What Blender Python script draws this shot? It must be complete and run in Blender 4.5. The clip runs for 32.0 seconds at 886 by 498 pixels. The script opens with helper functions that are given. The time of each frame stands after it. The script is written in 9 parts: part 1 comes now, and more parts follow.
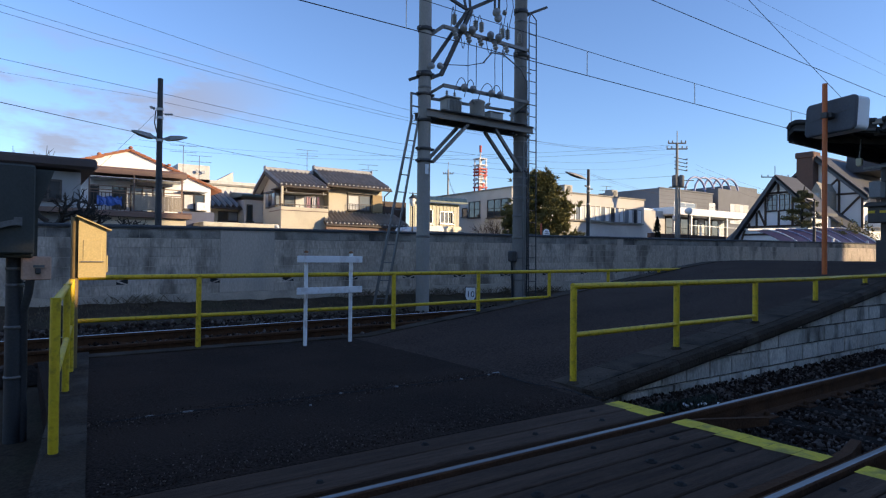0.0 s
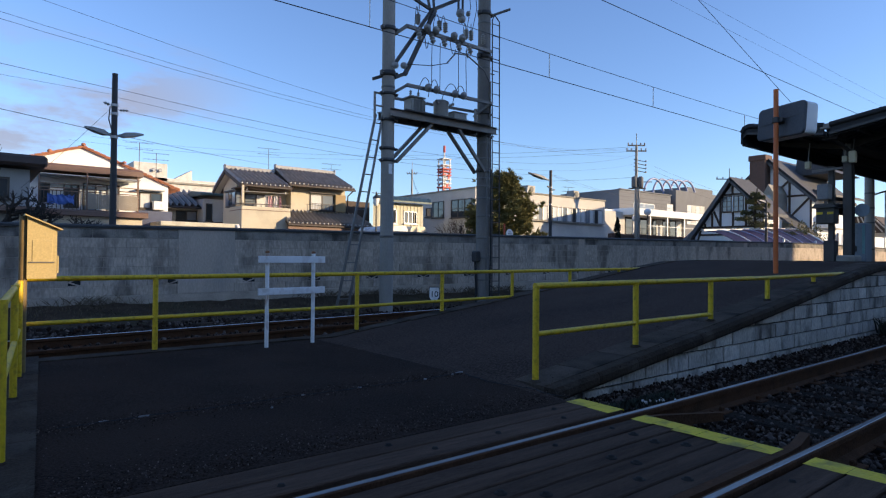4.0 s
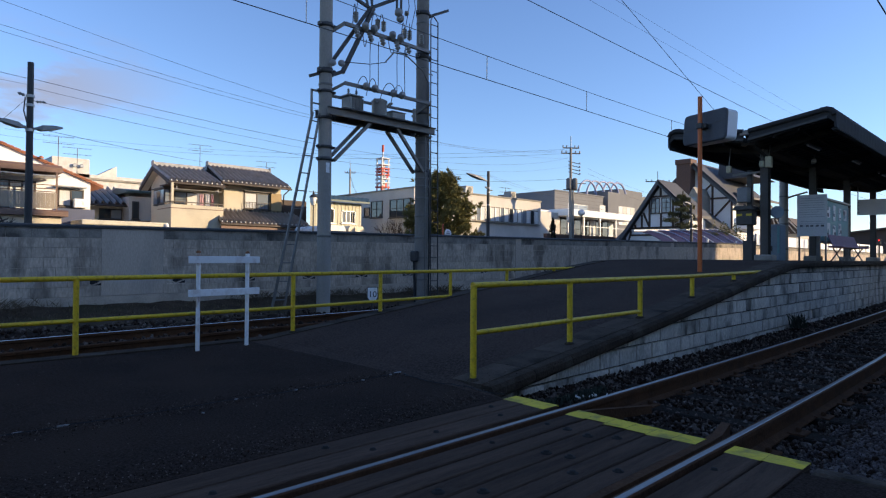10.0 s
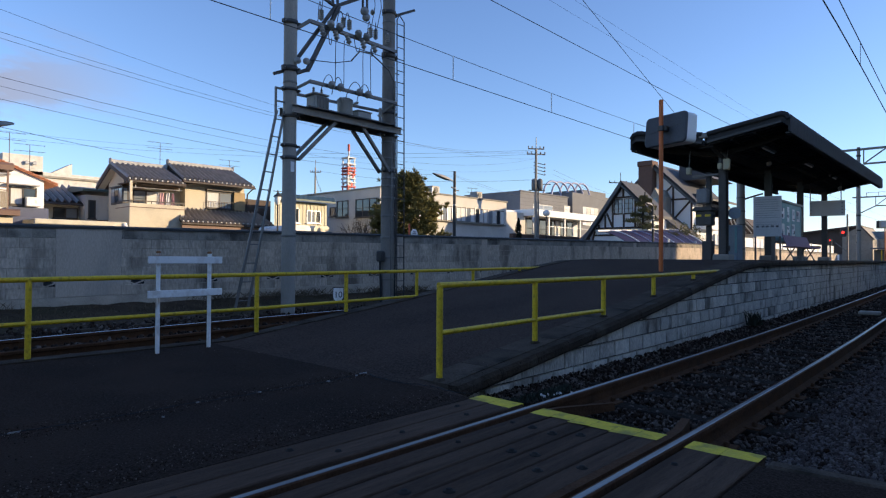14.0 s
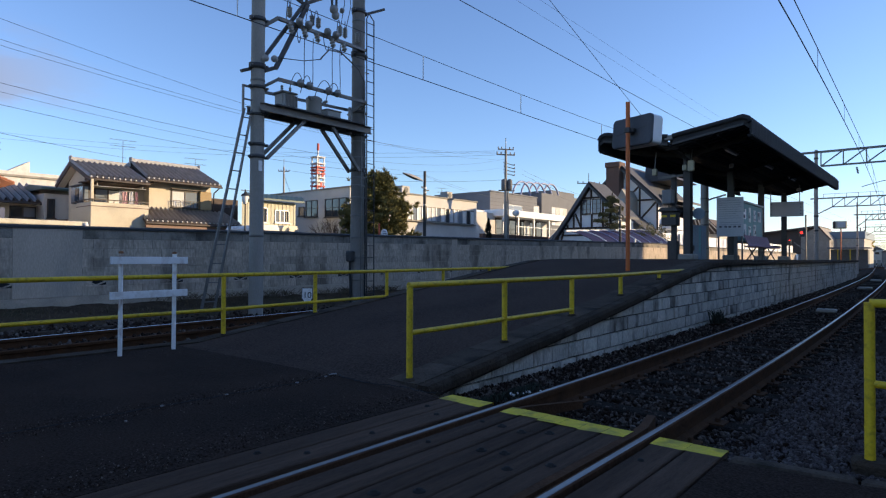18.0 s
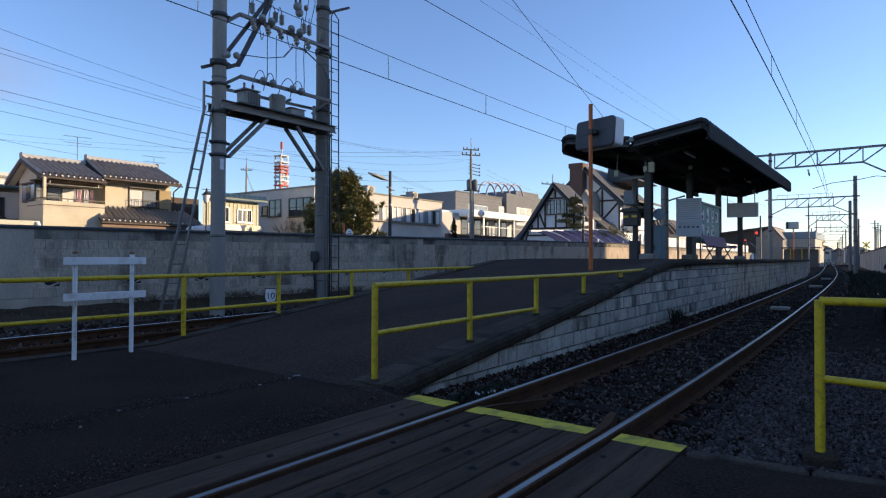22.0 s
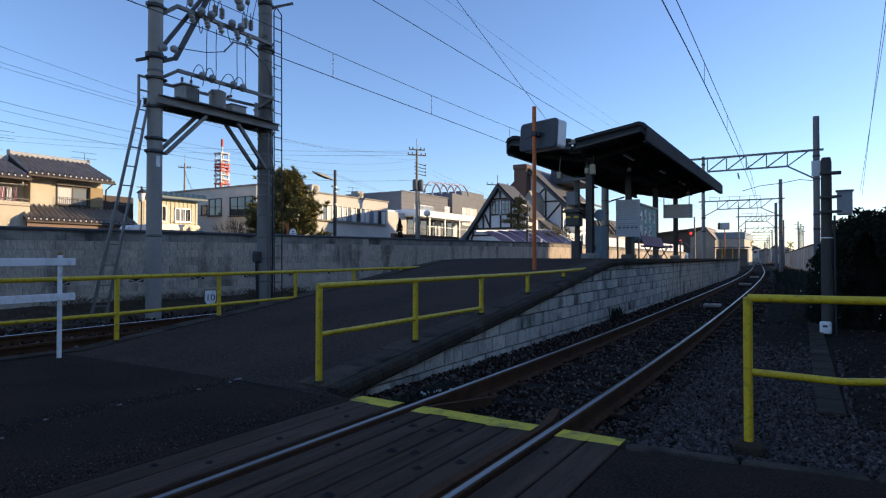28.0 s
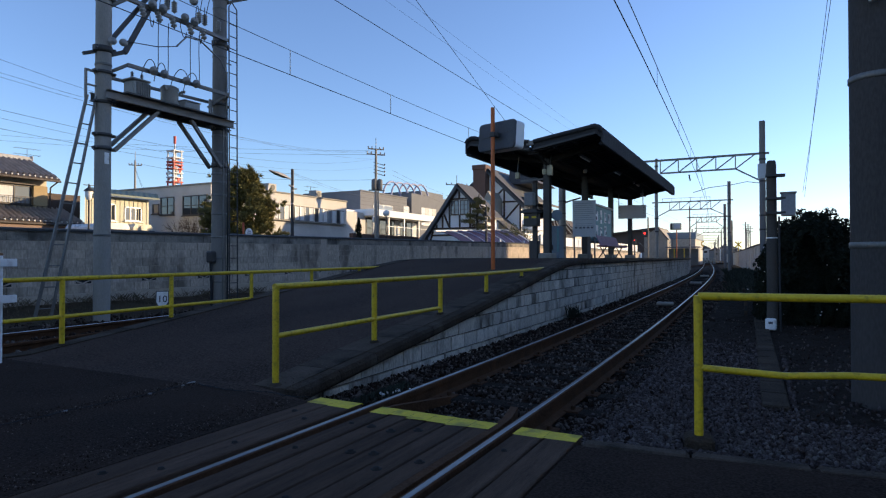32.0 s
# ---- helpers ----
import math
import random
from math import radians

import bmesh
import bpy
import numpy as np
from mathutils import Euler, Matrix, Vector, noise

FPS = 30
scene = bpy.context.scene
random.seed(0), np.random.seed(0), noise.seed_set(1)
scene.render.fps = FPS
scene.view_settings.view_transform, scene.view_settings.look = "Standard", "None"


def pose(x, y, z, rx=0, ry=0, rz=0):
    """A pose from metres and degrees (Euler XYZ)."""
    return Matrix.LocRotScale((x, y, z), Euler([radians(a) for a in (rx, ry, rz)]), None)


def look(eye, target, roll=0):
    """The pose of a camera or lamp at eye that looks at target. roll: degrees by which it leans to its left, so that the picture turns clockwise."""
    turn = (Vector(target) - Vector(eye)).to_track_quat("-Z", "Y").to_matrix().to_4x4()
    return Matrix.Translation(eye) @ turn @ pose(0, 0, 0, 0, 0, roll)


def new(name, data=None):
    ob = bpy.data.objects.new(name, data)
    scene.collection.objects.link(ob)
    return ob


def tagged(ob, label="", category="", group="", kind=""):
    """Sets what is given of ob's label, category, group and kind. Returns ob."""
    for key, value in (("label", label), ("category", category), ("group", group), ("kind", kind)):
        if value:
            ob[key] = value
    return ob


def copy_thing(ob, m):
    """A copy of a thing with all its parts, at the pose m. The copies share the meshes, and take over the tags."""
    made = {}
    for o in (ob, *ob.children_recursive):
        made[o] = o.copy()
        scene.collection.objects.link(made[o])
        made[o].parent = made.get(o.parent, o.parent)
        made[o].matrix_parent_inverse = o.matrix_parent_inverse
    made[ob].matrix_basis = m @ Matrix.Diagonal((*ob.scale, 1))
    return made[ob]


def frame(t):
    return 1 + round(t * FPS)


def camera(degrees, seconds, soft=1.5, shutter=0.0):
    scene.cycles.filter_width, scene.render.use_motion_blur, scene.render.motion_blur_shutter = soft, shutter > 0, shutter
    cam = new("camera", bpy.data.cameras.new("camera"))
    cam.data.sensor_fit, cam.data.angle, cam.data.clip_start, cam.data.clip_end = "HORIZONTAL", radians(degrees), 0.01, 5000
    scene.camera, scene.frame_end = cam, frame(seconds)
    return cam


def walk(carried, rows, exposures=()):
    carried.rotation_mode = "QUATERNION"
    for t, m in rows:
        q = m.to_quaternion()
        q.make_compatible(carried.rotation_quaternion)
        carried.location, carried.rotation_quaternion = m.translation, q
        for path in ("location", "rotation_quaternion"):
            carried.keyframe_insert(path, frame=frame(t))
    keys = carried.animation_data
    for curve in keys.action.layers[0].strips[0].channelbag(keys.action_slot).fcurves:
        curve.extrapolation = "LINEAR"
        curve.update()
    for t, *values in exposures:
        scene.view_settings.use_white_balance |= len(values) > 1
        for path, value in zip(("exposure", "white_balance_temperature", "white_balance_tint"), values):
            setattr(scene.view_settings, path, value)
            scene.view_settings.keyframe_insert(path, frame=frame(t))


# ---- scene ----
# camera: a slow turn on a tripod, the lens a little ahead of the turning axis
cam = camera(72.33, 32.0, soft=1.2)
EYE_Z = 1.10
ROWS = [
    (0.0, 55.05, 0.74, -0.59),
    (0.5, 54.76, 0.74, -0.59),
    (1.0, 54.47, 0.75, -0.58),
    (1.5, 54.19, 0.75, -0.57),
    (2.0, 53.86, 0.75, -0.56),
    (2.5, 53.42, 0.76, -0.56),
    (3.0, 52.85, 0.76, -0.55),
    (3.5, 52.26, 0.77, -0.54),
    (5.5, 49.78, 0.78, -0.51),
    (6.0, 49.24, 0.79, -0.50),
    (6.5, 48.73, 0.79, -0.49),
    (7.0, 48.17, 0.79, -0.48),
    (7.5, 47.65, 0.80, -0.47),
    (8.0, 47.30, 0.80, -0.47),
    (8.5, 46.98, 0.80, -0.46),
    (9.0, 46.64, 0.81, -0.45),
    (9.5, 46.29, 0.81, -0.44),
    (10.0, 45.86, 0.81, -0.43),
    (10.5, 45.38, 0.81, -0.42),
    (11.0, 44.86, 0.82, -0.41),
    (11.5, 44.37, 0.82, -0.40),
    (12.0, 44.04, 0.82, -0.39),
    (12.5, 43.65, 0.82, -0.38),
    (13.0, 43.30, 0.83, -0.37),
    (13.5, 42.96, 0.83, -0.37),
    (14.0, 42.69, 0.83, -0.36),
    (14.5, 42.41, 0.83, -0.35),
    (16.5, 41.08, 0.84, -0.31),
    (17.0, 40.69, 0.84, -0.30),
    (17.5, 40.33, 0.84, -0.29),
    (18.0, 39.88, 0.84, -0.28),
    (18.5, 39.37, 0.85, -0.27),
    (19.0, 38.93, 0.85, -0.25),
    (19.5, 38.53, 0.85, -0.24),
    (20.0, 38.17, 0.85, -0.23),
    (20.5, 37.77, 0.85, -0.22),
    (21.0, 37.34, 0.85, -0.21),
    (21.5, 36.96, 0.85, -0.20),
    (22.0, 36.63, 0.85, -0.19),
    (22.5, 36.32, 0.85, -0.18),
    (23.0, 35.99, 0.85, -0.17),
    (23.5, 35.68, 0.85, -0.16),
    (24.0, 35.22, 0.86, -0.15),
    (24.5, 34.68, 0.86, -0.13),
    (25.0, 34.21, 0.86, -0.12),
    (25.5, 33.73, 0.86, -0.11),
    (27.5, 32.01, 0.86, -0.06),
    (28.0, 31.53, 0.86, -0.05),
    (28.5, 30.94, 0.86, -0.04),
    (29.0, 30.34, 0.86, -0.03),
    (29.5, 29.79, 0.86, -0.01),
    (30.0, 29.29, 0.86, -0.00),
    (30.5, 28.76, 0.86, 0.01),
    (31.0, 28.37, 0.86, 0.02),
    (31.5, 28.02, 0.85, 0.04),
    (32.0, 27.69, 0.85, 0.05),
]


def tripod(t, yaw, pitch, roll):
    arm, mid = 0.048, 41.0
    dx = arm * (-math.sin(radians(yaw)) + math.sin(radians(mid)))
    dy = arm * (math.cos(radians(yaw)) - math.cos(radians(mid)))
    return (t, pose(dx, dy, EYE_Z, 90 + pitch, roll, yaw))


walk(cam, [tripod(*r) for r in ROWS], [(0.0, 0.25, 7000, 24), (32.0, 0.25, 7250, 24)])

# ---- light ----
SUN_AZ, SUN_EL = 48.0, 13.0   # degrees right of +y, degrees up
world = bpy.data.worlds.new("sky")
scene.world = world
world.use_nodes = True
wn, wl = world.node_tree.nodes, world.node_tree.links
sky = wn.new("ShaderNodeTexSky")
sky.sky_type = 'NISHITA'
sky.sun_disc = False
sky.sun_elevation = radians(SUN_EL)
sky.sun_rotation = radians(SUN_AZ)
sky.air_density, sky.dust_density, sky.ozone_density = 1.0, 0.2, 5.0
back = wn["Background"]
back.inputs["Strength"].default_value = 0.238
# thin evening clouds, low over the roofs in the north-west
geo_in = wn.new("ShaderNodeTexCoord")
sep = wn.new("ShaderNodeSeparateXYZ")
wl.new(geo_in.outputs["Generated"], sep.inputs[0])
stretch = wn.new("ShaderNodeMapping")
stretch.inputs["Scale"].default_value = (5.0, 5.0, 16.0)
wl.new(geo_in.outputs["Generated"], stretch.inputs["Vector"])
puff = wn.new("ShaderNodeTexNoise")
puff.inputs["Scale"].default_value = 1.0
puff.inputs["Detail"].default_value = 6.0
puff.inputs["Roughness"].default_value = 0.55
wl.new(stretch.outputs[0], puff.inputs["Vector"])
ramp_c = wn.new("ShaderNodeValToRGB")
ramp_c.color_ramp.elements[0].position, ramp_c.color_ramp.elements[1].position = 0.47, 0.60
wl.new(puff.outputs["Fac"], ramp_c.inputs[0])


def world_band(src, a, b):
    m = wn.new("ShaderNodeMapRange")
    m.interpolation_type = 'SMOOTHSTEP'
    m.inputs["From Min"].default_value, m.inputs["From Max"].default_value = a, b
    wl.new(src, m.inputs["Value"])
    return m.outputs[0]


def world_mul(a, b):
    m = wn.new("ShaderNodeMath")
    m.operation = 'MULTIPLY'
    wl.new(a, m.inputs[0])
    for_b = m.inputs[1]
    if isinstance(b, float):
        for_b.default_value = b
    else:
        wl.new(b, for_b)
    return m.outputs[0]


cover = world_mul(ramp_c.outputs[0], world_band(sep.outputs["Z"], 0.33, 0.22))
cover = world_mul(cover, world_band(sep.outputs["Z"], 0.10, 0.15))
cover = world_mul(cover, world_band(sep.outputs["Y"], 0.40, 0.16))
cover = world_mul(cover, 0.8)
mixc = wn.new("ShaderNodeMix")
mixc.data_type = 'RGBA'
mixc.inputs["B"].default_value = (1.32, 1.50, 1.85, 1)
wl.new(cover, mixc.inputs["Factor"])
wl.new(sky.outputs[0], mixc.inputs["A"])
wl.new(mixc.outputs["Result"], back.inputs["Color"])

sun = new("sun", bpy.data.lights.new("sun", 'SUN'))
sun.data.energy, sun.data.angle, sun.data.color = 5.0, radians(0.6), (1.0, 0.87, 0.56)
_a, _e = radians(SUN_AZ), radians(SUN_EL)
SUN_DIR = Vector((math.sin(_a) * math.cos(_e), math.cos(_a) * math.cos(_e), math.sin(_e)))
sun.matrix_world = look(SUN_DIR * 200, (0, 0, 0))

# ---- mesh helpers ----
class Shape:
    """Collects faces of one part, then becomes one mesh."""

    def __init__(self):
        self.v, self.f, self.s = [], [], []

    def add(self, verts, faces, smooth=False):
        n = len(self.v)
        self.v.extend(tuple(p) for p in verts)
        for q in faces:
            self.f.append(tuple(n + i for i in q))
            self.s.append(smooth)
        return self

    def box(self, c, s, rz=0.0, b=0.0):
        """Box by centre and size, turned rz degrees, with edges chamfered by b."""
        x, y, z = s[0] / 2, s[1] / 2, s[2] / 2
        b = min(b, x * 0.9, y * 0.9, z * 0.9)
        ca, sa = math.cos(radians(rz)), math.sin(radians(rz))
        if b <= 0:
            pts = [(i * x, j * y, k * z) for k in (-1, 1) for j in (-1, 1) for i in (-1, 1)]
            faces = [(0, 2, 3, 1), (4, 5, 7, 6), (0, 1, 5, 4), (2, 6, 7, 3), (0, 4, 6, 2), (1, 3, 7, 5)]
        else:
            ring = [(-x + b, -y), (x - b, -y), (x, -y + b), (x, y - b), (x - b, y), (-x + b, y), (-x, y - b), (-x, -y + b)]
            inner = [(px * (x - b) / x if abs(px) == x else px, py * (y - b) / y if abs(py) == y else py) for px, py in ring]
            pts = [(px, py, -z) for px, py in inner] + [(px, py, -z + b) for px, py in ring]
            pts += [(px, py, z - b) for px, py in ring] + [(px, py, z) for px, py in inner]
            faces = [tuple(range(7, -1, -1)), tuple(range(24, 32))]
            for r in range(3):
                for i in range(8):
                    j = (i + 1) % 8
                    faces.append((r * 8 + i, r * 8 + j, r * 8 + 8 + j, r * 8 + 8 + i))
        out = [(c[0] + px * ca - py * sa, c[1] + px * sa + py * ca, c[2] + pz) for px, py, pz in pts]
        return self.add(out, faces)

    def bar(self, p, q, w, h, up=(0, 0, 1)):
        """Square bar from p to q, w wide and h high."""
        p, q = Vector(p), Vector(q)
        d = (q - p).normalized()
        u = Vector(up)
        if abs(d.dot(u)) > 0.98:
            u = Vector((1, 0, 0))
        a = d.cross(u).normalized() * (w / 2)
        c = a.cross(d).normalized() * (h / 2)
        pts = [e + i * a + j * c for e in (p, q) for i, j in ((-1, -1), (1, -1), (1, 1), (-1, 1))]
        return self.add(pts, [(3, 2, 1, 0), (4, 5, 6, 7), (0, 1, 5, 4), (1, 2, 6, 5), (2, 3, 7, 6), (3, 0, 4, 7)])

    def tube(self, pts, r, seg=8, r2=None, caps=True):
        """Round tube along points; r2: radius at the end."""
        pts = [Vector(p) for p in pts]
        r2 = r if r2 is None else r2
        ring, n = [], len(pts)
        ref = None
        for i, p in enumerate(pts):
            d = (pts[min(i + 1, n - 1)] - pts[max(i - 1, 0)]).normalized()
            if ref is None:
                ref = Vector((0, 0, 1)) if abs(d.z) < 0.9 else Vector((1, 0, 0))
            a = d.cross(ref).normalized()
            c = a.cross(d).normalized()
            ref = c
            k = r + (r2 - r) * i / max(n - 1, 1)
            for j in range(seg):
                t = 2 * math.pi * j / seg
                ring.append(p + a * (k * math.cos(t)) + c * (k * math.sin(t)))
        faces = []
        for i in range(n - 1):
            for j in range(seg):
                k = (j + 1) % seg
                faces.append((i * seg + j, i * seg + k, (i + 1) * seg + k, (i + 1) * seg + j))
        self.add(ring, faces, True)
        if caps:
            self.add(ring[:seg], [tuple(range(seg))[::-1]])
            self.add(ring[-seg:], [tuple(range(seg))])
        return self

    def lathe(self, c, axis, prof, seg=12):
        """Turned body: prof holds (distance along axis, radius)."""
        c, d = Vector(c), Vector(axis).normalized()
        ref = Vector((0, 0, 1)) if abs(d.z) < 0.9 else Vector((1, 0, 0))
        a = d.cross(ref).normalized()
        b = a.cross(d).normalized()
        pts = [c + d * t + (a * math.cos(2 * math.pi * j / seg) + b * math.sin(2 * math.pi * j / seg)) * r for t, r in prof for j in range(seg)]
        faces = [(i * seg + j, i * seg + (j + 1) % seg, (i + 1) * seg + (j + 1) % seg, (i + 1) * seg + j)
                 for i in range(len(prof) - 1) for j in range(seg)]
        self.add(pts, faces, True)
        self.add(pts[:seg], [tuple(range(seg))[::-1]])
        return self.add(pts[-seg:], [tuple(range(seg))])

    def prism(self, poly, a, b, axis="y"):
        """Flat outline pushed from a to b along an axis: poly in the two other axes, in order xyz."""
        def put(p, t):
            return {"x": (t, p[0], p[1]), "y": (p[0], t, p[1]), "z": (p[0], p[1], t)}[axis]
        n = len(poly)
        pts = [put(p, a) for p in poly] + [put(p, b) for p in poly]
        faces = [tuple(range(n)), tuple(range(2 * n - 1, n - 1, -1))]
        faces += [(i, n + i, n + (i + 1) % n, (i + 1) % n) for i in range(n)]
        return self.add(pts, faces)

    def sweep(self, sections, closed=True, caps=True, smooth=False):
        """Skin over equal-length outlines."""
        n = len(sections[0])
        pts = [p for s in sections for p in s]
        faces = []
        for i in range(len(sections) - 1):
            for j in range(n if closed else n - 1):
                k = (j + 1) % n
                faces.append((i * n + j, i * n + k, (i + 1) * n + k, (i + 1) * n + j))
        self.add(pts, faces, smooth)
        if caps and closed:
            self.add(sections[0], [tuple(range(n))[::-1]])
            self.add(sections[-1], [tuple(range(n))])
        return self

    def mesh(self, name, material):
        me = bpy.data.meshes.new(name)
        me.from_pydata(self.v, [], self.f)
        bm = bmesh.new()
        bm.from_mesh(me)
        bmesh.ops.recalc_face_normals(bm, faces=bm.faces)
        bm.to_mesh(me)
        bm.free()
        if any(self.s):
            me.polygons.foreach_set("use_smooth", self.s)
        if material:
            me.materials.append(material)
        return me


def part(name, shape, material, parent=None, label=""):
    ob = new(name, shape if isinstance(shape, bpy.types.Mesh) else shape.mesh(name, material))
    if parent:
        ob.parent = parent
        ob.matrix_parent_inverse = parent.matrix_world.inverted() if parent.matrix_world != Matrix() else Matrix()
    if label:
        tagged(ob, label)
    return ob


def thing(name, at, label, category, group="", kind=""):
    """An Empty at the base of a thing; its parts are given in world metres."""
    ob = new(name)
    ob.empty_display_size = 0.1
    ob.matrix_world = Matrix.Translation(at)
    ob.matrix_basis = Matrix.Translation(at)
    return tagged(ob, label, category, group, kind)


def single(name, shape, material, label, category, group="", kind=""):
    return tagged(part(name, shape, material), label, category, group, kind)


def lerp(a, b, t):
    return a + (b - a) * t


def table(rows, y):
    """Smooth reading of (y, value) rows."""
    if y <= rows[0][0]:
        return rows[0][1]
    for (a, va), (b, vb) in zip(rows, rows[1:]):
        if y <= b:
            return lerp(va, vb, (y - a) / (b - a))
    return rows[-1][1]


# ---- materials ----
def surface(name, col, col2=None, rough=0.7, metal=0.0, scale=3.0, fine=40.0, bump=0.15, spread=0.5, vary=0.0,
            stain=None, stain_scale=0.6, stain_amount=0.0, spec=0.5, stretch=(1, 1, 1), rough_var=0.1, grain_amount=0.28, joined=False):
    """Two-scale procedural surface: broad mottling, fine grain, optional stains and variation by object."""
    m = bpy.data.materials.new(name)
    m.use_nodes = True
    n, l = m.node_tree.nodes, m.node_tree.links
    bs = n["Principled BSDF"]
    co = n.new("ShaderNodeTexCoord")
    mp = n.new("ShaderNodeMapping")
    mp.inputs["Scale"].default_value = stretch
    l.new(co.outputs["Object"], mp.inputs["Vector"])
    oi = n.new("ShaderNodeObjectInfo")
    shift = n.new("ShaderNodeVectorMath")
    shift.operation = 'MULTIPLY_ADD'
    l.new(oi.outputs["Random"], shift.inputs[0])
    shift.inputs[1].default_value = (0.0, 0.0, 0.0) if joined else (31.0, 17.0, 23.0)
    l.new(mp.outputs[0], shift.inputs[2])
    col2 = col2 or tuple(c * 0.65 for c in col)

    def noise_at(s, detail):
        t = n.new("ShaderNodeTexNoise")
        t.inputs["Scale"].default_value = s
        t.inputs["Detail"].default_value = detail
        l.new(shift.outputs[0], t.inputs["Vector"])
        return t.outputs["Fac"]

    def ramp(src, a, b):
        r = n.new("ShaderNodeMapRange")
        r.inputs["From Min"].default_value, r.inputs["From Max"].default_value = a, b
        l.new(src, r.inputs["Value"])
        return r.outputs[0]

    def mix(fac, a, b):
        x = n.new("ShaderNodeMix")
        x.data_type = 'RGBA'
        if isinstance(fac, float):
            x.inputs["Factor"].default_value = fac
        else:
            l.new(fac, x.inputs["Factor"])
        for key, val in (("A", a), ("B", b)):
            if isinstance(val, tuple):
                x.inputs[key].default_value = (*val[:3], 1)
            else:
                l.new(val, x.inputs[key])
        return x.outputs["Result"]

    broad, grain = noise_at(scale, 5.0), noise_at(fine, 4.0)
    c = mix(ramp(broad, 0.5 - spread / 2, 0.5 + spread / 2), col2, col)
    c = mix(ramp(grain, 0.35, 0.75), c, mix(grain_amount, c, tuple(min(1.0, v * 1.7 + 0.02) for v in col)))
    if stain_amount > 0:
        st = noise_at(stain_scale, 7.0)
        k = n.new("ShaderNodeMath")
        k.operation = 'MULTIPLY'
        l.new(ramp(st, 0.52, 0.68), k.inputs[0])
        k.inputs[1].default_value = stain_amount
        c = mix(k.outputs[0], c, stain or tuple(v * 0.3 for v in col))
    if vary > 0:
        hv = n.new("ShaderNodeHueSaturation")
        l.new(c, hv.inputs["Color"])
        mr = n.new("ShaderNodeMapRange")
        mr.inputs["To Min"].default_value, mr.inputs["To Max"].default_value = 1 - vary, 1 + vary
        l.new(oi.outputs["Random"], mr.inputs["Value"])
        l.new(mr.outputs[0], hv.inputs["Value"])
        c = hv.outputs["Color"]
    l.new(c, bs.inputs["Base Color"])
    rr = n.new("ShaderNodeMapRange")
    rr.inputs["To Min"].default_value, rr.inputs["To Max"].default_value = max(0.02, rough - rough_var), min(1.0, rough + rough_var)
    l.new(broad, rr.inputs["Value"])
    l.new(rr.outputs[0], bs.inputs["Roughness"])
    bs.inputs["Metallic"].default_value = metal
    bs.inputs["Specular IOR Level"].default_value = spec
    if bump > 0:
        bp = n.new("ShaderNodeBump")
        bp.inputs["Strength"].default_value = bump
        bp.inputs["Distance"].default_value = 0.02
        ad = n.new("ShaderNodeMath")
        l.new(broad, ad.inputs[0])
        l.new(grain, ad.inputs[1])
        l.new(ad.outputs[0], bp.inputs["Height"])
        l.new(bp.outputs[0], bs.inputs["Normal"])
    return m


def glowing(name, col, strength):
    m = bpy.data.materials.new(name)
    m.use_nodes = True
    bs = m.node_tree.nodes["Principled BSDF"]
    bs.inputs["Base Color"].default_value = (*col, 1)
    bs.inputs["Emission Color"].default_value = (*col, 1)
    bs.inputs["Emission Strength"].default_value = strength
    return m


def glassy(name, col, rough=0.05):
    """Window pane seen from outside: dark room behind a reflecting pane."""
    m = bpy.data.materials.new(name)
    m.use_nodes = True
    bs = m.node_tree.nodes["Principled BSDF"]
    bs.inputs["Base Color"].default_value = (*col, 1)
    bs.inputs["Roughness"].default_value = rough
    bs.inputs["Specular IOR Level"].default_value = 0.8
    return m


ASPHALT = surface("asphalt", (0.036, 0.0200, 0.0136), (0.0062, 0.0036, 0.0026), 0.96, scale=1.3, fine=70, bump=0.8, spread=0.42, stain=(0.054, 0.033, 0.024), stain_scale=0.9, stain_amount=0.6, grain_amount=0.8, spec=0.05)
RAMP_ASPHALT = surface("ramp_asphalt", (0.066, 0.041, 0.030), (0.0190, 0.0120, 0.0088), 0.96, scale=0.9, fine=70, bump=0.8, spread=0.45, stain=(0.094, 0.062, 0.047), stain_scale=0.5, stain_amount=0.65, grain_amount=0.8, spec=0.05, stretch=(1, 0.5, 1))
CONCRETE = surface("concrete", (0.33, 0.30, 0.25), (0.21, 0.19, 0.16), 0.9, scale=1.2, fine=60, bump=0.25, stain=(0.10, 0.10, 0.095), stain_scale=1.6, stain_amount=0.55)
MOSSY = surface("mossy_concrete", (0.072, 0.049, 0.033), (0.022, 0.0150, 0.0100), 0.95, spec=0.1, scale=2.6, fine=50, bump=0.9, stain=(0.12, 0.098, 0.078), stain_scale=3.5, stain_amount=0.45)
SLAB = surface("paving_slab", (0.098, 0.070, 0.051), (0.036, 0.026, 0.019), 0.97, scale=4.5, fine=50, bump=0.6, vary=0.16, stain=(0.012, 0.011, 0.008), stain_scale=2.0, stain_amount=0.85, spec=0.1)
BLOCK = surface("wall_block", (0.49, 0.395, 0.308), (0.31, 0.25, 0.196), 0.9, scale=2.2, fine=24, bump=0.6, vary=0.15, stain=(0.125, 0.100, 0.078), stain_scale=2.0, stain_amount=0.8, spread=0.36, grain_amount=0.5, stretch=(1, 1, 0.4), joined=True)
WALL_MORTAR = surface("wall_mortar", (0.50, 0.405, 0.315), (0.31, 0.25, 0.195), 0.95, scale=3, fine=60, bump=0.3)
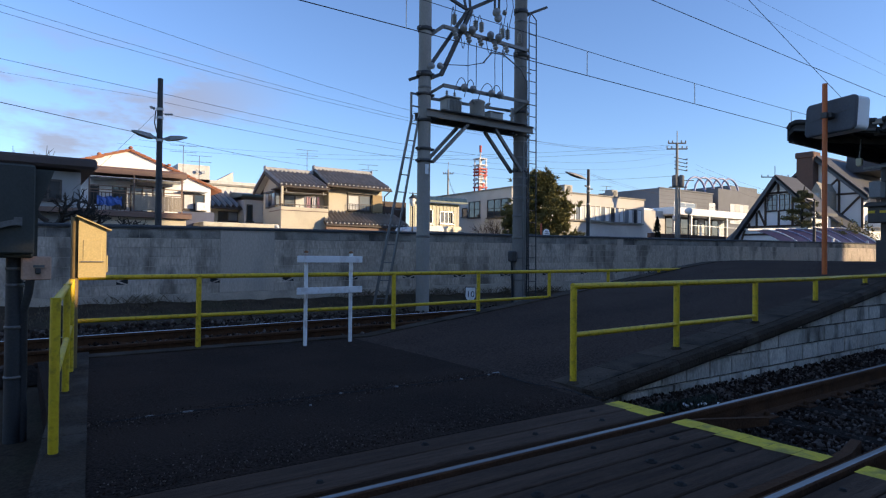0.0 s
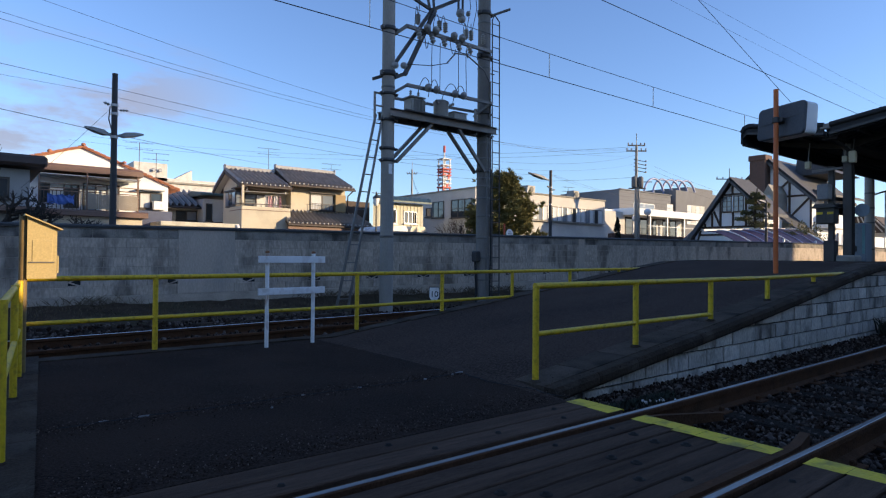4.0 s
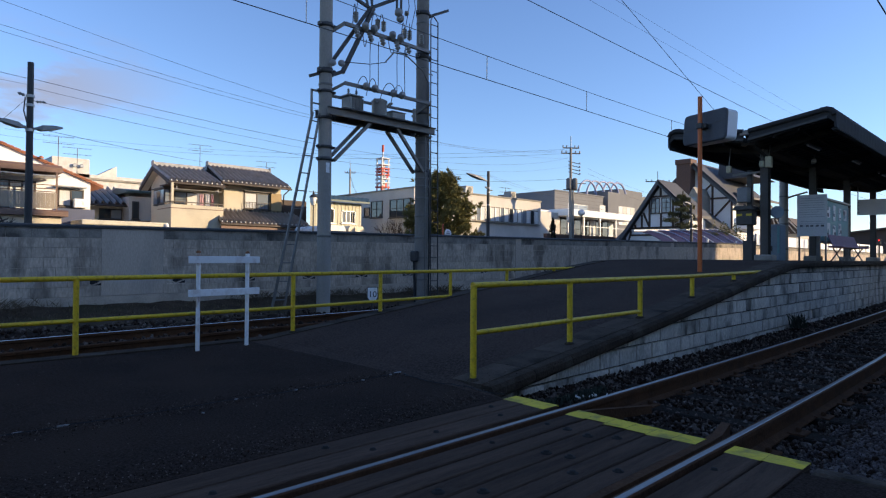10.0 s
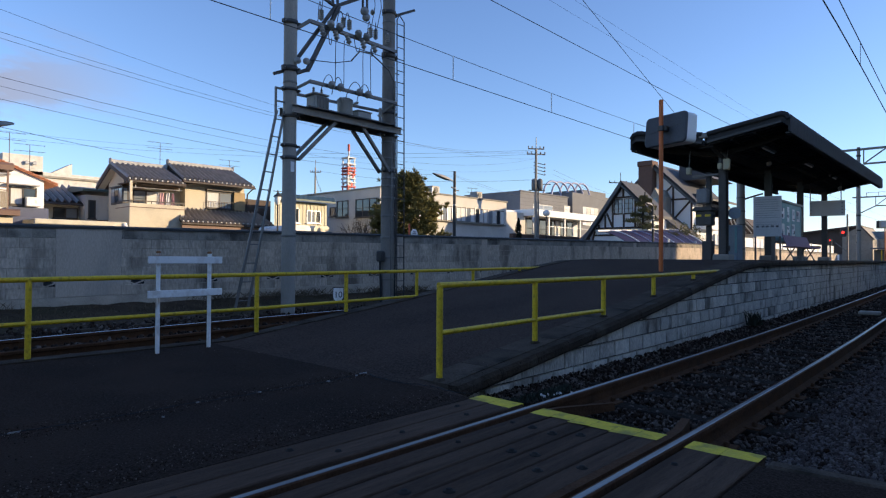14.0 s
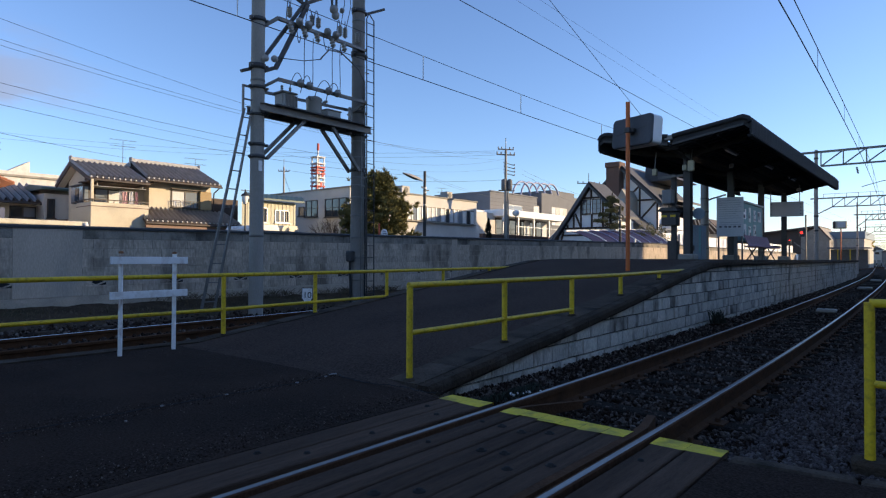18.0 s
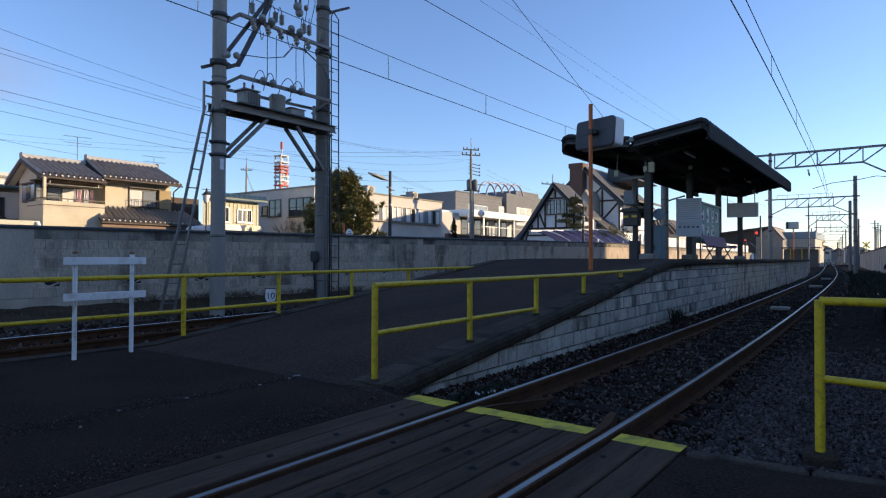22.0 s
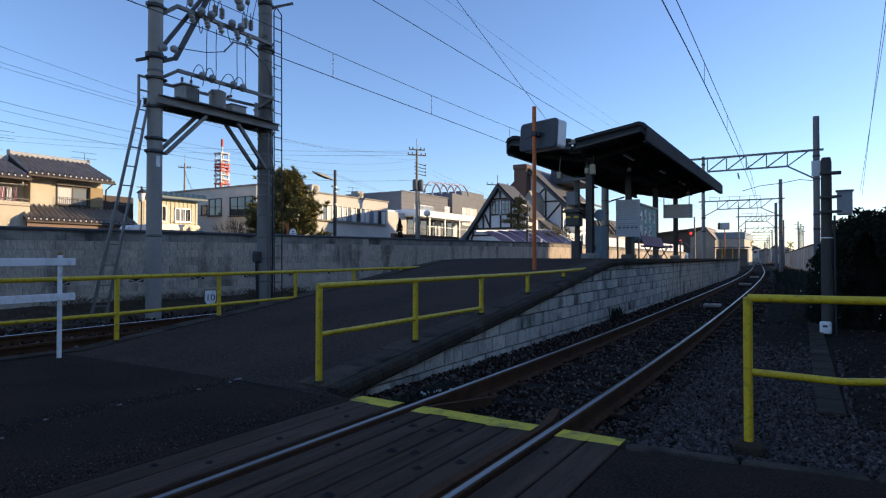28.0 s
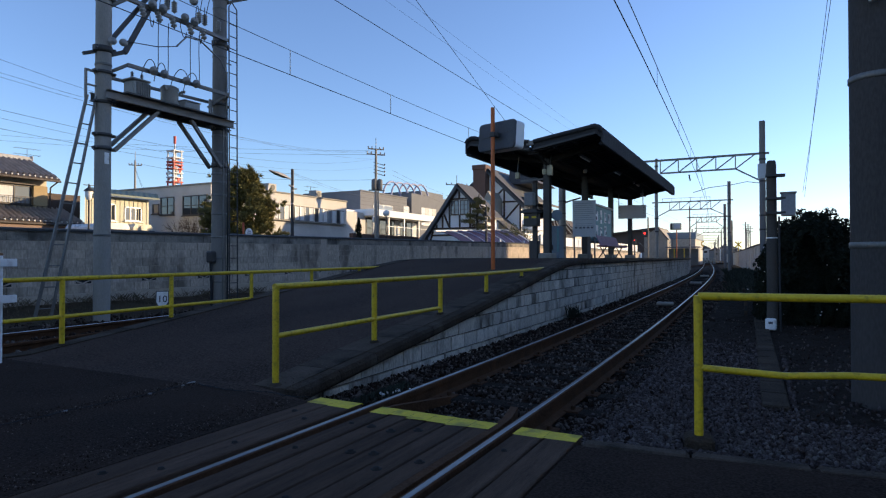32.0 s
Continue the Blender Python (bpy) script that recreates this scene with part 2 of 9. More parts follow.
BLOCK_TOP = surface("weathered_block", (0.38, 0.325, 0.265), (0.13, 0.115, 0.095), 0.92, scale=3.0, fine=45, bump=0.4, vary=0.10, stain=(0.055, 0.05, 0.043), stain_scale=1.8, stain_amount=0.9, stretch=(1, 1, 0.8), joined=True)
WHITE_BLOCK = surface("painted_block", (0.60, 0.53, 0.445), (0.33, 0.285, 0.23), 0.88, scale=3.0, fine=40, bump=0.7, vary=0.20, stain=(0.06, 0.048, 0.037), stain_scale=2.4, stain_amount=0.9, grain_amount=0.5, stretch=(1, 1, 0.5))
MORTAR = surface("mortar", (0.04, 0.037, 0.033), None, 0.95, scale=4, fine=60, bump=0.3)
COPING = surface("wall_coping", (0.06, 0.058, 0.055), (0.035, 0.035, 0.033), 0.9, scale=2.0, fine=50, bump=0.4)
POLE = surface("spun_concrete", (0.34, 0.305, 0.262), (0.25, 0.225, 0.195), 0.7, scale=1.0, fine=80, bump=0.10, stain=(0.14, 0.125, 0.11), stain_scale=0.9, stain_amount=0.5, stretch=(1, 1, 0.2))
DARK_POLE = surface("dark_pole", (0.035, 0.034, 0.035), (0.02, 0.02, 0.02), 0.6, scale=3, fine=60, bump=0.1)
GALV = surface("galvanised_steel", (0.20, 0.19, 0.175), (0.12, 0.115, 0.105), 0.5, 0.6, scale=4, fine=60, bump=0.05)
DARK_STEEL = surface("dark_steel", (0.066, 0.062, 0.058), (0.038, 0.036, 0.034), 0.55, 0.3, scale=4, fine=60, bump=0.08)
RUST = surface("rusty_rail", (0.105, 0.046, 0.022), (0.048, 0.022, 0.012), 0.92, 0.0, spec=0.1, scale=6, fine=60, bump=0.3)
RAIL_TOP = surface("polished_rail", (0.24, 0.235, 0.24), (0.13, 0.125, 0.125), 0.36, 1.0, scale=2, fine=40, bump=0.02, rough_var=0.06, stretch=(6, 0.5, 6))
# far rail top coloured almost white in place of reflected sky
RAIL_SKY_SHEEN = surface("sky_sheen_rail_top", (0.85, 0.84, 0.82), (0.7, 0.69, 0.67), 0.5, 0.2, scale=2, fine=40, bump=0.02, stretch=(6, 0.5, 6))
YELLOW = surface("yellow_paint", (0.76, 0.47, 0.012), (0.60, 0.36, 0.011), 0.5, scale=5, fine=60, bump=0.06, stain=(0.10, 0.042, 0.012), stain_scale=22.0, stain_amount=0.4)
YELLOW_FLOOR = surface("yellow_floor_paint", (0.78, 0.52, 0.02), (0.55, 0.36, 0.02), 0.75, scale=6, fine=60, bump=0.25, stain=(0.05, 0.045, 0.035), stain_scale=7.0, stain_amount=0.5)
WHITE_PAINT = surface("white_paint", (0.92, 0.90, 0.86), (0.82, 0.79, 0.74), 0.5, scale=4, fine=60, bump=0.06, stain=(0.30, 0.14, 0.06), stain_scale=9.0, stain_amount=0.3)
TIMBER = surface("weathered_timber", (0.120, 0.070, 0.047), (0.044, 0.0255, 0.0170), 0.92, spec=0.12, scale=5, fine=45, bump=0.7, vary=0.22, stretch=(6, 0.5, 6), stain_amount=0.5)
STONE = surface("ballast_stone", (0.125, 0.098, 0.082), (0.055, 0.040, 0.031), 0.9, scale=20, fine=90, bump=0.3, vary=0.35, stain=(0.06, 0.032, 0.02), stain_scale=0.9, stain_amount=0.5)
GRAVEL = surface("gravel_bed", (0.040, 0.028, 0.021), (0.015, 0.0105, 0.008), 0.97, spec=0.05, scale=22, fine=60, bump=0.9, stain=(0.045, 0.028, 0.02), stain_scale=0.8, stain_amount=0.4)
DIRT = surface("dirt", (0.085, 0.058, 0.038), (0.036, 0.025, 0.017), 0.97, spec=0.05, scale=1.5, fine=25, bump=0.6, stain=(0.05, 0.05, 0.026), stain_scale=0.7, stain_amount=0.5)
ORANGE = surface("orange_paint", (0.68, 0.14, 0.025), (0.56, 0.105, 0.02), 0.5, scale=5, fine=60, bump=0.05)
ROOF_DARK = surface("canopy_metal", (0.048, 0.046, 0.046), (0.024, 0.023, 0.023), 0.8, scale=3, fine=50, bump=0.5, spec=0.2)
IRON = surface("dark_iron", (0.040, 0.034, 0.030), (0.020, 0.017, 0.015), 0.85, scale=6, fine=60, bump=0.3, spec=0.1)

# ---- plan ----
GAUGE = 1.13
BEND = [(-60, 0), (6, 0), (10, 0.06), (14, 0.18), (20, 0.37), (28, 0.65), (38, 1.08), (50, 1.70), (60, 2.32), (70, 3.0), (90, 4.4), (120, 6.6), (202, 12.4), (400, 27.0)]
TRACK_X = -2.01


def track_x(y):
    """Centre of the near track; it bends away to the left."""
    return TRACK_X - sum(table(BEND, y + d) for d in (-4, -2, 0, 2, 4)) / 5


def track2_x(y):
    """Centre of the far track behind the island platform."""
    return -8.72 - table([(-60, -5.0), (-20, -2.0), (0, 0.0), (10, 1.0), (24, 1.9), (60, 1.9), (110, -0.5), (160, -1.5)], y)


RAMP = [(-50, 0.0), (3.9, 0.0), (5.46, 0.19), (6.98, 0.37), (8.47, 0.56), (10.0, 0.76), (11.4, 0.94), (12.6, 1.06), (14.0, 1.08), (400, 1.08)]


def ramp_z(y):
    return table(RAMP, y)


def edge_x(y):
    """Right-hand edge of ramp and platform."""
    return -3.40 - (track_x(4) - track_x(y)) * 0.9


def edge2_x(y):
    """Left-hand edge of ramp and platform."""
    return -7.60 - (track_x(4) - track_x(y)) * 0.9


def wall_x(y):
    return -13.8 + 0.03 * y if y < 34 else -12.78 - 0.055 * (y - 34)


PLAT_END = 54.0

# ground
g = Shape()
xs = [-3000, -400, -120, -60, -30, -16, -12, -7.6, -3.4, 0, 4, 12, 40, 120, 400, 3000]
ys = [-3000, -300, -60, -20, 0, 10, 20, 40, 80, 160, 400, 1200, 3000]
g.add([(x, y, -0.30) for y in ys for x in xs],
      [(j * len(xs) + i, j * len(xs) + i + 1, (j + 1) * len(xs) + i + 1, (j + 1) * len(xs) + i) for j in range(len(ys) - 1) for i in range(len(xs) - 1)])
single("ground", g, DIRT, "bare brown earth around the railway", "ground", kind="structure")


def strip(x_of, y0, y1, step, offs, name, material, label, category, rough=0.0, seed=3):
    """A lengthwise sheet following a line; offs: (offset, z) across."""
    rng = random.Random(seed)
    s = Shape()
    rows, y = [], y0
    while y < y1 + 1e-6:
        rows.append([(x_of(y) + o, y, z + (rng.uniform(-rough, rough) if rough else 0)) for o, z in offs])
        y += step
    s.sweep(rows, closed=False, caps=False)
    return single(name, s, material, label, category, kind="structure")


def bed(w0, w1, n, z, drop):
    return [(lerp(w0, w1, i / n), z - (drop if i in (0, n) else 0)) for i in range(n + 1)]


strip(track_x, 3.86, 20, 0.12, [(o, -0.182 if abs(o) < 0.5 else -0.195 if o < 0.95 else -0.19 + 0.11 * min(1.0, (o - 0.95) / 0.5)) for o in [-1.75 + 0.117 * i for i in range(57)]], "ballast", GRAVEL, "grey-brown crushed stone ballast under the track", "ballast", 0.022)
strip(track_x, 20, 320, 1.0, bed(-1.75, 1.5, 8, -0.165, 0.10), "ballast", GRAVEL, "grey-brown crushed stone ballast under the track", "ballast", 0.03)
strip(track_x, -60, 3.86, 1.5, bed(-1.75, 1.75, 6, -0.2, 0.05), "ballast", GRAVEL, "crushed stone ballast below the crossing deck", "ballast", 0.02)
strip(track2_x, -40, 24, 0.16, bed(-3.9, 1.1, 30, -0.14, 0.14), "ballast", GRAVEL, "dark ballast of the second track by the wall", "ballast", 0.022)
strip(track2_x, 24, 320, 1.0, bed(-3.0, 1.1, 10, -0.14, 0.14), "ballast", GRAVEL, "dark ballast of the second track by the wall", "ballast", 0.03)

# rails
PROF = [(-0.064, -0.153), (0.064, -0.153), (0.064, -0.142), (0.012, -0.125), (0.009, -0.045), (0.033, -0.035), (0.033, -0.006), (0.027, -0.0005), (-0.027, -0.0005), (-0.033, -0.006), (-0.033, -0.035), (-0.009, -0.045), (-0.012, -0.125), (-0.064, -0.142)]


def rail(x_of, side, y0, y1, label, top):
    ys2, y = [], y0
    while y < y1:
        ys2.append(y)
        y += 1.0 if y < 60 else 4.0
    root = thing("rail", (x_of(y0) + side * GAUGE / 2, y0, -0.153), label, "rail", "running rails", "structure")
    body, head = Shape(), Shape()
    body.sweep([[(x_of(v) + side * GAUGE / 2 + px, v, pz) for px, pz in PROF] for v in ys2])
    head.sweep([[(x_of(v) + side * GAUGE / 2 + px, v, pz) for px, pz in ((-0.0175, -0.0012), (-0.013, 0.0022), (0.015, 0.0022), (0.0195, -0.0012))] for v in ys2])
    part("rail_body", body, RUST, root)
    part("rail_head", head, top, root, "steel running surface polished by wheels")


rail(track_x, -1, -60, 320, "rusty steel rail with a polished top on the near track", RAIL_TOP)
rail(track_x, 1, -60, 320, "rusty steel rail with a polished top on the near track", RAIL_TOP)
rail(track2_x, -1, -60, 200, "rusty steel rail beside the wall, sky sheen painted on its top", RAIL_SKY_SHEEN)
rail(track2_x, 1, -60, 200, "rusty brown steel rail beside the asphalt path", RUST)

# asphalt of the path across the tracks, the ramp and the platform
a = Shape()
rows = []
y = 0.16
while y < PLAT_END:
    rows.append([(lerp(edge2_x(y) + 0.25, edge_x(y) - 0.50 if y > 3.9 else -3.075, i / 8), y, ramp_z(y) + 0.012 * math.sin(i * math.pi / 8)) for i in range(9)])
    y += 0.25 if y < 16 else 2.0
top = [[*r, (r[-1][0], r[-1][1], -0.25), (r[0][0], r[0][1], -0.25)] for r in rows]
seam = next(i for i, r in enumerate(rows) if r[0][1] > 3.6)
single("asphalt_path", Shape().sweep(top[:seam + 1]), ASPHALT, "dark worn asphalt of the path across the tracks", "asphalt", kind="structure")
single("asphalt_ramp", Shape().sweep(top[seam:]), RAMP_ASPHALT, "greyer worn asphalt ramp rising to the platform", "asphalt", kind="structure")
a = Shape()
a.prism([(-0.965, -30), (40, -30), (40, 3.92), (0.9, 3.86), (-0.3, 3.62), (-0.965, 3.54)], -0.24, -0.004, "z")
single("asphalt_road", a, ASPHALT, "dark asphalt of the road beside the crossing", "asphalt", kind="structure")

# ---- crossing deck ----
deck = thing("crossing_deck", (-2.0, 0, -0.15), "weathered grey timber crossing deck with yellow painted ends", "crossing deck")
rng = random.Random(11)
plank_sets = [(-3.07, [0.205, 0.205]), (-2.475, [0.16, 0.155, 0.155, 0.155, 0.155, 0.15]), (-1.375, [0.2, 0.2])]
for x0, widths in plank_sets:
    x = x0
    for w in widths:
        s, end = Shape(), 3.80 - 0.035 * (x + 3.07)
        cut = rng.uniform(-1.6, -0.4)
        for ya, yb in ((-9.0, cut - 0.006), (cut, end)):
            s2 = Shape()
            zt = rng.uniform(-0.004, 0.003)
            s2.box((x + w / 2, (ya + yb) / 2, -0.06 + zt), (w - 0.012, yb - ya, 0.12), 0, 0.007)
            part("plank", s2, TIMBER, deck)
        n = Shape()
        e0 = end - rng.uniform(0.16, 0.19)
        n.add([(x + 0.001, e0 + rng.uniform(-.015, .015), 0.0035), (x + w - 0.001, e0 + rng.uniform(-.015, .015), 0.0035), (x + w - 0.001, end - 0.004, 0.0035), (x + 0.001, end - 0.004, 0.0035),
               (x + 0.001, end + 0.002, -0.012), (x + w - 0.001, end + 0.002, -0.012)], [(0, 1, 2, 3), (3, 2, 5, 4)])
        part("paint_stripe", n, YELLOW_FLOOR, deck, "worn yellow paint on the plank end")
        for yb in (3.35, 2.75, 2.05, 1.2, 0.3):
            if rng.random() < 0.62:
                b = Shape()
                b.lathe((x + w / 2 + rng.uniform(-.02, .02), yb + rng.uniform(-.12, .12), -0.004), (0, 0, 1), [(0, 0.034), (0.006, 0.032), (0.007, 0.018), (0.017, 0.015), (0.018, 0.004)], 10)
                part("bolt", b, IRON, deck)
        x += w
# flare irons beside the right rail
guard = Shape()
guard.sweep([[(gx - 0.03, gy, -0.11), (gx + 0.03, gy, -0.11), (gx + 0.03, gy, gz), (gx - 0.03, gy, gz)] for gx, gy, gz in ((-1.535, -9, 0.0), (-1.535, 3.7, 0.0), (-1.56, 3.95, -0.01), (-1.66, 4.35, -0.03))])
part("guard_iron", guard, RUST, deck, "rusty flared guard iron along the rail")
guard = Shape()
guard.sweep([[(gx - 0.02, gy, -0.11), (gx + 0.02, gy, -0.11), (gx + 0.02, gy, gz), (gx - 0.02, gy, gz)] for gx, gy, gz in ((-2.495, 3.7, -0.01), (-2.46, 3.95, -0.02), (-2.3, 4.5, -0.05))])
part("guard_iron", guard, RUST, deck, "rusty flared guard iron along the rail")

# ---- kerbs ----
k = thing("kerb", (0, 3.7, 0), "grey concrete kerb stones edging the road", "kerb", kind="structure")
px, py = -0.95, 3.63
for i in range(7):
    qx, qy = px + 0.6, py + (0.045 + 0.012 * i)
    s = Shape()
    ang = math.degrees(math.atan2(qy - py, qx - px))
    s.box(((px + qx) / 2, (py + qy) / 2, -0.098), (0.59, 0.12, 0.2), ang + 0.8 * (-1) ** i, 0.02)
    part("kerb_stone", s, SLAB, k)
    px, py = qx, qy
k = thing("kerb", (-5, 0.2, 0), "dark concrete edging strip carrying the yellow railing", "kerb", kind="structure")
for i in range(4):
    xa, xb = -3.1 - i * 1.15, -3.1 - (i + 1) * 1.15
    s = Shape()
    s.prism([(xa - 0.008, 0.02 + (-3.1 - xa) * 0.085), (xa - 0.008, 0.245 + (-3.1 - xa) * 0.085), (xb, 0.245 + (-3.1 - xb) * 0.085), (xb, 0.02 + (-3.1 - xb) * 0.085)], -0.3, 0.015, "z")
    part("kerb_stone", s, MOSSY, k)

# ---- yellow railings ----


def railing(posts, top, mids, label, r=0.030, bolts=True):
    """posts: (x, y, z foot, z top); top, mids: lists of points."""
    root = thing("railing", posts[0][:3], label, "railing", "yellow railings")
    for x, y, z0, z1 in posts:
        part("post", Shape().tube([(x, y, z0 - 0.1), (x, y, z1)], r, 12), YELLOW, root)
        part("foot_collar", Shape().lathe((x, y, z0 - 0.004), (0, 0, 1), [(0, r + 0.028), (0.012, r + 0.024), (0.03, r + 0.004)], 12), MOSSY, root, "crumbling mortar collar")
    part("top_rail", Shape().tube(top, r * 0.92, 12), YELLOW, root)
    for m in mids:
        part("mid_rail", Shape().tube(m, r * 0.8, 10), YELLOW, root)
    return root


RZ = 0.855
ry = [3.96, 5.46, 6.98, 8.47, 10.0]
railing([(-3.69, v, ramp_z(v), RZ) for v in ry], [(-3.69, 3.945, RZ), (-3.69, 8.4, RZ + 0.008), (-3.69, 11.2, RZ + 0.04)],
        [[(-3.69, 3.96, 0.43), (-3.69, 5.46, 0.442), (-3.69, 6.98, 0.452)]], "yellow painted steel pipe railing along the ramp edge")
ry = [1.71, 4.33, 5.85, 7.38, 8.89, 10.4]
railing([(-7.42, v, ramp_z(v), 0.84 + 0.004 * v) for v in ry], [(-7.42, 0.43, 0.84), (-7.42, 7.4, 0.87), (-7.42, 11.7, 0.90)],
        [[(-7.42, 0.43, 0.385), (-7.42, 4.33, 0.40), (-7.42, 7.38, 0.44)]], "yellow painted steel pipe railing beside the far track")
railing([(-3.87, 0.155, 0.0, 0.86), (-5.55, 0.30, 0.0, 0.86), (-6.45, 0.385, 0.0, 0.86)],
        [(-3.875, 0.155, 0.835), (-7.42, 0.455, 0.835)], [[(-3.87, 0.155, 0.43), (-6.68, 0.40, 0.43)]], "bright yellow railing along the path edge, catching the sun", r=0.025)
railing([(-0.335, 4.02, -0.02, 0.87), (1.4, 4.28, -0.02, 0.87), (3.0, 4.55, -0.02, 0.87)],
        [(-0.335, 4.02, 0.865), (0.15, 4.09, 0.865), (0.65, 4.165, 0.867), (3.0, 4.55, 0.867)],
        [[(-0.335, 4.02, 0.43), (0.13, 4.06, 0.412), (0.45, 4.13, 0.43), (3.0, 4.55, 0.43)]], "yellow painted pipe railing with a bent middle rail by the road", r=0.026)
s = Shape().box((-0.335, 4.02, -0.06), (0.17, 0.17, 0.16), 8, 0.02)
single("footing_block", s, MOSSY, "rough mossy concrete footing under the railing post", "footing")

# ---- white barrier stand ----
RUSTY_WHITE = surface("rusty_white_paint", (0.90, 0.88, 0.84), (0.78, 0.74, 0.68), 0.55, scale=4, fine=60, bump=0.1, stain=(0.30, 0.12, 0.045), stain_scale=9.0, stain_amount=1.0, stretch=(1, 1, 0.4))
w = thing("barrier_stand", (-7.04, 3.16, 0), "white painted steel stand with two flat boards and rusty posts", "barrier")
for x, y in ((-7.00, 2.85), (-7.07, 3.485)):
    part("post", Shape().tube([(x, y, -0.05), (x, y, 1.13)], 0.024, 10), RUSTY_WHITE if y < 3 else WHITE_PAINT, w)
    part("cap", Shape().lathe((x, y, 1.13), (0, 0, 1), [(0, 0.026), (0.02, 0.026), (0.03, 0.012)], 10), surface("rusty_cap", (0.30, 0.12, 0.05), None, 0.8), w, "rusty post cap")
for z in (1.055, 0.672):
    d = Vector((-0.07, 0.635, 0)).normalized()
    c = Vector((-7.01, 3.165, z)) + Vector((0.035, 0, 0))
    s = Shape().box(c, (0.022, 0.92, 0.082), math.degrees(math.atan2(d.y, d.x)) - 90, 0.004)
    part("board", s, WHITE_PAINT, w, "flat white board")

# ---- boundary wall (its blocks come last) ----
def wall_lift(y):
    return 0.010 * max(y, 0) if y < 34 else 0.34


wall = thing("boundary_wall", (-13.8, 0, -0.2), "grey concrete block wall with stains and a dark coping", "wall", kind="structure")
core, foot, cop = Shape(), Shape(), Shape()
wy = [-30, -15, 0, 8, 16, 24, 34, 50, 70, 95]
core.sweep([[(wall_x(v) - 0.14, v, -0.3), (wall_x(v) - 0.012, v, -0.3), (wall_x(v) - 0.012, v, 1.60 + wall_lift(v)), (wall_x(v) - 0.14, v, 1.60 + wall_lift(v))] for v in wy])
foot.sweep([[(wall_x(v) - 0.02, v, -0.3), (wall_x(v) + 0.03, v, -0.3), (wall_x(v) + 0.03, v, 0.22 + wall_lift(v)), (wall_x(v) - 0.02, v, 0.23 + wall_lift(v))] for v in wy])
cop.sweep([[(wall_x(v) - 0.18, v, 1.60 + wall_lift(v)), (wall_x(v) + 0.03, v, 1.60 + wall_lift(v)), (wall_x(v) + 0.03, v, 1.645 + wall_lift(v)), (wall_x(v) - 0.075, v, 1.675 + wall_lift(v)), (wall_x(v) - 0.18, v, 1.645 + wall_lift(v))] for v in wy])
part("core", core, WALL_MORTAR, wall)
part("footing", foot, WALL_MORTAR, wall, "plain concrete footing")
part("coping", cop, COPING, wall, "dark weathered coping")
# earth bank at the foot of the wall
strip(wall_x, -30, 40, 0.3, [(0.0, 0.10), (0.3, 0.06), (0.7, 0.0), (1.2, -0.06), (1.9, -0.12), (2.6, -0.2)], "earth_bank", DIRT, "dark earth bank with dry weeds below the wall", "ground", 0.03)

# ---- platform body, coping and slabs ----
pb = Shape()
ys3 = [3.95 + 0.25 * i for i in range(45)] + [q for q in (16 + 3 * i for i in range(25)) if q < PLAT_END] + [PLAT_END - 0.3]
pb.sweep([[(edge_x(v) - 0.30, v, -0.3), (edge_x(v) - 0.13, v, -0.3), (edge_x(v) - 0.13, v, ramp_z(v) - 0.082), (edge_x(v) - 0.30, v, ramp_z(v) - 0.082)] for v in ys3])
plat = thing("platform", (-5.5, 20, -0.2), "raised island platform faced with pale painted blocks", "platform", kind="structure")
part("retaining_core", pb, MORTAR, plat)
pb = Shape()
pb.sweep([[(edge2_x(v) + 0.26, v, -0.3), (edge2_x(v), v, -0.3), (edge2_x(v), v, ramp_z(v) + 0.008), (edge2_x(v) + 0.26, v, ramp_z(v) + 0.012)] for v in [0.5] + [q for q in ys3 if q < 5.3]])
part("back_kerb", pb, MOSSY, plat, "mossy concrete kerb on the far side")
v = 5.2
while v < 40:
    L = 1.2 if v < 16 else 3.0
    sec = []
    for vv in (v + 0.006, v + L - 0.006):
        e = edge2_x(vv)
        sec.append([(e + 0.30, vv, -0.3), (e, vv, -0.3), (e, vv, ramp_z(vv) + 0.010), (e + 0.30, vv, ramp_z(vv) + 0.016)])
    part("back_slab", Shape().sweep(sec), SLAB, plat)
    v += L
v = 3.9
while v < PLAT_END:
    L = 0.6 if v < 30 else 3.0
    for xo, wd, zt, th, mt, nm in ((0.0, 0.14, 0.0, 0.12, MOSSY, "coping_stone"), (-0.145, 0.36, 0.004, 0.08, SLAB, "edge_slab")):
        sec = []
        for vv in (v + 0.004, v + L - 0.004):
            e, z = edge_x(vv) + xo, ramp_z(vv) + zt
            if nm == "coping_stone":
                sec.append([(e - wd, vv, z - th), (e - 0.02, vv, z - th), (e, vv, z - th + 0.03), (e, vv, z - 0.035), (e - 0.03, vv, z), (e - wd, vv, z)])
            else:
                sec.append([(e - wd, vv, z - th), (e, vv, z - th), (e, vv, z), (e - wd, vv, z)])
        part(nm, Shape().sweep(sec), mt, plat)
    v += L

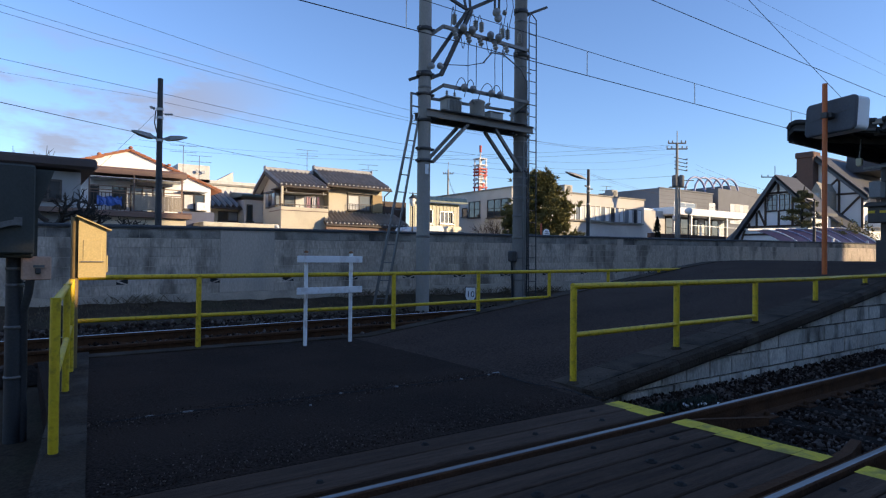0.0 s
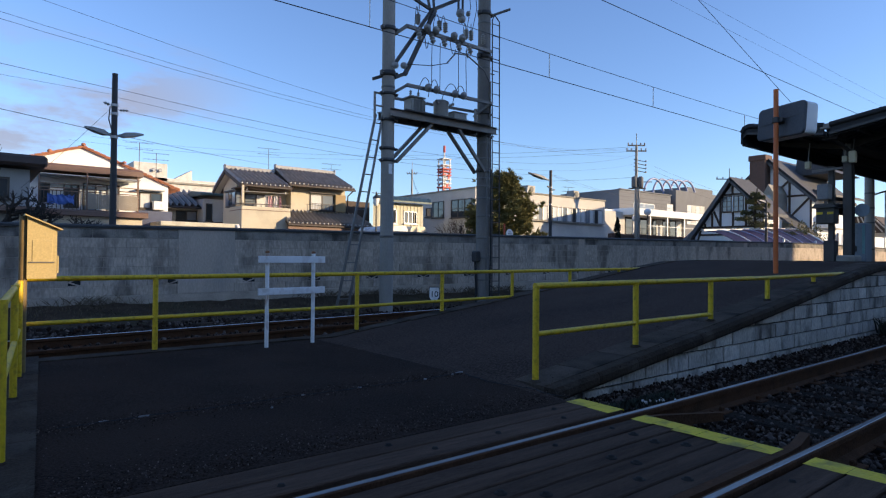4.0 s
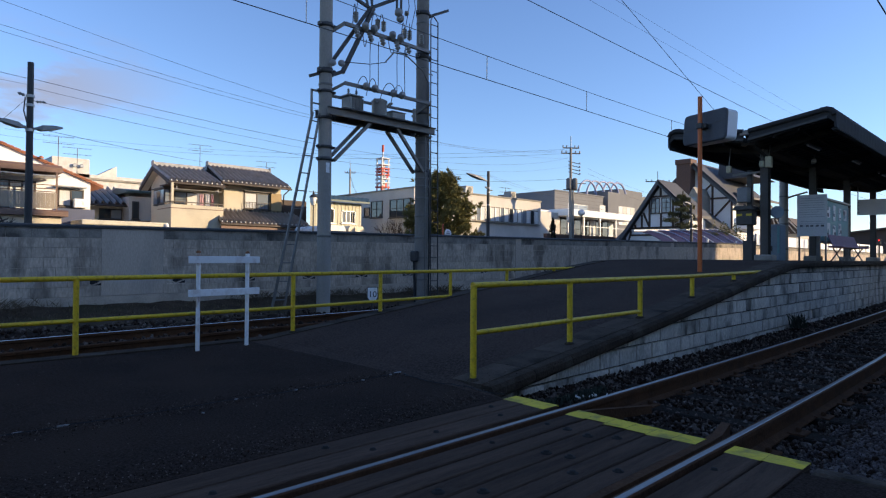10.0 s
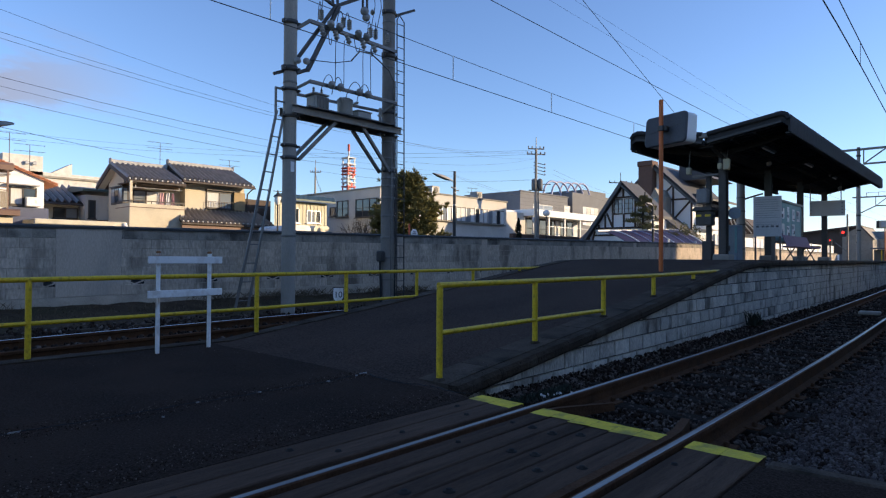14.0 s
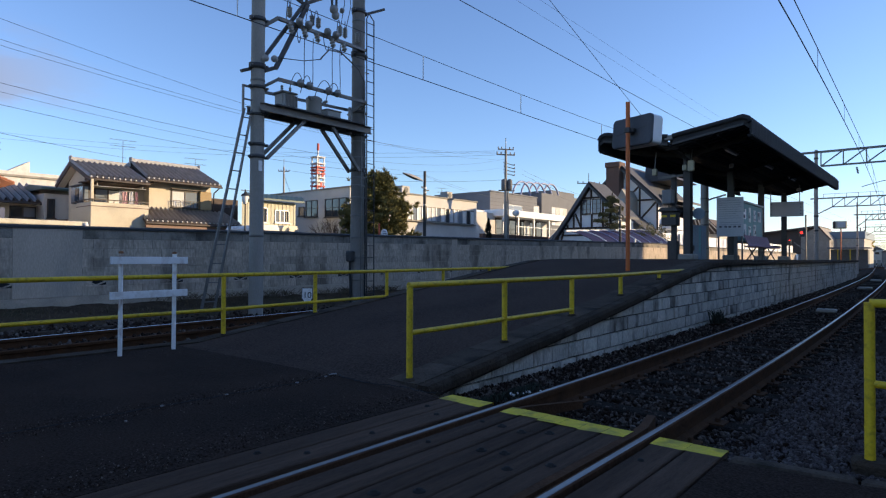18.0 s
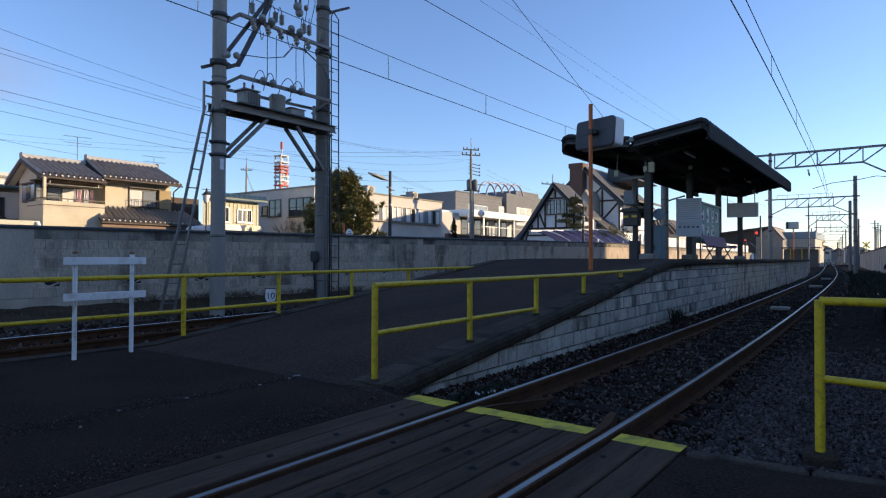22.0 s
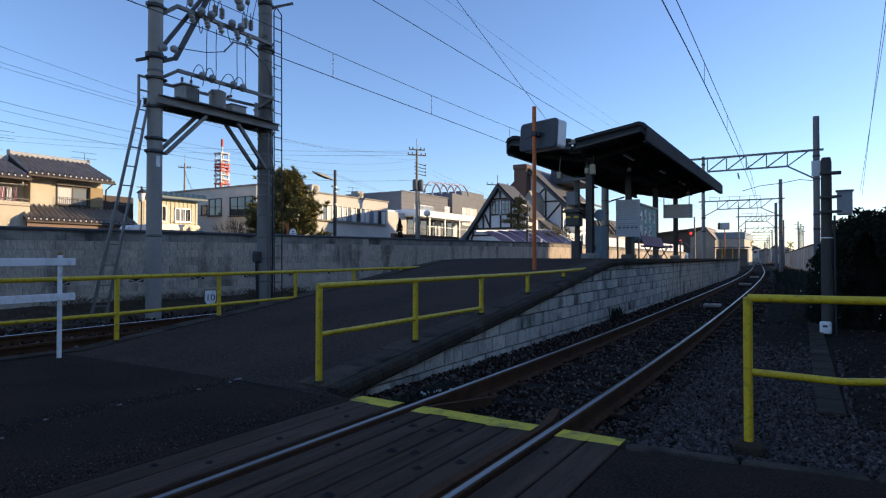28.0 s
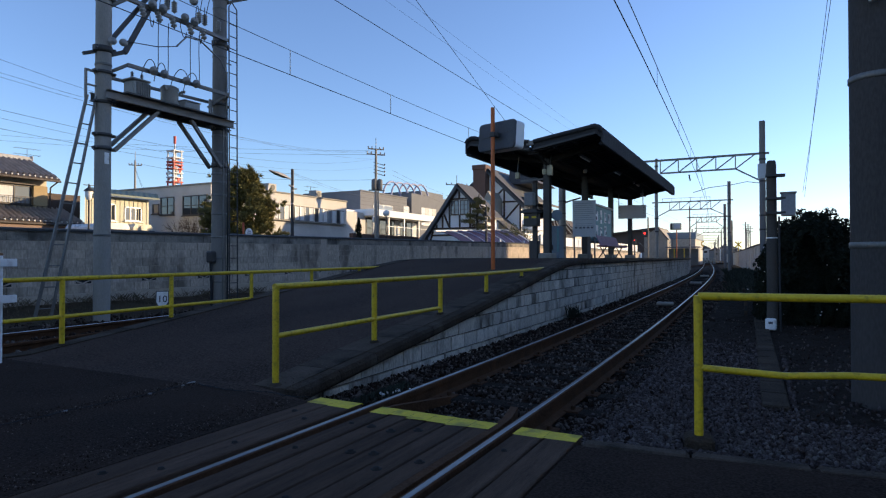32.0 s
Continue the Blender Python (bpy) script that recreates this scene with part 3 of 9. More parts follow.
# ---- platform canopy ----
can = thing("platform_canopy", (-5.1, 21.5, 1.08), "black corrugated platform canopy with upswept wings on steel posts", "canopy")
CY0, CY1 = 14.75, 28.5
WINGS = (("right_wing", -5.14, 3.84, -3.44, 4.15), ("left_wing", -5.18, 3.84, -6.95, 4.15))
for nm, xa, za, xb, zb in WINGS:
    part(nm, Shape().prism([(xa, za), (xb, zb), (xb, zb + 0.09), (xa, za + 0.09)], CY0, CY1, "y"), ROOF_DARK, can)
    n = 46
    for i in range(n):
        y0 = CY0 + (CY1 - CY0) * (i + 0.3) / n
        s = Shape().bar((xa, y0, za - 0.018), (xb, y0, zb - 0.018), 0.10, 0.035)
        part("roof_rib", s, ROOF_DARK, can)
# deep rounded edges along both sides, with the ends of the corrugated sheet below them
for xs_, sg in ((-3.36, 1), (-7.025, -1)):
    prof = [(-0.04, 3.89), (0, 3.90), (0.004, 4.10), (0, 4.20), (-0.03, 4.28), (-0.09, 4.34), (-0.18, 4.37), (-0.30, 4.36), (-0.30, 4.31), (-0.20, 4.31), (-0.12, 4.28), (-0.06, 4.20), (-0.04, 4.10)]
    secs, m = [], 92
    for i in range(m + 1):
        y0 = CY0 - 0.04 + (CY1 - CY0 + 0.08) * i / m
        k = 0.007 if i % 2 else -0.004
        secs.append([(xs_ + sg * (a + (k if 3.95 < b < 4.36 else 0)), y0, b + (k if b > 4.3 else 0)) for a, b in prof])
    part("fascia", Shape().sweep(secs), ROOF_DARK, can, "rounded dark metal edge")
    teeth = Shape()
    for i in range(88):
        teeth.box((xs_ - sg * 0.05, CY0 + 0.08 + i * 0.155, 3.885), (0.12, 0.085, 0.05), 0, 0.01)
    tagged(part("corrugated_edge", teeth, ROOF_DARK, can), kind="stuff")
for y0 in (CY0 - 0.02, CY1 + 0.02):
    for sg, x0, x1 in ((1, -5.10, -3.40), (-1, -5.22, -6.99)):
        f = Shape().prism([(x0, 3.86), (x0, 4.08), (x1 - sg * 0.16, 4.34), (x1, 4.22), (x1, 4.02), (x1 - sg * 0.15, 4.14)], y0 - 0.02, y0 + 0.02, "y")
        part("end_fascia", f, ROOF_DARK, can)
        part("verge_roll", Shape().tube([(x0, y0 - 0.03, 4.065), (lerp(x0, x1, 0.9), y0 - 0.03, 4.30), (x1 - sg * 0.05, y0 - 0.03, 4.27), (x1 + sg * 0.01, y0 - 0.03, 4.17)], 0.055, 10), ROOF_DARK, can)
        part("end_rafter", Shape().bar((x0, y0 - 0.02, 3.87), (x1 - sg * 0.12, y0 - 0.02, 4.135), 0.06, 0.05), DARK_STEEL, can)
part("gutter", Shape().prism([(-5.30, 3.76), (-5.02, 3.76), (-4.98, 3.86), (-5.34, 3.86)], CY0 + 0.1, CY1 - 0.1, "y"), IRON, can)
part("drain_head", Shape().box((-5.19, 14.72, 4.03), (0.20, 0.10, 0.12), 0, 0.015), GALV, can, "pale zinc drain head")
part("drain_pipe", Shape().tube([(-5.15, 14.74, 3.98), (-5.1, 14.9, 3.8), (-4.98, 15.5, 3.55), (-4.98, 15.7, 3.3), (-4.98, 15.7, 1.2)], 0.04, 8), IRON, can)
CPOSTS = [15.75, 19.7, 23.55, 27.4]
for y0 in CPOSTS:
    s = Shape()
    s.box((-5.08, y0, 2.42), (0.09, 0.17, 2.70))
    s.box((-5.08, y0 - 0.085, 2.42), (0.17, 0.016, 2.70))
    s.box((-5.08, y0 + 0.085, 2.42), (0.17, 0.016, 2.70))
    part("post", s, DARK_STEEL, can)
    part("base_block", Shape().box((-5.08, y0, 1.15), (0.40, 0.40, 0.16), 0, 0.03), CONCRETE, can, "concrete plinth")
    for sg, xe in ((1, -3.7), (-1, -6.9)):
        part("rafter", Shape().bar((-5.08, y0, 3.72), (xe, y0, 4.05), 0.09, 0.16), IRON, can)
for xp in (-4.1, -4.6, -5.7, -6.4):
    z = 3.83 + abs(xp + 5.15) * 0.19 - 0.05
    part("purlin", Shape().bar((xp, CY0 + 0.05, z), (xp, CY1 - 0.05, z), 0.05, 0.07), IRON, can)

# ---- transformer tower: two concrete poles with a platform between ----
PORCELAIN = surface("porcelain", (0.30, 0.285, 0.26), (0.20, 0.19, 0.175), 0.35, scale=8, fine=60, bump=0.03)
TANK = surface("transformer_paint", (0.30, 0.285, 0.26), (0.22, 0.21, 0.19), 0.5, scale=4, fine=50, bump=0.05)
CABLE = surface("cable", (0.02, 0.02, 0.022), None, 0.6, bump=0)
TX = -11.43
P1, P2 = 7.42, 10.31


def concrete_pole(x, y, z0, z1, r0, r1, label, bands=(), seg=28, mat=None):
    root = thing("concrete_pole", (x, y, z0), label, "pole", "concrete poles")
    n = 10
    s = Shape().lathe((x, y, z0), (0, 0, 1), [((z1 - z0) * i / n, lerp(r0, r1, i / n)) for i in range(n + 1)], seg)
    part("shaft", s, mat or POLE, root)
    for z in bands:
        r = lerp(r0, r1, (z - z0) / (z1 - z0))
        part("band", Shape().lathe((x, y, z), (0, 0, 1), [(-0.025, r + 0.004), (-0.02, r + 0.009), (0.02, r + 0.009), (0.025, r + 0.004)], seg), GALV, root, "galvanised steel band")
    return root


def pole_clamp(root, name, y, z, r, h):
    """Split steel band round a pole with bolted ears."""
    b_ = part(name, Shape().lathe((TX, y, z), (0, 0, 1), [(-h / 2, r), (-h / 2, r + 0.012), (h / 2, r + 0.012), (h / 2, r)], 20), DARK_STEEL, root)
    for sy in (-1, 1):
        part("ear", Shape().box((TX + 0.03, y + sy * (r + 0.035), z), (0.10, 0.06, h * 0.9), 0, 0.006), DARK_STEEL, b_)
        part("bolt", Shape().lathe((TX + 0.08, y + sy * (r + 0.04), z), (1, 0, 0), [(0, 0.014), (0.03, 0.014)], 6), GALV, b_)


def insulator(c, axis, length, r, ribs=4):
    prof, n = [(0, r * 0.35)], ribs
    for i in range(n):
        a = length * (0.08 + 0.84 * i / n)
        b = length * 0.84 / n
        prof += [(a, r * 0.5), (a + b * 0.3, r), (a + b * 0.55, r * 0.97), (a + b * 0.75, r * 0.5)]
    prof += [(length * 0.95, r * 0.4), (length, r * 0.2)]
    return Shape().lathe(c, axis, prof, 12)


p1 = concrete_pole(TX, P1, -0.25, 12.0, 0.152, 0.135, "tall grey concrete pole carrying one end of the transformer platform", (1.55, 3.28, 3.5, 4.9))
p2 = concrete_pole(TX, P2, -0.2, 12.0, 0.172, 0.150, "tall grey concrete pole with strapped cables and a ladder", (0.55, 1.1, 1.6, 2.15, 2.6, 2.9, 3.1, 3.35, 3.6, 4.0, 5.9, 6.25, 7.05), 28, surface("weathered_pole", (0.22, 0.195, 0.17), (0.13, 0.115, 0.10), 0.75, scale=1.4, fine=80, bump=0.15, stain=(0.075, 0.068, 0.06), stain_scale=1.2, stain_amount=0.6, stretch=(1, 1, 0.2)))
part("number_plate", Shape().box((TX + 0.155, P1 - 0.02, 3.05), (0.006, 0.09, 0.22)), WHITE_PAINT, p1, "small pale plate strapped to the pole")
for dy, r in ((-0.035, 0.018), (0.05, 0.012)):
    part("conduit", Shape().tube([(TX + 0.18, P2 + dy, -0.1), (TX + 0.165, P2 + dy, 3.9), (TX + 0.16, P2 + dy, 4.3)], r, 8), GALV, p2)
part("cable", Shape().tube([(TX + 0.08, P2 + 0.185, 0.0), (TX + 0.1, P2 + 0.18, 1.2), (TX + 0.08, P2 + 0.175, 2.9), (TX + 0.05, P2 + 0.17, 5.6)], 0.022, 8), CABLE, p2)
part("meter_box", Shape().box((TX + 0.02, P2 - 0.24, 1.13), (0.20, 0.16, 0.27), 0, 0.03), DARK_STEEL, p2, "dark switch box strapped to the pole")
part("cable", Shape().tube([(TX, P2 - 0.24, 1.0), (TX, P2 - 0.215, 0.5), (TX, P2 - 0.2, -0.1)], 0.03, 8), CABLE, p2)

plt = thing("transformer_platform", (TX, 8.9, 4.2), "grey steel transformer platform braced between two concrete poles", "platform frame")
for dx in (-0.24, 0.24):
    s = Shape()
    s.box((TX + dx, 8.92, 4.29), (0.012, 3.2, 0.16))
    for z in (4.21, 4.37):
        s.box((TX + dx + 0.03 * (1 if dx > 0 else -1), 8.92, z), (0.075, 3.2, 0.012))
    part("channel_beam", s, GALV, plt)
s = Shape()
s.box((TX, 8.95, 4.385), (0.75, 2.55, 0.03))
part("deck_plate", s, DARK_STEEL, plt)
for i in range(7):
    part("cross_bar", Shape().box((TX, 7.75 + i * 0.4, 4.30), (0.46, 0.06, 0.08)), DARK_STEEL, plt)
for dx in (-0.2, 0.2):
    for y0, z0, y1, z1 in ((P1 + 0.12, 3.22, 8.50, 4.19), (P2 - 0.12, 3.25, 9.32, 4.19)):
        part("brace", Shape().bar((TX + dx * 0.9, y0, z0), (TX + dx, y1, z1), 0.07, 0.07), GALV, plt)
for y0, z0 in ((P1, 3.25), (P1, 3.52), (P2, 3.28), (P1, 4.16), (P2, 4.16), (P1, 4.75), (P2, 4.75)):
    pole_clamp(plt, "clamp", y0, z0, 0.155 if y0 == P1 else 0.172, 0.06)
part("guard_rail", Shape().bar((TX + 0.3, 7.72, 4.95), (TX + 0.3, P2, 4.96), 0.055, 0.075), GALV, plt)
part("guard_rail", Shape().bar((TX - 0.3, 7.65, 4.78), (TX - 0.3, P2 + 0.2, 4.86), 0.05, 0.06), GALV, plt)
for a, b in (((TX + 0.3, 7.73, 4.95), (TX, P1 + 0.1, 4.78)), ((TX + 0.3, P2, 4.96), (TX, P2, 4.82)), ((TX + 0.3, P2 - 0.1, 4.92), (TX, P2 - 0.35, 4.62))):
    part("rail_stay", Shape().bar(a, b, 0.05, 0.05), GALV, plt)
s = Shape()
s.bar((TX, 7.07, 4.18), (TX, 7.07, 4.75), 0.04, 0.04).bar((TX, 7.07, 4.73), (TX, P1 - 0.1, 4.73), 0.04, 0.04).bar((TX, 7.07, 4.45), (TX, P1 - 0.1, 4.45), 0.03, 0.03)
part("end_bracket", s, GALV, plt)
part("end_bracket", Shape().bar((TX + 0.1, 9.95, 4.4), (TX + 0.1, 9.95, 4.8), 0.06, 0.05), GALV, plt)

# transformers and switch box on the deck
tr = thing("transformer", (TX, 8.12, 4.40), "grey finned pole transformer on the steel platform", "transformer")
s = Shape().box((TX, 8.12, 4.575), (0.34, 0.34, 0.35), 0, 0.03)
part("tank", s, TANK, tr)
for i in range(9):
    part("cooling_fin", Shape().box((TX + 0.2, 7.96 + i * 0.04, 4.565), (0.08, 0.012, 0.28)), TANK, tr)
part("lid", Shape().box((TX, 8.12, 4.765), (0.40, 0.42, 0.04), 0, 0.012), TANK, tr)
for dy in (-0.12, 0.1):
    part("bushing", insulator((TX + 0.05, 8.12 + dy, 4.785), (0, 0, 1), 0.15, 0.035, 3), PORCELAIN, tr)
tr = thing("transformer", (TX, 8.93, 4.40), "round grey pole transformer on the steel platform", "transformer")
part("tank", Shape().lathe((TX, 8.93, 4.40), (0, 0, 1), [(0, 0.17), (0.02, 0.18), (0.36, 0.18), (0.38, 0.19), (0.42, 0.19), (0.46, 0.12)], 20), TANK, tr)
for dy in (-0.17, 0.17):
    part("bushing", insulator((TX + 0.1, 8.93 + dy, 4.735), (0.3, dy * 3, 0.3), 0.14, 0.045, 3), PORCELAIN, tr)
sb = thing("switch_box", (TX, 9.42, 4.40), "flat grey metal switch box on the steel platform", "switch box")
part("case", Shape().box((TX, 9.42, 4.505), (0.30, 0.42, 0.20), 0, 0.02), TANK, sb)
part("lid", Shape().box((TX, 9.42, 4.615), (0.33, 0.45, 0.025), 0, 0.008), TANK, sb)

# ladders
ld = thing("ladder", (TX + 0.1, 6.3, 0.0), "thin grey steel ladder leaning against the pole", "ladder")
la, lb = [Vector((TX + 0.0, 6.18, 0.0)), Vector((TX + 0.0, 7.10, 4.25))], [Vector((TX + 0.0, 6.46, 0.0)), Vector((TX, 7.28, 4.25))]
for a, b in ((la[0], la[1]), (lb[0], lb[1])):
    part("side_rail", Shape().bar(a, b, 0.035, 0.05), GALV, ld)
for i in range(11):
    t = (i + 0.5) / 11
    part("rung", Shape().tube([la[0].lerp(la[1], t), lb[0].lerp(lb[1], t)], 0.013, 6), GALV, ld)
ld = thing("ladder", (TX, 10.7, 0), "thin dark steel ladder fixed upright beside the pole", "ladder")
for yy2 in (10.60, 10.85):
    part("side_rail", Shape().tube([(TX + 0.05, yy2, 0.0), (TX + 0.05, yy2 - 0.06, 7.2), (TX + 0.05, 10.62, 7.34)], 0.016, 6), DARK_STEEL, ld)
for i in range(24):
    z = 0.2 + i * 0.3
    part("rung", Shape().tube([(TX + 0.05, 10.60 - 0.06 * z / 7.2, z), (TX + 0.05, 10.85 - 0.06 * z / 7.2, z)], 0.011, 6), DARK_STEEL, ld)
for z in (0.9, 2.6, 4.2, 5.8):
    part("standoff", Shape().bar((TX + 0.05, 10.45, z), (TX + 0.05, 10.62, z), 0.02, 0.02), DARK_STEEL, ld)

# upper cross arm with insulators
arm = thing("insulator_arm", (TX, 9.0, 6.3), "steel cross arm crowded with porcelain insulators and jumper wires", "cross arm")
part("arm_bar", Shape().bar((TX + 0.2, 7.79, 6.32), (TX + 0.2, P2 + 0.05, 6.29), 0.07, 0.075), GALV, arm)
part("arm_stay", Shape().bar((TX, P1 + 0.1, 6.1), (TX + 0.2, 7.80, 6.34), 0.05, 0.07), GALV, arm)
pole_clamp(arm, "arm_clamp", P1, 6.22, 0.15, 0.09)
pole_clamp(arm, "arm_clamp", P2, 6.20, 0.168, 0.12)
for y0 in (8.08, 8.70, 8.88, 9.53, 9.69, 10.09):
    part("pin_insulator", insulator((TX + 0.2, y0, 6.42), (0, 0, 1), 0.27, 0.062, 5), PORCELAIN, arm)
for y0 in (8.30, 8.55, 9.10, 9.35):
    part("pin_insulator", insulator((TX + 0.22, y0 + 0.04, 6.36), (0.75, -0.6, 0.05), 0.20, 0.085, 3), PORCELAIN, arm)
for y0 in (8.07, 8.45, 8.80, 9.25, 9.60):
    part("fuse_insulator", insulator((TX + 0.22, y0, 6.30), (0.25, 0.1, -1), 0.26, 0.066, 3), PORCELAIN, arm)
for y0 in (8.24, 8.49, 9.04, 9.30):
    part("pin_insulator", insulator((TX + 0.32, y0 + 0.05, 4.96), (0.8, -0.5, 0), 0.18, 0.082, 3), PORCELAIN, arm)
for y0, y1 in ((8.42, 8.32), (8.66, 8.56), (9.22, 9.12), (9.45, 9.36)):
    part("jumper_wire", Shape().tube([(TX + 0.3, y0, 6.1), (TX + 0.34, lerp(y0, y1, 0.4), 5.7), (TX + 0.40, y1 + 0.02, 5.25), (TX + 0.42, y1, 5.0)], 0.009, 5), CABLE, arm)


def loop_wire(y0, y1, z0, z1, rise, x0=TX + 0.36, x1=TX + 0.30):
    """Slack jumper that rises in a round bow between two insulators."""
    pts = []
    for i in range(11):
        t = i / 10
        pts.append((lerp(x0, x1, t), lerp(y0, y1, t), lerp(z0, z1, t) + rise * math.sin(math.pi * t) ** 0.7))
    part("jumper_wire", Shape().tube(pts, 0.009, 5), CABLE, arm)


for y1, y2 in ((8.31, 8.02), (8.55, 8.32), (9.11, 8.72), (9.36, 9.05)):
    loop_wire(y1, y2, 5.05, 4.78, 0.26)
for y1, y2, z1, rise in ((8.08, 7.88, 6.3, 0.32), (8.70, 8.40, 6.4, 0.24), (8.88, 8.62, 6.4, 0.26), (9.53, 9.30, 6.42, 0.24), (9.69, 9.55, 6.4, 0.28), (8.38, 8.16, 6.2, -0.24), (9.2, 8.9, 6.2, -0.2), (9.6, 9.42, 6.15, -0.18)):
    loop_wire(y1, y2, 6.62 if rise > 0 else 6.1, z1, rise, TX + 0.2, TX + 0.36)
for y1, y2 in ((8.10, 8.05), (9.55, 9.62), (9.72, 9.85)):
    part("jumper_wire", Shape().tube([(TX + 0.2, y1, 6.65), (TX + 0.3, lerp(y1, y2, .5), 7.2), (TX + 0.1, y2, 8.2)], 0.009, 5), CABLE, arm)
part("drop_cable", Shape().tube([(TX + 0.45, 8.75, 5.62), (TX + 0.45, 9.0, 5.9), (TX + 0.4, 9.4, 5.95), (TX + 0.25, 10.1, 5.75), (TX + 0.2, P2 + 0.02, 5.5), (TX + 0.18, P2 + 0.05, 4.6)], 0.018, 6), GALV, arm)

# bracket struts that hold the far track's contact wire
br = thing("catenary_bracket", (TX, P1, 5.2), "pair of dark steel struts with round insulators holding the wires", "bracket")
part("strut", Shape().bar((TX - 0.1, P1 - 0.35, 5.05), (TX, P1, 5.2), 0.07, 0.06), DARK_STEEL, br)
part("strut", Shape().bar((TX, P1 - 0.02, 5.2), (TX + 0.12, 8.55, 6.92), 0.075, 0.075), DARK_STEEL, br)
part("strut", Shape().bar((TX + 0.1, P1 + 0.1, 5.12), (TX + 0.15, 7.78, 5.25), 0.075, 0.075), DARK_STEEL, br)
part("strut", Shape().bar((TX + 0.15, 7.76, 5.22), (TX + 0.16, 8.60, 6.90), 0.085, 0.085), DARK_STEEL, br)
part("strut", Shape().bar((TX + 0.12, 8.50, 6.88), (TX + 0.12, 9.35, 7.38), 0.08, 0.08), DARK_STEEL, br)
part("strut", Shape().bar((TX + 0.1, 8.58, 6.9), (TX, 7.55, 7.25), 0.06, 0.06), DARK_STEEL, br)
for dy in (0.0, 0.12):
    part("strut", Shape().bar((TX + 0.1, 8.5 + dy, 6.9), (TX, 8.4 + dy * 2, 7.6), 0.045, 0.045), DARK_STEEL, br)
for y0, z0 in ((7.47, 5.36), (7.70, 5.40)):
    part("disc_insulator", insulator((TX + 0.2, y0, z0), (0.85, -0.5, 0.05), 0.05, 0.08, 1), PORCELAIN, br)
part("pull_wire", Shape().tube([(TX + 0.2, 7.7, 5.44), (TX + 0.3, 8.4, 5.52), (TX + 0.45, 8.78, 5.62)], 0.010, 5), CABLE, br)
for y0, z0, r0 in ((9.25, 6.93, 0.16), (9.30, 6.80, 0.15), (9.50, 6.98, 0.09)):
    part("strain_insulator", insulator((TX + 0.3, y0, z0), (0.8, -0.55, 0.1), 0.12, r0 * 0.62, 3), PORCELAIN, br)
s = Shape().bar((TX + 0.3, 9.20, 7.02), (TX + 0.3, 9.20, 7.6), 0.03, 0.05).bar((TX + 0.3, 9.33, 7.02), (TX + 0.3, 9.33, 7.6), 0.03, 0.05)
part("hanger", s, DARK_STEEL, br)
pole_clamp(br, "clamp", P1, 5.2, 0.152, 0.12)
pole_clamp(br, "clamp", P2, 7.3, 0.165, 0.10)
part("strut", Shape().bar((TX, P2 + 0.1, 7.25), (TX + 0.1, P2 + 0.8, 7.6), 0.06, 0.06), DARK_STEEL, br)

# shield-shaped distance sign
sg = thing("distance_sign", (-10.9, 8.37, -0.1), "small white shield-shaped plate lettered 10 on a short post", "sign")
sh = [(-0.11, 0.42), (0.11, 0.42), (0.118, 0.20), (0.07, 0.12), (0, 0.10), (-0.07, 0.12), (-0.118, 0.20)]
sgy = lambda u: 8.37 + u * 0.84
sgx = lambda u, d: -10.9 + u * 0.54 + d * 0.84
part("post", Shape().tube([(-10.92, 8.37, -0.2), (-10.92, 8.37, 0.36)], 0.018, 8), DARK_STEEL, sg)
for sc, d, mt, nm in ((1.06, 0.0, DARK_STEEL, "rim"), (0.95, 0.008, WHITE_PAINT, "plate")):
    s = Shape()
    s.sweep([[(sgx(u * sc, dd), sgy(u * sc) - dd * 0.5, 0.26 + (v - 0.26) * sc) for u, v in sh] for dd in (d, d + 0.006)])
    part(nm, s, mt, sg)
tc = bpy.data.curves.new("number", 'FONT')
tc.body, tc.size, tc.align_x, tc.extrude = "10", 0.19, 'CENTER', 0.002
tm = new("number", tc)
dg = bpy.context.evaluated_depsgraph_get()
me = bpy.data.meshes.new_from_object(tm.evaluated_get(dg))
bpy.data.objects.remove(tm)
me.materials.clear()
me.materials.append(CABLE)
num = new("number", me)
num.matrix_world = Matrix.Translation((sgx(0, 0.018), sgy(0) - 0.009, 0.20)) @ Euler((radians(90), 0, radians(57))).to_matrix().to_4x4()
num.parent = sg
num.matrix_parent_inverse = Matrix.Translation((-10.9, 8.37, -0.1)).inverted()

# ---- signal cabinet and lamp-boxes at the path edge ----
CAB = surface("cabinet_paint", (0.070, 0.073, 0.062), (0.048, 0.050, 0.043), 0.6, spec=0.25, grain_amount=0.15, scale=3, fine=60, bump=0.06, stain_amount=0.3)
PINK = surface("faded_red_paint", (0.62, 0.35, 0.235), (0.52, 0.28, 0.185), 0.55, scale=4, fine=60, bump=0.05)
OCHRE = surface("ochre_paint", (0.54, 0.40, 0.175), (0.47, 0.345, 0.145), 0.5, scale=3, fine=60, bump=0.05, stain=(0.30, 0.20, 0.09), stain_scale=3.0, stain_amount=0.3)
BROWN_POST = surface("brown_post_paint", (0.24, 0.15, 0.05), (0.15, 0.095, 0.035), 0.6, scale=6, bump=0.08)
cb = thing("signal_cabinet", (-5.5, -0.04, -0.25), "dark green steel signal cabinet on a black pole", "cabinet")
part("pole", Shape().tube([(-5.5, -0.035, -0.3), (-5.5, -0.035, 1.1)], 0.055, 16), DARK_POLE, cb)
part("body", Shape().box((-5.52, -0.42, 1.40), (0.40, 0.98, 0.68), 2, 0.015), CAB, cb)
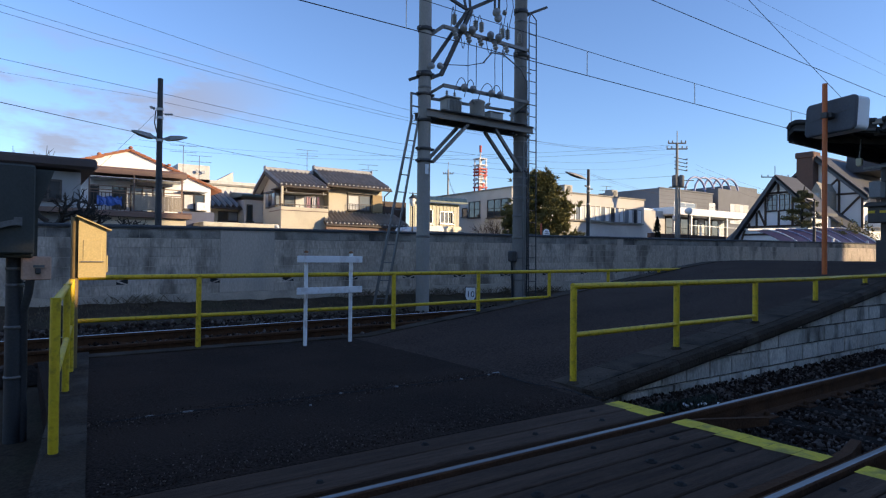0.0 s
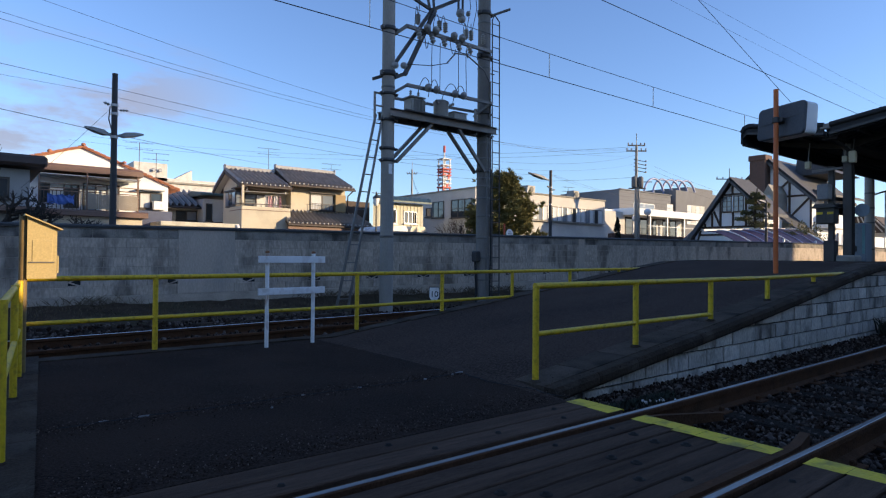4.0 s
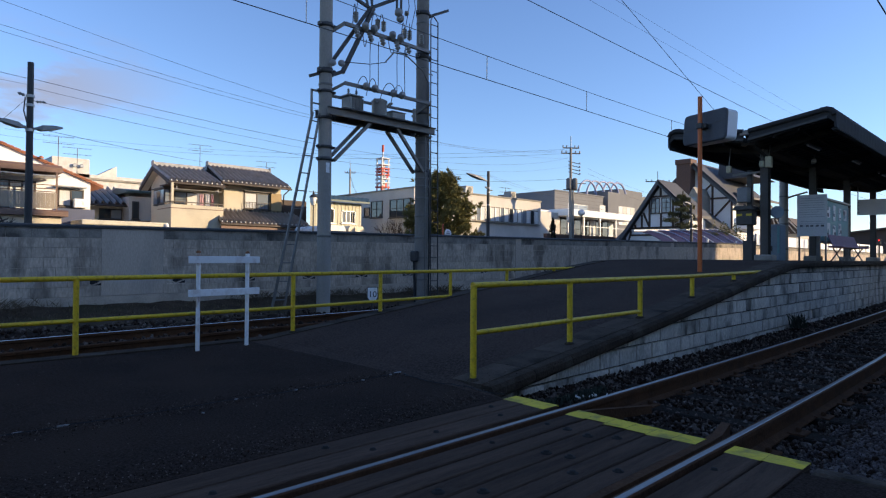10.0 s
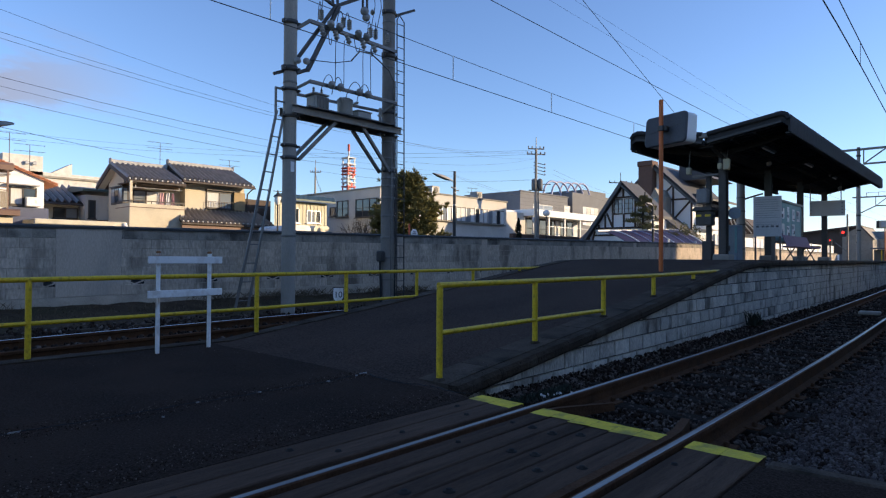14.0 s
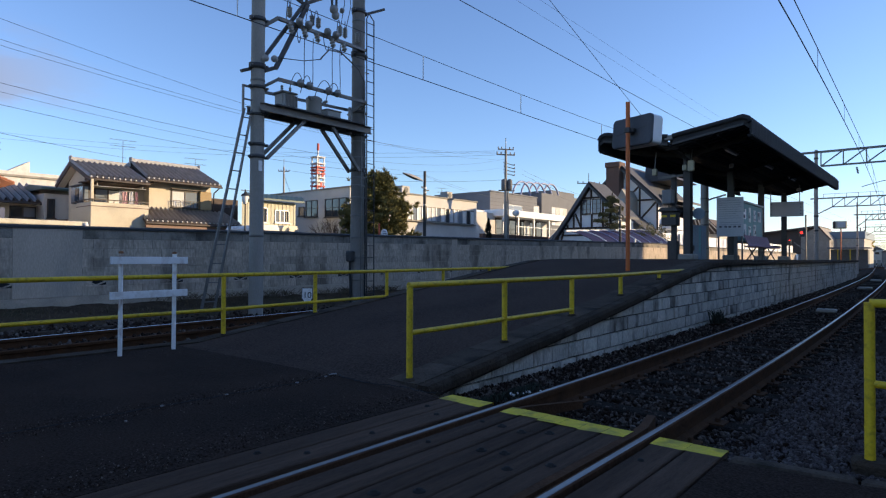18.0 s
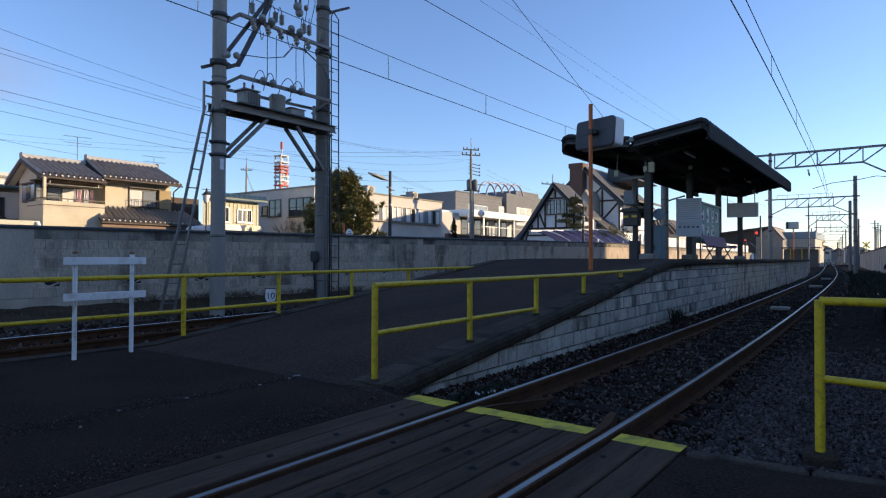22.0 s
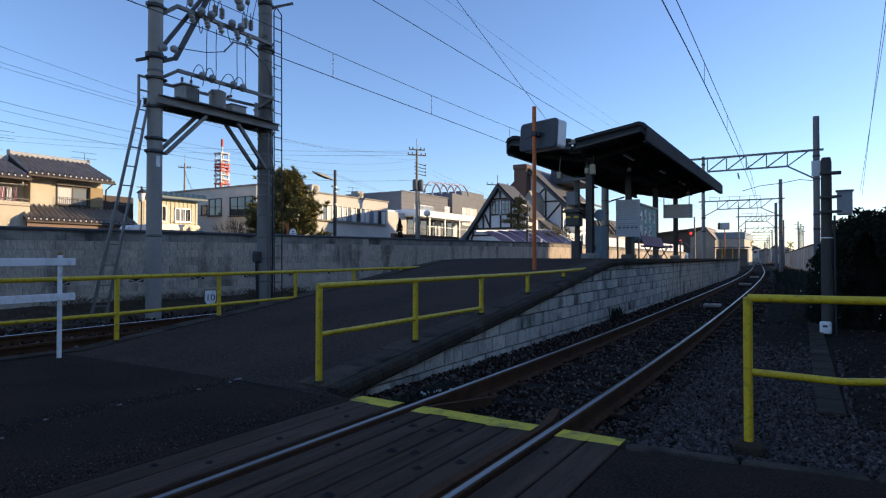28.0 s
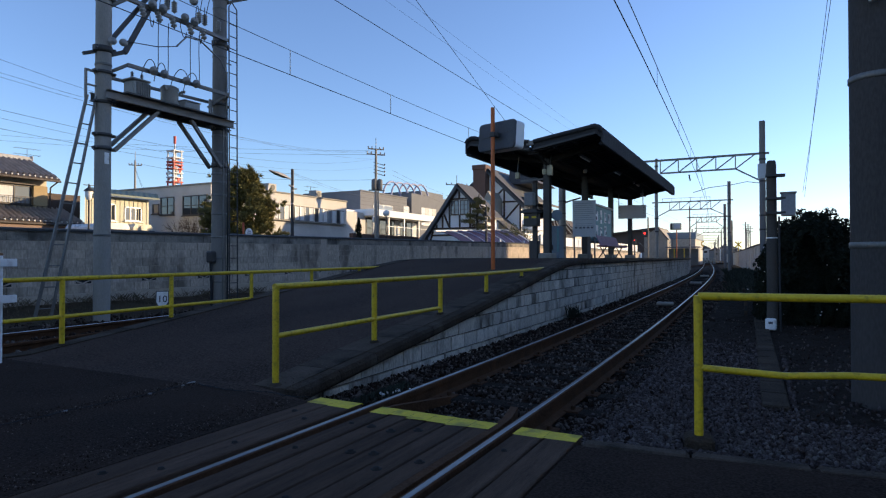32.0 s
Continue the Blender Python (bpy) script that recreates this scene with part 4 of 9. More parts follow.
part("door", Shape().box((-5.30, -0.21, 1.41), (0.03, 0.58, 0.64), 2, 0.01), CAB, cb)
part("hood", Shape().box((-5.34, -0.28, 1.585), (0.06, 0.07, 0.06), 0, 0.01), DARK_STEEL, cb)
s = Shape().box((-5.27, -0.02, 1.32), (0.03, 0.05, 0.06)).bar((-5.26, -0.02, 1.32), (-5.25, -0.16, 1.28), 0.03, 0.04)
part("handle", s, GALV, cb)
s = Shape().prism([(0.06, 1.05), (0.10, 1.05), (0.10, 1.42), (0.20, 1.72), (0.06, 1.72)], -5.62, -5.42, "x")
part("side_flap", s, CAB, cb)
for z in (0.98, 0.86, 0.55, 0.18):
    part("strap", Shape().lathe((-5.5, -0.035, z), (0, 0, 1), [(-0.012, 0.056), (-0.01, 0.061), (0.01, 0.061), (0.012, 0.056)], 16), GALV, cb)
part("cable_pipe", Shape().tube([(-5.40, 0.06, 0.90), (-5.42, 0.05, 0.80), (-5.48, 0.02, 0.66), (-5.5, 0.03, -0.3)], 0.028, 10), DARK_POLE, cb)
pk = thing("lock_box", (-5.42, 0.09, 0.9), "small faded red steel box with a padlock on the black pole", "box")
part("case", Shape().box((-5.42, 0.095, 0.985), (0.10, 0.185, 0.175), 2, 0.008), PINK, pk)
part("hasp", Shape().box((-5.36, 0.11, 1.0), (0.02, 0.07, 0.018)), GALV, pk)
s = Shape().box((-5.35, 0.105, 0.965), (0.025, 0.035, 0.042), 0, 0.006)
part("padlock", s, DARK_STEEL, pk, "dark steel padlock")
yb = thing("crossing_box", (-6.66, 0.42, 0.0), "ochre yellow steel box with a sloping lid on a yellow post", "box")
part("post", Shape().tube([(-6.70, 0.42, -0.1), (-6.70, 0.42, 1.44)], 0.034, 14), BROWN_POST, yb, "brown weathered post")
part("case", Shape().prism([(0.445, 0.87), (0.675, 0.87), (0.675, 1.33), (0.445, 1.435)], -6.82, -6.64, "x"), OCHRE, yb)
part("lid", Shape().prism([(0.425, 1.445), (0.425, 1.457), (0.715, 1.328), (0.715, 1.316)], -6.84, -6.60, "x"), OCHRE, yb)
s = Shape().box((-6.638, 0.56, 1.12), (0.008, 0.155, 0.21), 0, 0.003)
part("door", s, OCHRE, yb)
for z in (1.02,):
    part("latch", Shape().box((-6.63, 0.56, z), (0.012, 0.19, 0.01)), GALV, yb)
part("side_latch", Shape().box((-6.66, 0.685, 1.0), (0.03, 0.012, 0.16)), OCHRE, yb)

# ---- things on the platform ----
SIGNBOARD = surface("sign_board", (0.64, 0.64, 0.63), (0.54, 0.54, 0.53), 0.6, scale=2, fine=50, bump=0.03)
INK = surface("dark_print", (0.10, 0.10, 0.11), None, 0.6, bump=0)
TEAL = surface("teal_board", (0.12, 0.32, 0.32), (0.09, 0.25, 0.26), 0.5, scale=3, fine=40, bump=0.02)
PAPER = surface("poster_paper", (0.80, 0.82, 0.80), (0.62, 0.66, 0.66), 0.5, scale=9, fine=30, bump=0.01, vary=0.2)
PLUM = surface("plum_seat", (0.32, 0.19, 0.24), (0.25, 0.14, 0.185), 0.7, spec=0.2, scale=3, fine=40, bump=0.03)
BLUEGREY = surface("bluegrey_paint", (0.18, 0.24, 0.28), (0.14, 0.19, 0.22), 0.45, scale=3, fine=40, bump=0.03)
CREAM_BOX = surface("cream_enamel", (0.50, 0.44, 0.28), (0.42, 0.37, 0.24), 0.45, scale=4, fine=40, bump=0.03)
ROOM = glassy("window_dark", (0.03, 0.035, 0.04))
PZ = 1.08
DARK_CONC = surface("dark_concrete", (0.17, 0.165, 0.16), (0.12, 0.118, 0.115), 0.8, scale=1.5, fine=60, bump=0.1, stretch=(1, 1, 0.3))

# driver's mirror on an orange post
mp = thing("mirror_post", (-4.6, 10.88, 0.86), "slim orange steel post with a grey rounded mirror box", "mirror")
part("post", Shape().tube([(-4.6, 10.88, 0.75), (-4.6, 10.88, 4.03)], 0.040, 14), ORANGE, mp)
box_pose = Matrix.Translation((-4.544, 11.169, 3.495)) @ Euler((radians(-3.6), radians(1.0), radians(-21.1))).to_matrix().to_4x4()


def rounded(w, h, r, y, n=4):
    """Rounded rectangle across the mirror box at depth y, set in place."""
    out_ = []
    for cx_, cz_, a0 in ((w / 2 - r, h / 2 - r, 0), (-w / 2 + r, h / 2 - r, 90), (-w / 2 + r, -h / 2 + r, 180), (w / 2 - r, -h / 2 + r, 270)):
        for k in range(n + 1):
            a_ = radians(a0 + 90 * k / n)
            out_.append(tuple(box_pose @ Vector((cx_ + r * math.cos(a_), y, cz_ + r * math.sin(a_)))))
    return out_


mback = part("back_shell", Shape().sweep([rounded(0.94, 0.525, 0.06, -0.149), rounded(0.98, 0.562, 0.08, -0.135), rounded(0.98, 0.562, 0.08, -0.10)]),
             surface("mirror_back", (0.065, 0.07, 0.08), (0.045, 0.05, 0.06), 0.6, scale=3, fine=40, bump=0.08, stain_amount=0.4), mp, "grey rounded back of the mirror housing")
# pale hood raised to near white; the colour carries the bright sky light
part("hood", Shape().sweep([rounded(0.965, 0.548, 0.075, -0.10), rounded(0.965, 0.548, 0.075, 0.12), rounded(0.945, 0.53, 0.07, 0.149)]), surface("brightened_hood_sheet", (0.90, 0.88, 0.84), (0.80, 0.78, 0.74), 0.3, scale=2, fine=40, bump=0.02), mp, "pale sheet hood of the mirror, brightened for sky light")
part("mirror_glass", Shape().sweep([rounded(0.86, 0.45, 0.05, 0.149), rounded(0.86, 0.45, 0.05, 0.153)]), ROOM, mp)
for p0, p1 in (((-0.42, -0.151, -0.03), (0.40, -0.151, 0.05)), ((-0.12, -0.151, 0.26), (-0.02, -0.151, -0.26))):
    part("back_seam", Shape().bar(box_pose @ Vector(p0), box_pose @ Vector(p1), 0.006, 0.008), DARK_STEEL, mback)
part("bracket", Shape().box((-4.575, 10.985, 3.50), (0.16, 0.22, 0.085), 0, 0.01).box((-4.6, 10.88, 3.50), (0.11, 0.11, 0.10), 0, 0.012), DARK_STEEL, mp)

# equipment beside the first canopy post
eq = thing("departure_indicator", (-5.42, 15.75, PZ), "dark post with grey and black warning boxes and yellow stripes", "indicator post")
part("post", Shape().box((-5.44, 15.8, 2.2), (0.12, 0.12, 2.2), 0, 0.01), DARK_STEEL, eq)
part("cross_arm", Shape().bar((-5.75, 15.5, 3.18), (-5.0, 15.75, 3.24), 0.05, 0.05), GALV, eq)
part("grey_case", Shape().box((-5.50, 15.55, 2.68), (0.24, 0.26, 0.36), 0, 0.015), surface("case_grey", (0.22, 0.22, 0.22), None, 0.5), eq, "grey metal case")
part("black_case", Shape().box((-5.46, 15.6, 2.13), (0.38, 0.30, 0.36), 0, 0.015), DARK_STEEL, eq, "black box with yellow stripe")
part("case_hood", Shape().prism([(-5.72, 2.31), (-5.2, 2.31), (-5.28, 2.40), (-5.64, 2.40)], 15.36, 15.8, "y"), DARK_STEEL, eq)
for xx in (-5.57, -5.35):
    part("stripe", Shape().box((xx, 15.445, 2.19), (0.13, 0.006, 0.055)), YELLOW, eq, "yellow stripe")
part("lower_case", Shape().box((-5.44, 15.75, 1.32), (0.24, 0.24, 0.5), 0, 0.02), DARK_STEEL, eq)
part("round_dish", Shape().lathe((-4.86, 15.9, 2.25), (0.3, -1, 0), [(0, 0.02), (0.02, 0.13), (0.03, 0.15), (0.035, 0.14)], 16), BLUEGREY, eq, "pale blue round mirror")
for (bx, by, bz), sz in (((-5.80, 15.42, 3.32), (0.11, 0.14, 0.17)), ((-4.92, 15.5, 3.42), (0.14, 0.15, 0.26)), ((-5.06, 15.45, 3.38), (0.10, 0.12, 0.14))):
    sp = thing("loudspeaker_box", (bx, by, bz), "small cream enamel box hung under the canopy edge", "speaker")
    part("case", Shape().box((bx, by, bz), sz, 8, 0.012), CREAM_BOX, sp)
    part("bracket", Shape().bar((bx, by, bz + sz[2] / 2), (bx, by + 0.1, 3.85), 0.02, 0.02), GALV, sp)
tmch = thing("ticket_machine", (-5.3, 17.1, PZ), "blue-grey ticket machine standing by the canopy posts", "machine")
part("body", Shape().box((-5.35, 17.2, 1.55), (0.46, 0.44, 0.94), 0, 0.02), BLUEGREY, tmch)
part("front", Shape().box((-5.16, 16.97, 1.62), (0.05, 0.02, 0.7)), TEAL, tmch)
part("coin_tray", Shape().box((-5.4, 16.96, 1.40), (0.2, 0.04, 0.14), 0, 0.01), DARK_STEEL, tmch)

# information board and poster case
ib = thing("notice_board", (-4.72, 18.4, PZ), "large pale notice board with lines of small print on two legs", "notice board")
b0, b1 = Vector((-5.10, 18.3, 0)), Vector((-4.42, 18.42, 0))
s = Shape().bar(b0 + Vector((0, 0, 2.30)), b1 + Vector((0, 0, 2.30)), 0.04, 1.11)
part("board", s, SIGNBOARD, ib)
for t in (0.06, 0.94):
    p = b0.lerp(b1, t)
    part("leg", Shape().bar((p.x, p.y + 0.03, PZ), (p.x, p.y + 0.03, 1.8), 0.04, 0.04), GALV, ib)
rngp = random.Random(5)
for i in range(13):
    if i in (9,):
        continue
    z = 2.76 - i * 0.062
    t1 = rngp.uniform(0.72, 0.93)
    a_, c_ = b0.lerp(b1, 0.08), b0.lerp(b1, t1)
    part("text_line", Shape().bar(a_ + Vector((0.005, -0.0225, z)), c_ + Vector((0.005, -0.0225, z)), 0.003, 0.010), surface("faint_print", (0.34, 0.35, 0.37), None, 0.6, bump=0) if i == 0 else bpy.data.materials["faint_print"], ib)
for t in (0.15, 0.35, 0.5, 0.68, 0.85):
    p = b0.lerp(b1, t)
    part("picture_mark", Shape().box((p.x, p.y - 0.0225, 2.02), (0.07, 0.003, 0.05), 11), INK, ib)
pc = thing("poster_case", (-4.75, 20.2, PZ), "teal poster case with pictures and printed sheets", "poster case")
part("back_panel", Shape().box((-4.70, 20.25, 2.20), (0.06, 3.0, 1.16)), TEAL, pc)
part("frame", Shape().box((-4.68, 20.25, 2.80), (0.12, 3.1, 0.06)), GALV, pc)
part("frame", Shape().box((-4.68, 20.25, 1.60), (0.12, 3.1, 0.06)), GALV, pc)
for yy3 in (18.72, 21.78):
    part("leg", Shape().box((-4.70, yy3, 1.9), (0.09, 0.07, 1.64)), GALV, pc)
for i in range(9):
    yy3 = 18.95 + (i % 5) * 0.6
    zz = 2.45 if i < 5 else 1.95
    hh = rngp.uniform(0.3, 0.46)
    part("poster", Shape().box((-4.664, yy3, zz), (0.008, rngp.uniform(0.2, 0.36), hh)), PAPER, pc)
    for j in range(3):
        part("poster_mark", Shape().box((-4.658, yy3 + rngp.uniform(-.12, .12), zz + rngp.uniform(-.13, .13)), (0.004, rngp.uniform(.06, .2), rngp.uniform(.03, .12))), (INK, TEAL, BLUEGREY)[j], pc)
bn = thing("platform_bench", (-4.45, 20.3, PZ), "plum-coloured slatted platform bench with a leaning back", "bench")
for i in range(14):
    y0 = 18.95 + i * 0.205
    part("back_slat", Shape().bar((-4.52, y0, 1.80), (-4.40, y0, 1.50), 0.02, 0.19, (0, 1, 0)), PLUM, bn)
part("seat", Shape().box((-4.32, 20.3, 1.47), (0.36, 2.95, 0.05), 0, 0.015), PLUM, bn)
for y0 in (19.1, 20.3, 21.5):
    part("leg", Shape().bar((-4.45, y0, 1.45), (-4.25, y0, PZ), 0.03, 0.03), GALV, bn)
    part("leg", Shape().bar((-4.25, y0, 1.45), (-4.5, y0, PZ), 0.03, 0.03), GALV, bn)
part("armrest", Shape().box((-4.35, 21.85, 1.50), (0.4, 0.06, 0.08), 0, 0.015), DARK_STEEL, bn)
# hanging name board
nb = thing("station_name_board", (-4.9, 26.2, 2.7), "blank-looking pale station name board hung crosswise under the canopy", "sign")
s = Shape().bar((-5.32, 26.1, 3.03), (-4.23, 26.35, 3.03), 0.10, 0.56)
part("panel", s, SIGNBOARD, nb)
for xx, yy3 in ((-5.3, 26.13), (-4.35, 26.32)):
    part("hanger", Shape().bar((xx, yy3, 3.31), (xx, yy3, 3.95), 0.03, 0.03), GALV, nb)
for xx, yy3 in ((-5.27, 26.05), (-4.31, 26.27)):
    for z in (2.85, 2.97, 3.09, 3.21):
        part("mark", Shape().box((xx, yy3, z), (0.04, 0.01, 0.03), 12), INK, nb)
# canopy lamps and speakers
for y0, x0 in ((16.9, -4.35), (20.4, -4.2), (24.0, -4.2)):
    fl = thing("tube_lamp", (x0, y0, 3.85), "white tube lamp under the dark canopy, unlit", "lamp")
    z = 3.84 + (x0 + 5.14) * 0.19 - 0.12
    part("tube", Shape().tube([(x0, y0 - 0.5, z), (x0, y0 + 0.5, z)], 0.022, 8), WHITE_PAINT, fl)
    part("housing", Shape().box((x0, y0, z + 0.045), (0.09, 1.15, 0.05), 0, 0.01), GALV, fl)
for y0, x0 in ((17.9, -4.6), (25.5, -4.25)):
    cm = thing("ceiling_camera", (x0, y0, 3.6), "small grey camera on a bracket under the canopy", "camera")
    part("body", Shape().box((x0, y0, 3.68), (0.10, 0.22, 0.10), 20, 0.015), TANK, cm)
    part("bracket", Shape().bar((x0, y0, 3.7), (x0, y0, 3.92), 0.03, 0.03), DARK_STEEL, cm)
# concrete pole behind the canopy with a lamp arm
cp = concrete_pole(-7.15, 24.1, PZ - 0.1, 4.15, 0.15, 0.14, "grey concrete pole rising behind the canopy", (1.5, 2.4, 2.9, 3.4), 20)
part("arm", Shape().tube([(-7.15, 24.1, 3.3), (-6.9, 24.3, 3.42), (-6.5, 24.5, 3.55)], 0.03, 8), GALV, cp)

# gantry masts and beams over the track


def gantry(y0, xl, xr, ztop_l, ztop_r, zb, zc, label, feet=(PZ, -0.2), rail_cage=False):
    """zb: upper chord, zc: lower chord."""
    root = thing("catenary_gantry", ((xl + xr) / 2, y0, 0), label, "gantry", "catenary gantries")
    for x, z1, z0 in ((xl, ztop_l, feet[0]), (xr, ztop_r, feet[1])):
        part("mast", Shape().lathe((x, y0, z0 - 0.2), (0, 0, 1), [(0, 0.15 if x > xl else 0.085), (z1 - z0 + 0.2, 0.135 if x > xl else 0.07)], 16), DARK_CONC if x > xl else POLE, root)
        for z in (zb, zc - 0.7, zb - 0.3, 2.5, 3.2):
            part("clamp", Shape().lathe((x, y0, z), (0, 0, 1), [(-0.04, 0.16 if x > xl else 0.095), (0.04, 0.16 if x > xl else 0.095)], 12), DARK_STEEL, root)
    n = 5
    part("upper_chord", Shape().bar((xl - (0.3 if rail_cage else 1.5), y0, zb), (xr + 0.3, y0, zb), 0.10, 0.10), GALV, root)
    xa, xb = lerp(xl, xr, 0.04), lerp(xl, xr, 0.76)
    if rail_cage:
        xa = lerp(xl, xr, 0.2)
    part("lower_chord", Shape().bar((xa, y0, zc), (xb, y0, zc), 0.08, 0.08), GALV, root)
    part("knee_brace", Shape().bar((xb, y0, zc), (xr, y0, zc - 0.72), 0.07, 0.07), GALV, root)
    if rail_cage:
        part("knee_brace", Shape().bar((xa, y0, zc), (xl, y0, zc - 0.62), 0.07, 0.07), GALV, root)
    for i in range(n):
        x0, x1 = lerp(xa, xb, i / (n - 1)), lerp(xa, xb, (i + 1) / (n - 1))
        part("web_post", Shape().bar((x0, y0, zc), (x0, y0, zb), 0.05, 0.05), GALV, root)
        part("web_diagonal", Shape().bar((x0, y0, zc), (min(x1, xr), y0, zb), 0.055, 0.055), GALV, root)
    if rail_cage:
        for i in range(6):
            x0 = lerp(xl, xr, 0.1 + 0.13 * i)
            part("top_post", Shape().bar((x0, y0, zb), (x0, y0, zb + 0.35), 0.03, 0.03), GALV, root)
        part("top_rail", Shape().bar((lerp(xl, xr, .1), y0, zb + 0.33), (lerp(xl, xr, .75), y0, zb + 0.33), 0.025, 0.025), GALV, root)
    return root


gantry(34, -4.92, 0.10, 6.40, 7.9, 6.29, 5.60, "steel lattice gantry on concrete masts over the near track")
gantry(56, -8.2, -2.32, 7.0, 7.5, 5.95, 5.25, "distant steel lattice gantry with a railed top", feet=(-0.2, -0.2), rail_cage=True)
gantry(72, -6.95, -3.42, 6.8, 6.9, 5.55, 5.0, "distant steel lattice gantry over the bend", feet=(-0.2, -0.2), rail_cage=True)
gantry(110, -9.6, -4.2, 7.2, 7.2, 6.0, 5.3, "far steel lattice gantry over the line", feet=(-0.2, -0.2), rail_cage=True)
hg = thing("wire_hanger", (-2.4, 34, 5.2), "small hanger and insulator below the gantry", "hanger")
part("insulator", insulator((-3.3, 34, 5.45), (0.2, 0, -1), 0.35, 0.05, 4), PORCELAIN, hg)
part("arm", Shape().tube([(0.1, 34, 4.80), (-0.6, 34, 4.92), (-1.3, 34, 4.80), (-2.3, 34, 4.72), (-3.1, 34, 4.50)], 0.018, 6), GALV, hg)

# signals past the platform
RED = glowing("red_lamp", (1.0, 0.03, 0.02), 3.0)
sgn = thing("rail_signal", (-9.7, 60, PZ - 0.6), "railway signal post showing a red light", "signal")
sx, sy2 = -9.47, 60.0
part("post", Shape().tube([(sx, sy2, -0.2), (sx, sy2, 4.95)], 0.07, 10), GALV, sgn)
part("head", Shape().box((sx - 0.28, sy2 - 0.1, 3.45), (0.42, 0.2, 0.75), 0, 0.05), DARK_STEEL, sgn)
part("red_lens", Shape().lathe((sx - 0.28, sy2 - 0.21, 3.42), (0, -1, 0), [(0, 0.10), (0.02, 0.10), (0.04, 0.06)], 14), RED, sgn, "lit red lens")
part("stay", Shape().bar((sx, sy2, 1.8), (sx - 0.9, sy2, 2.6), 0.05, 0.05), GALV, sgn)
sgn = thing("rail_signal", (-11.0, 58, 0), "low railway signal showing a small red light", "signal")
sx, sy2 = -10.35, 58.0
part("post", Shape().tube([(sx, sy2, -0.2), (sx, sy2, 2.5)], 0.06, 8), DARK_STEEL, sgn)
part("head", Shape().box((sx, sy2, 2.6), (0.24, 0.16, 0.5), 0, 0.03), DARK_STEEL, sgn)
part("red_lens", Shape().lathe((sx, sy2 - 0.1, 2.72), (0, -1, 0), [(0, 0.045), (0.02, 0.03)], 12), RED, sgn, "lit red lens")
mm = thing("mirror_post", (-6.0, 52, PZ), "orange post with a boxed mirror at the platform end", "mirror")
CASE = surface("mirror_case", (0.62, 0.56, 0.42), (0.52, 0.47, 0.35), 0.4)
part("post", Shape().tube([(-6.0, 52, 1.0), (-6.0, 52, 3.5)], 0.04, 8), ORANGE, mm)
part("case", Shape().box((-6.05, 51.95, 3.62), (0.82, 0.40, 0.54), 14, 0.05), CASE, mm)
part("glass", Shape().box((-5.94, 51.73, 3.62), (0.48, 0.02, 0.39), 14), SIGNBOARD, mm)
part("hood", Shape().box((-6.40, 51.82, 3.62), (0.13, 0.44, 0.49), 14, 0.02), DARK_STEEL, mm)

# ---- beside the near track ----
# this pole's concrete is darkened to stand for a building's shade
concrete_pole(0.86, 5.98, -0.3, 9.0, 0.205, 0.185, "thick grey concrete pole beside the yellow railing", (2.55, 1.2, 3.35), 32, surface("shaded_pole_concrete", (0.075, 0.066, 0.060), (0.048, 0.042, 0.038), 0.85, scale=1.2, fine=70, bump=0.12, spec=0.2, stretch=(1, 1, 0.3)))
lb = thing("pole_lamp", (0.80, 5.75, 3.2), "dark round lamp head clamped to the thick concrete pole", "lamp")
part("housing", Shape().lathe((0.80, 5.78, 3.36), (-0.4, -1, -0.5), [(0, 0.06), (0.05, 0.13), (0.12, 0.14), (0.13, 0.12)], 18), DARK_STEEL, lb)
part("lens", Shape().lathe((0.745, 5.655, 3.29), (-0.4, -1, -0.5), [(0, 0.11), (0.02, 0.07)], 16), ROOM, lb)
part("bracket", Shape().box((0.80, 5.72, 3.15), (0.06, 0.06, 0.10), 0, 0.01), WHITE_PAINT, lb)
sp = thing("signal_post", (0.165, 11.16, -0.15), "dark concrete post with a grey relay box and a white meter", "post")
part("shaft", Shape().lathe((0.165, 11.16, -0.3), (0, 0, 1), [(0, 0.085), (2.9, 0.074), (2.97, 0.06)], 18), surface("old_concrete", (0.075, 0.062, 0.050), (0.045, 0.037, 0.030), 0.85, scale=3), sp)
part("relay_box", Shape().box((0.40, 11.12, 1.945), (0.20, 0.18, 0.36), 0, 0.012), surface("relay_grey", (0.26, 0.27, 0.28), None, 0.5), sp, "pale grey relay box")
part("box_cap", Shape().box((0.40, 11.12, 2.135), (0.23, 0.21, 0.02)), GALV, sp)
for z in (1.82, 2.05, 2.42):
    part("clamp", Shape().box((0.22, 11.12, z), (0.28, 0.19, 0.035)), DARK_STEEL, sp)
part("side_plate", Shape().box((0.05, 11.2, 2.52), (0.16, 0.02, 0.24)), SIGNBOARD, sp)
part("meter", Shape().box((0.14, 11.05, 0.035), (0.16, 0.08, 0.19), 0, 0.02), WHITE_PAINT, sp, "small white meter box")
part("meter_window", Shape().box((0.135, 11.005, 0.06), (0.06, 0.01, 0.035)), INK, sp)
part("band", Shape().lathe((0.165, 11.16, 1.42), (0, 0, 1), [(-0.01, 0.084), (0.01, 0.084)], 18), WHITE_PAINT, sp)
part("cable", Shape().tube([(0.27, 11.1, 1.76), (0.27, 11.08, 0.8), (0.28, 11.05, -0.2)], 0.018, 6), CABLE, sp)
tg = thing("cable_trough", (0.1, 7.5, -0.1), "row of concrete cable trough lids along the ballast", "cable trough")
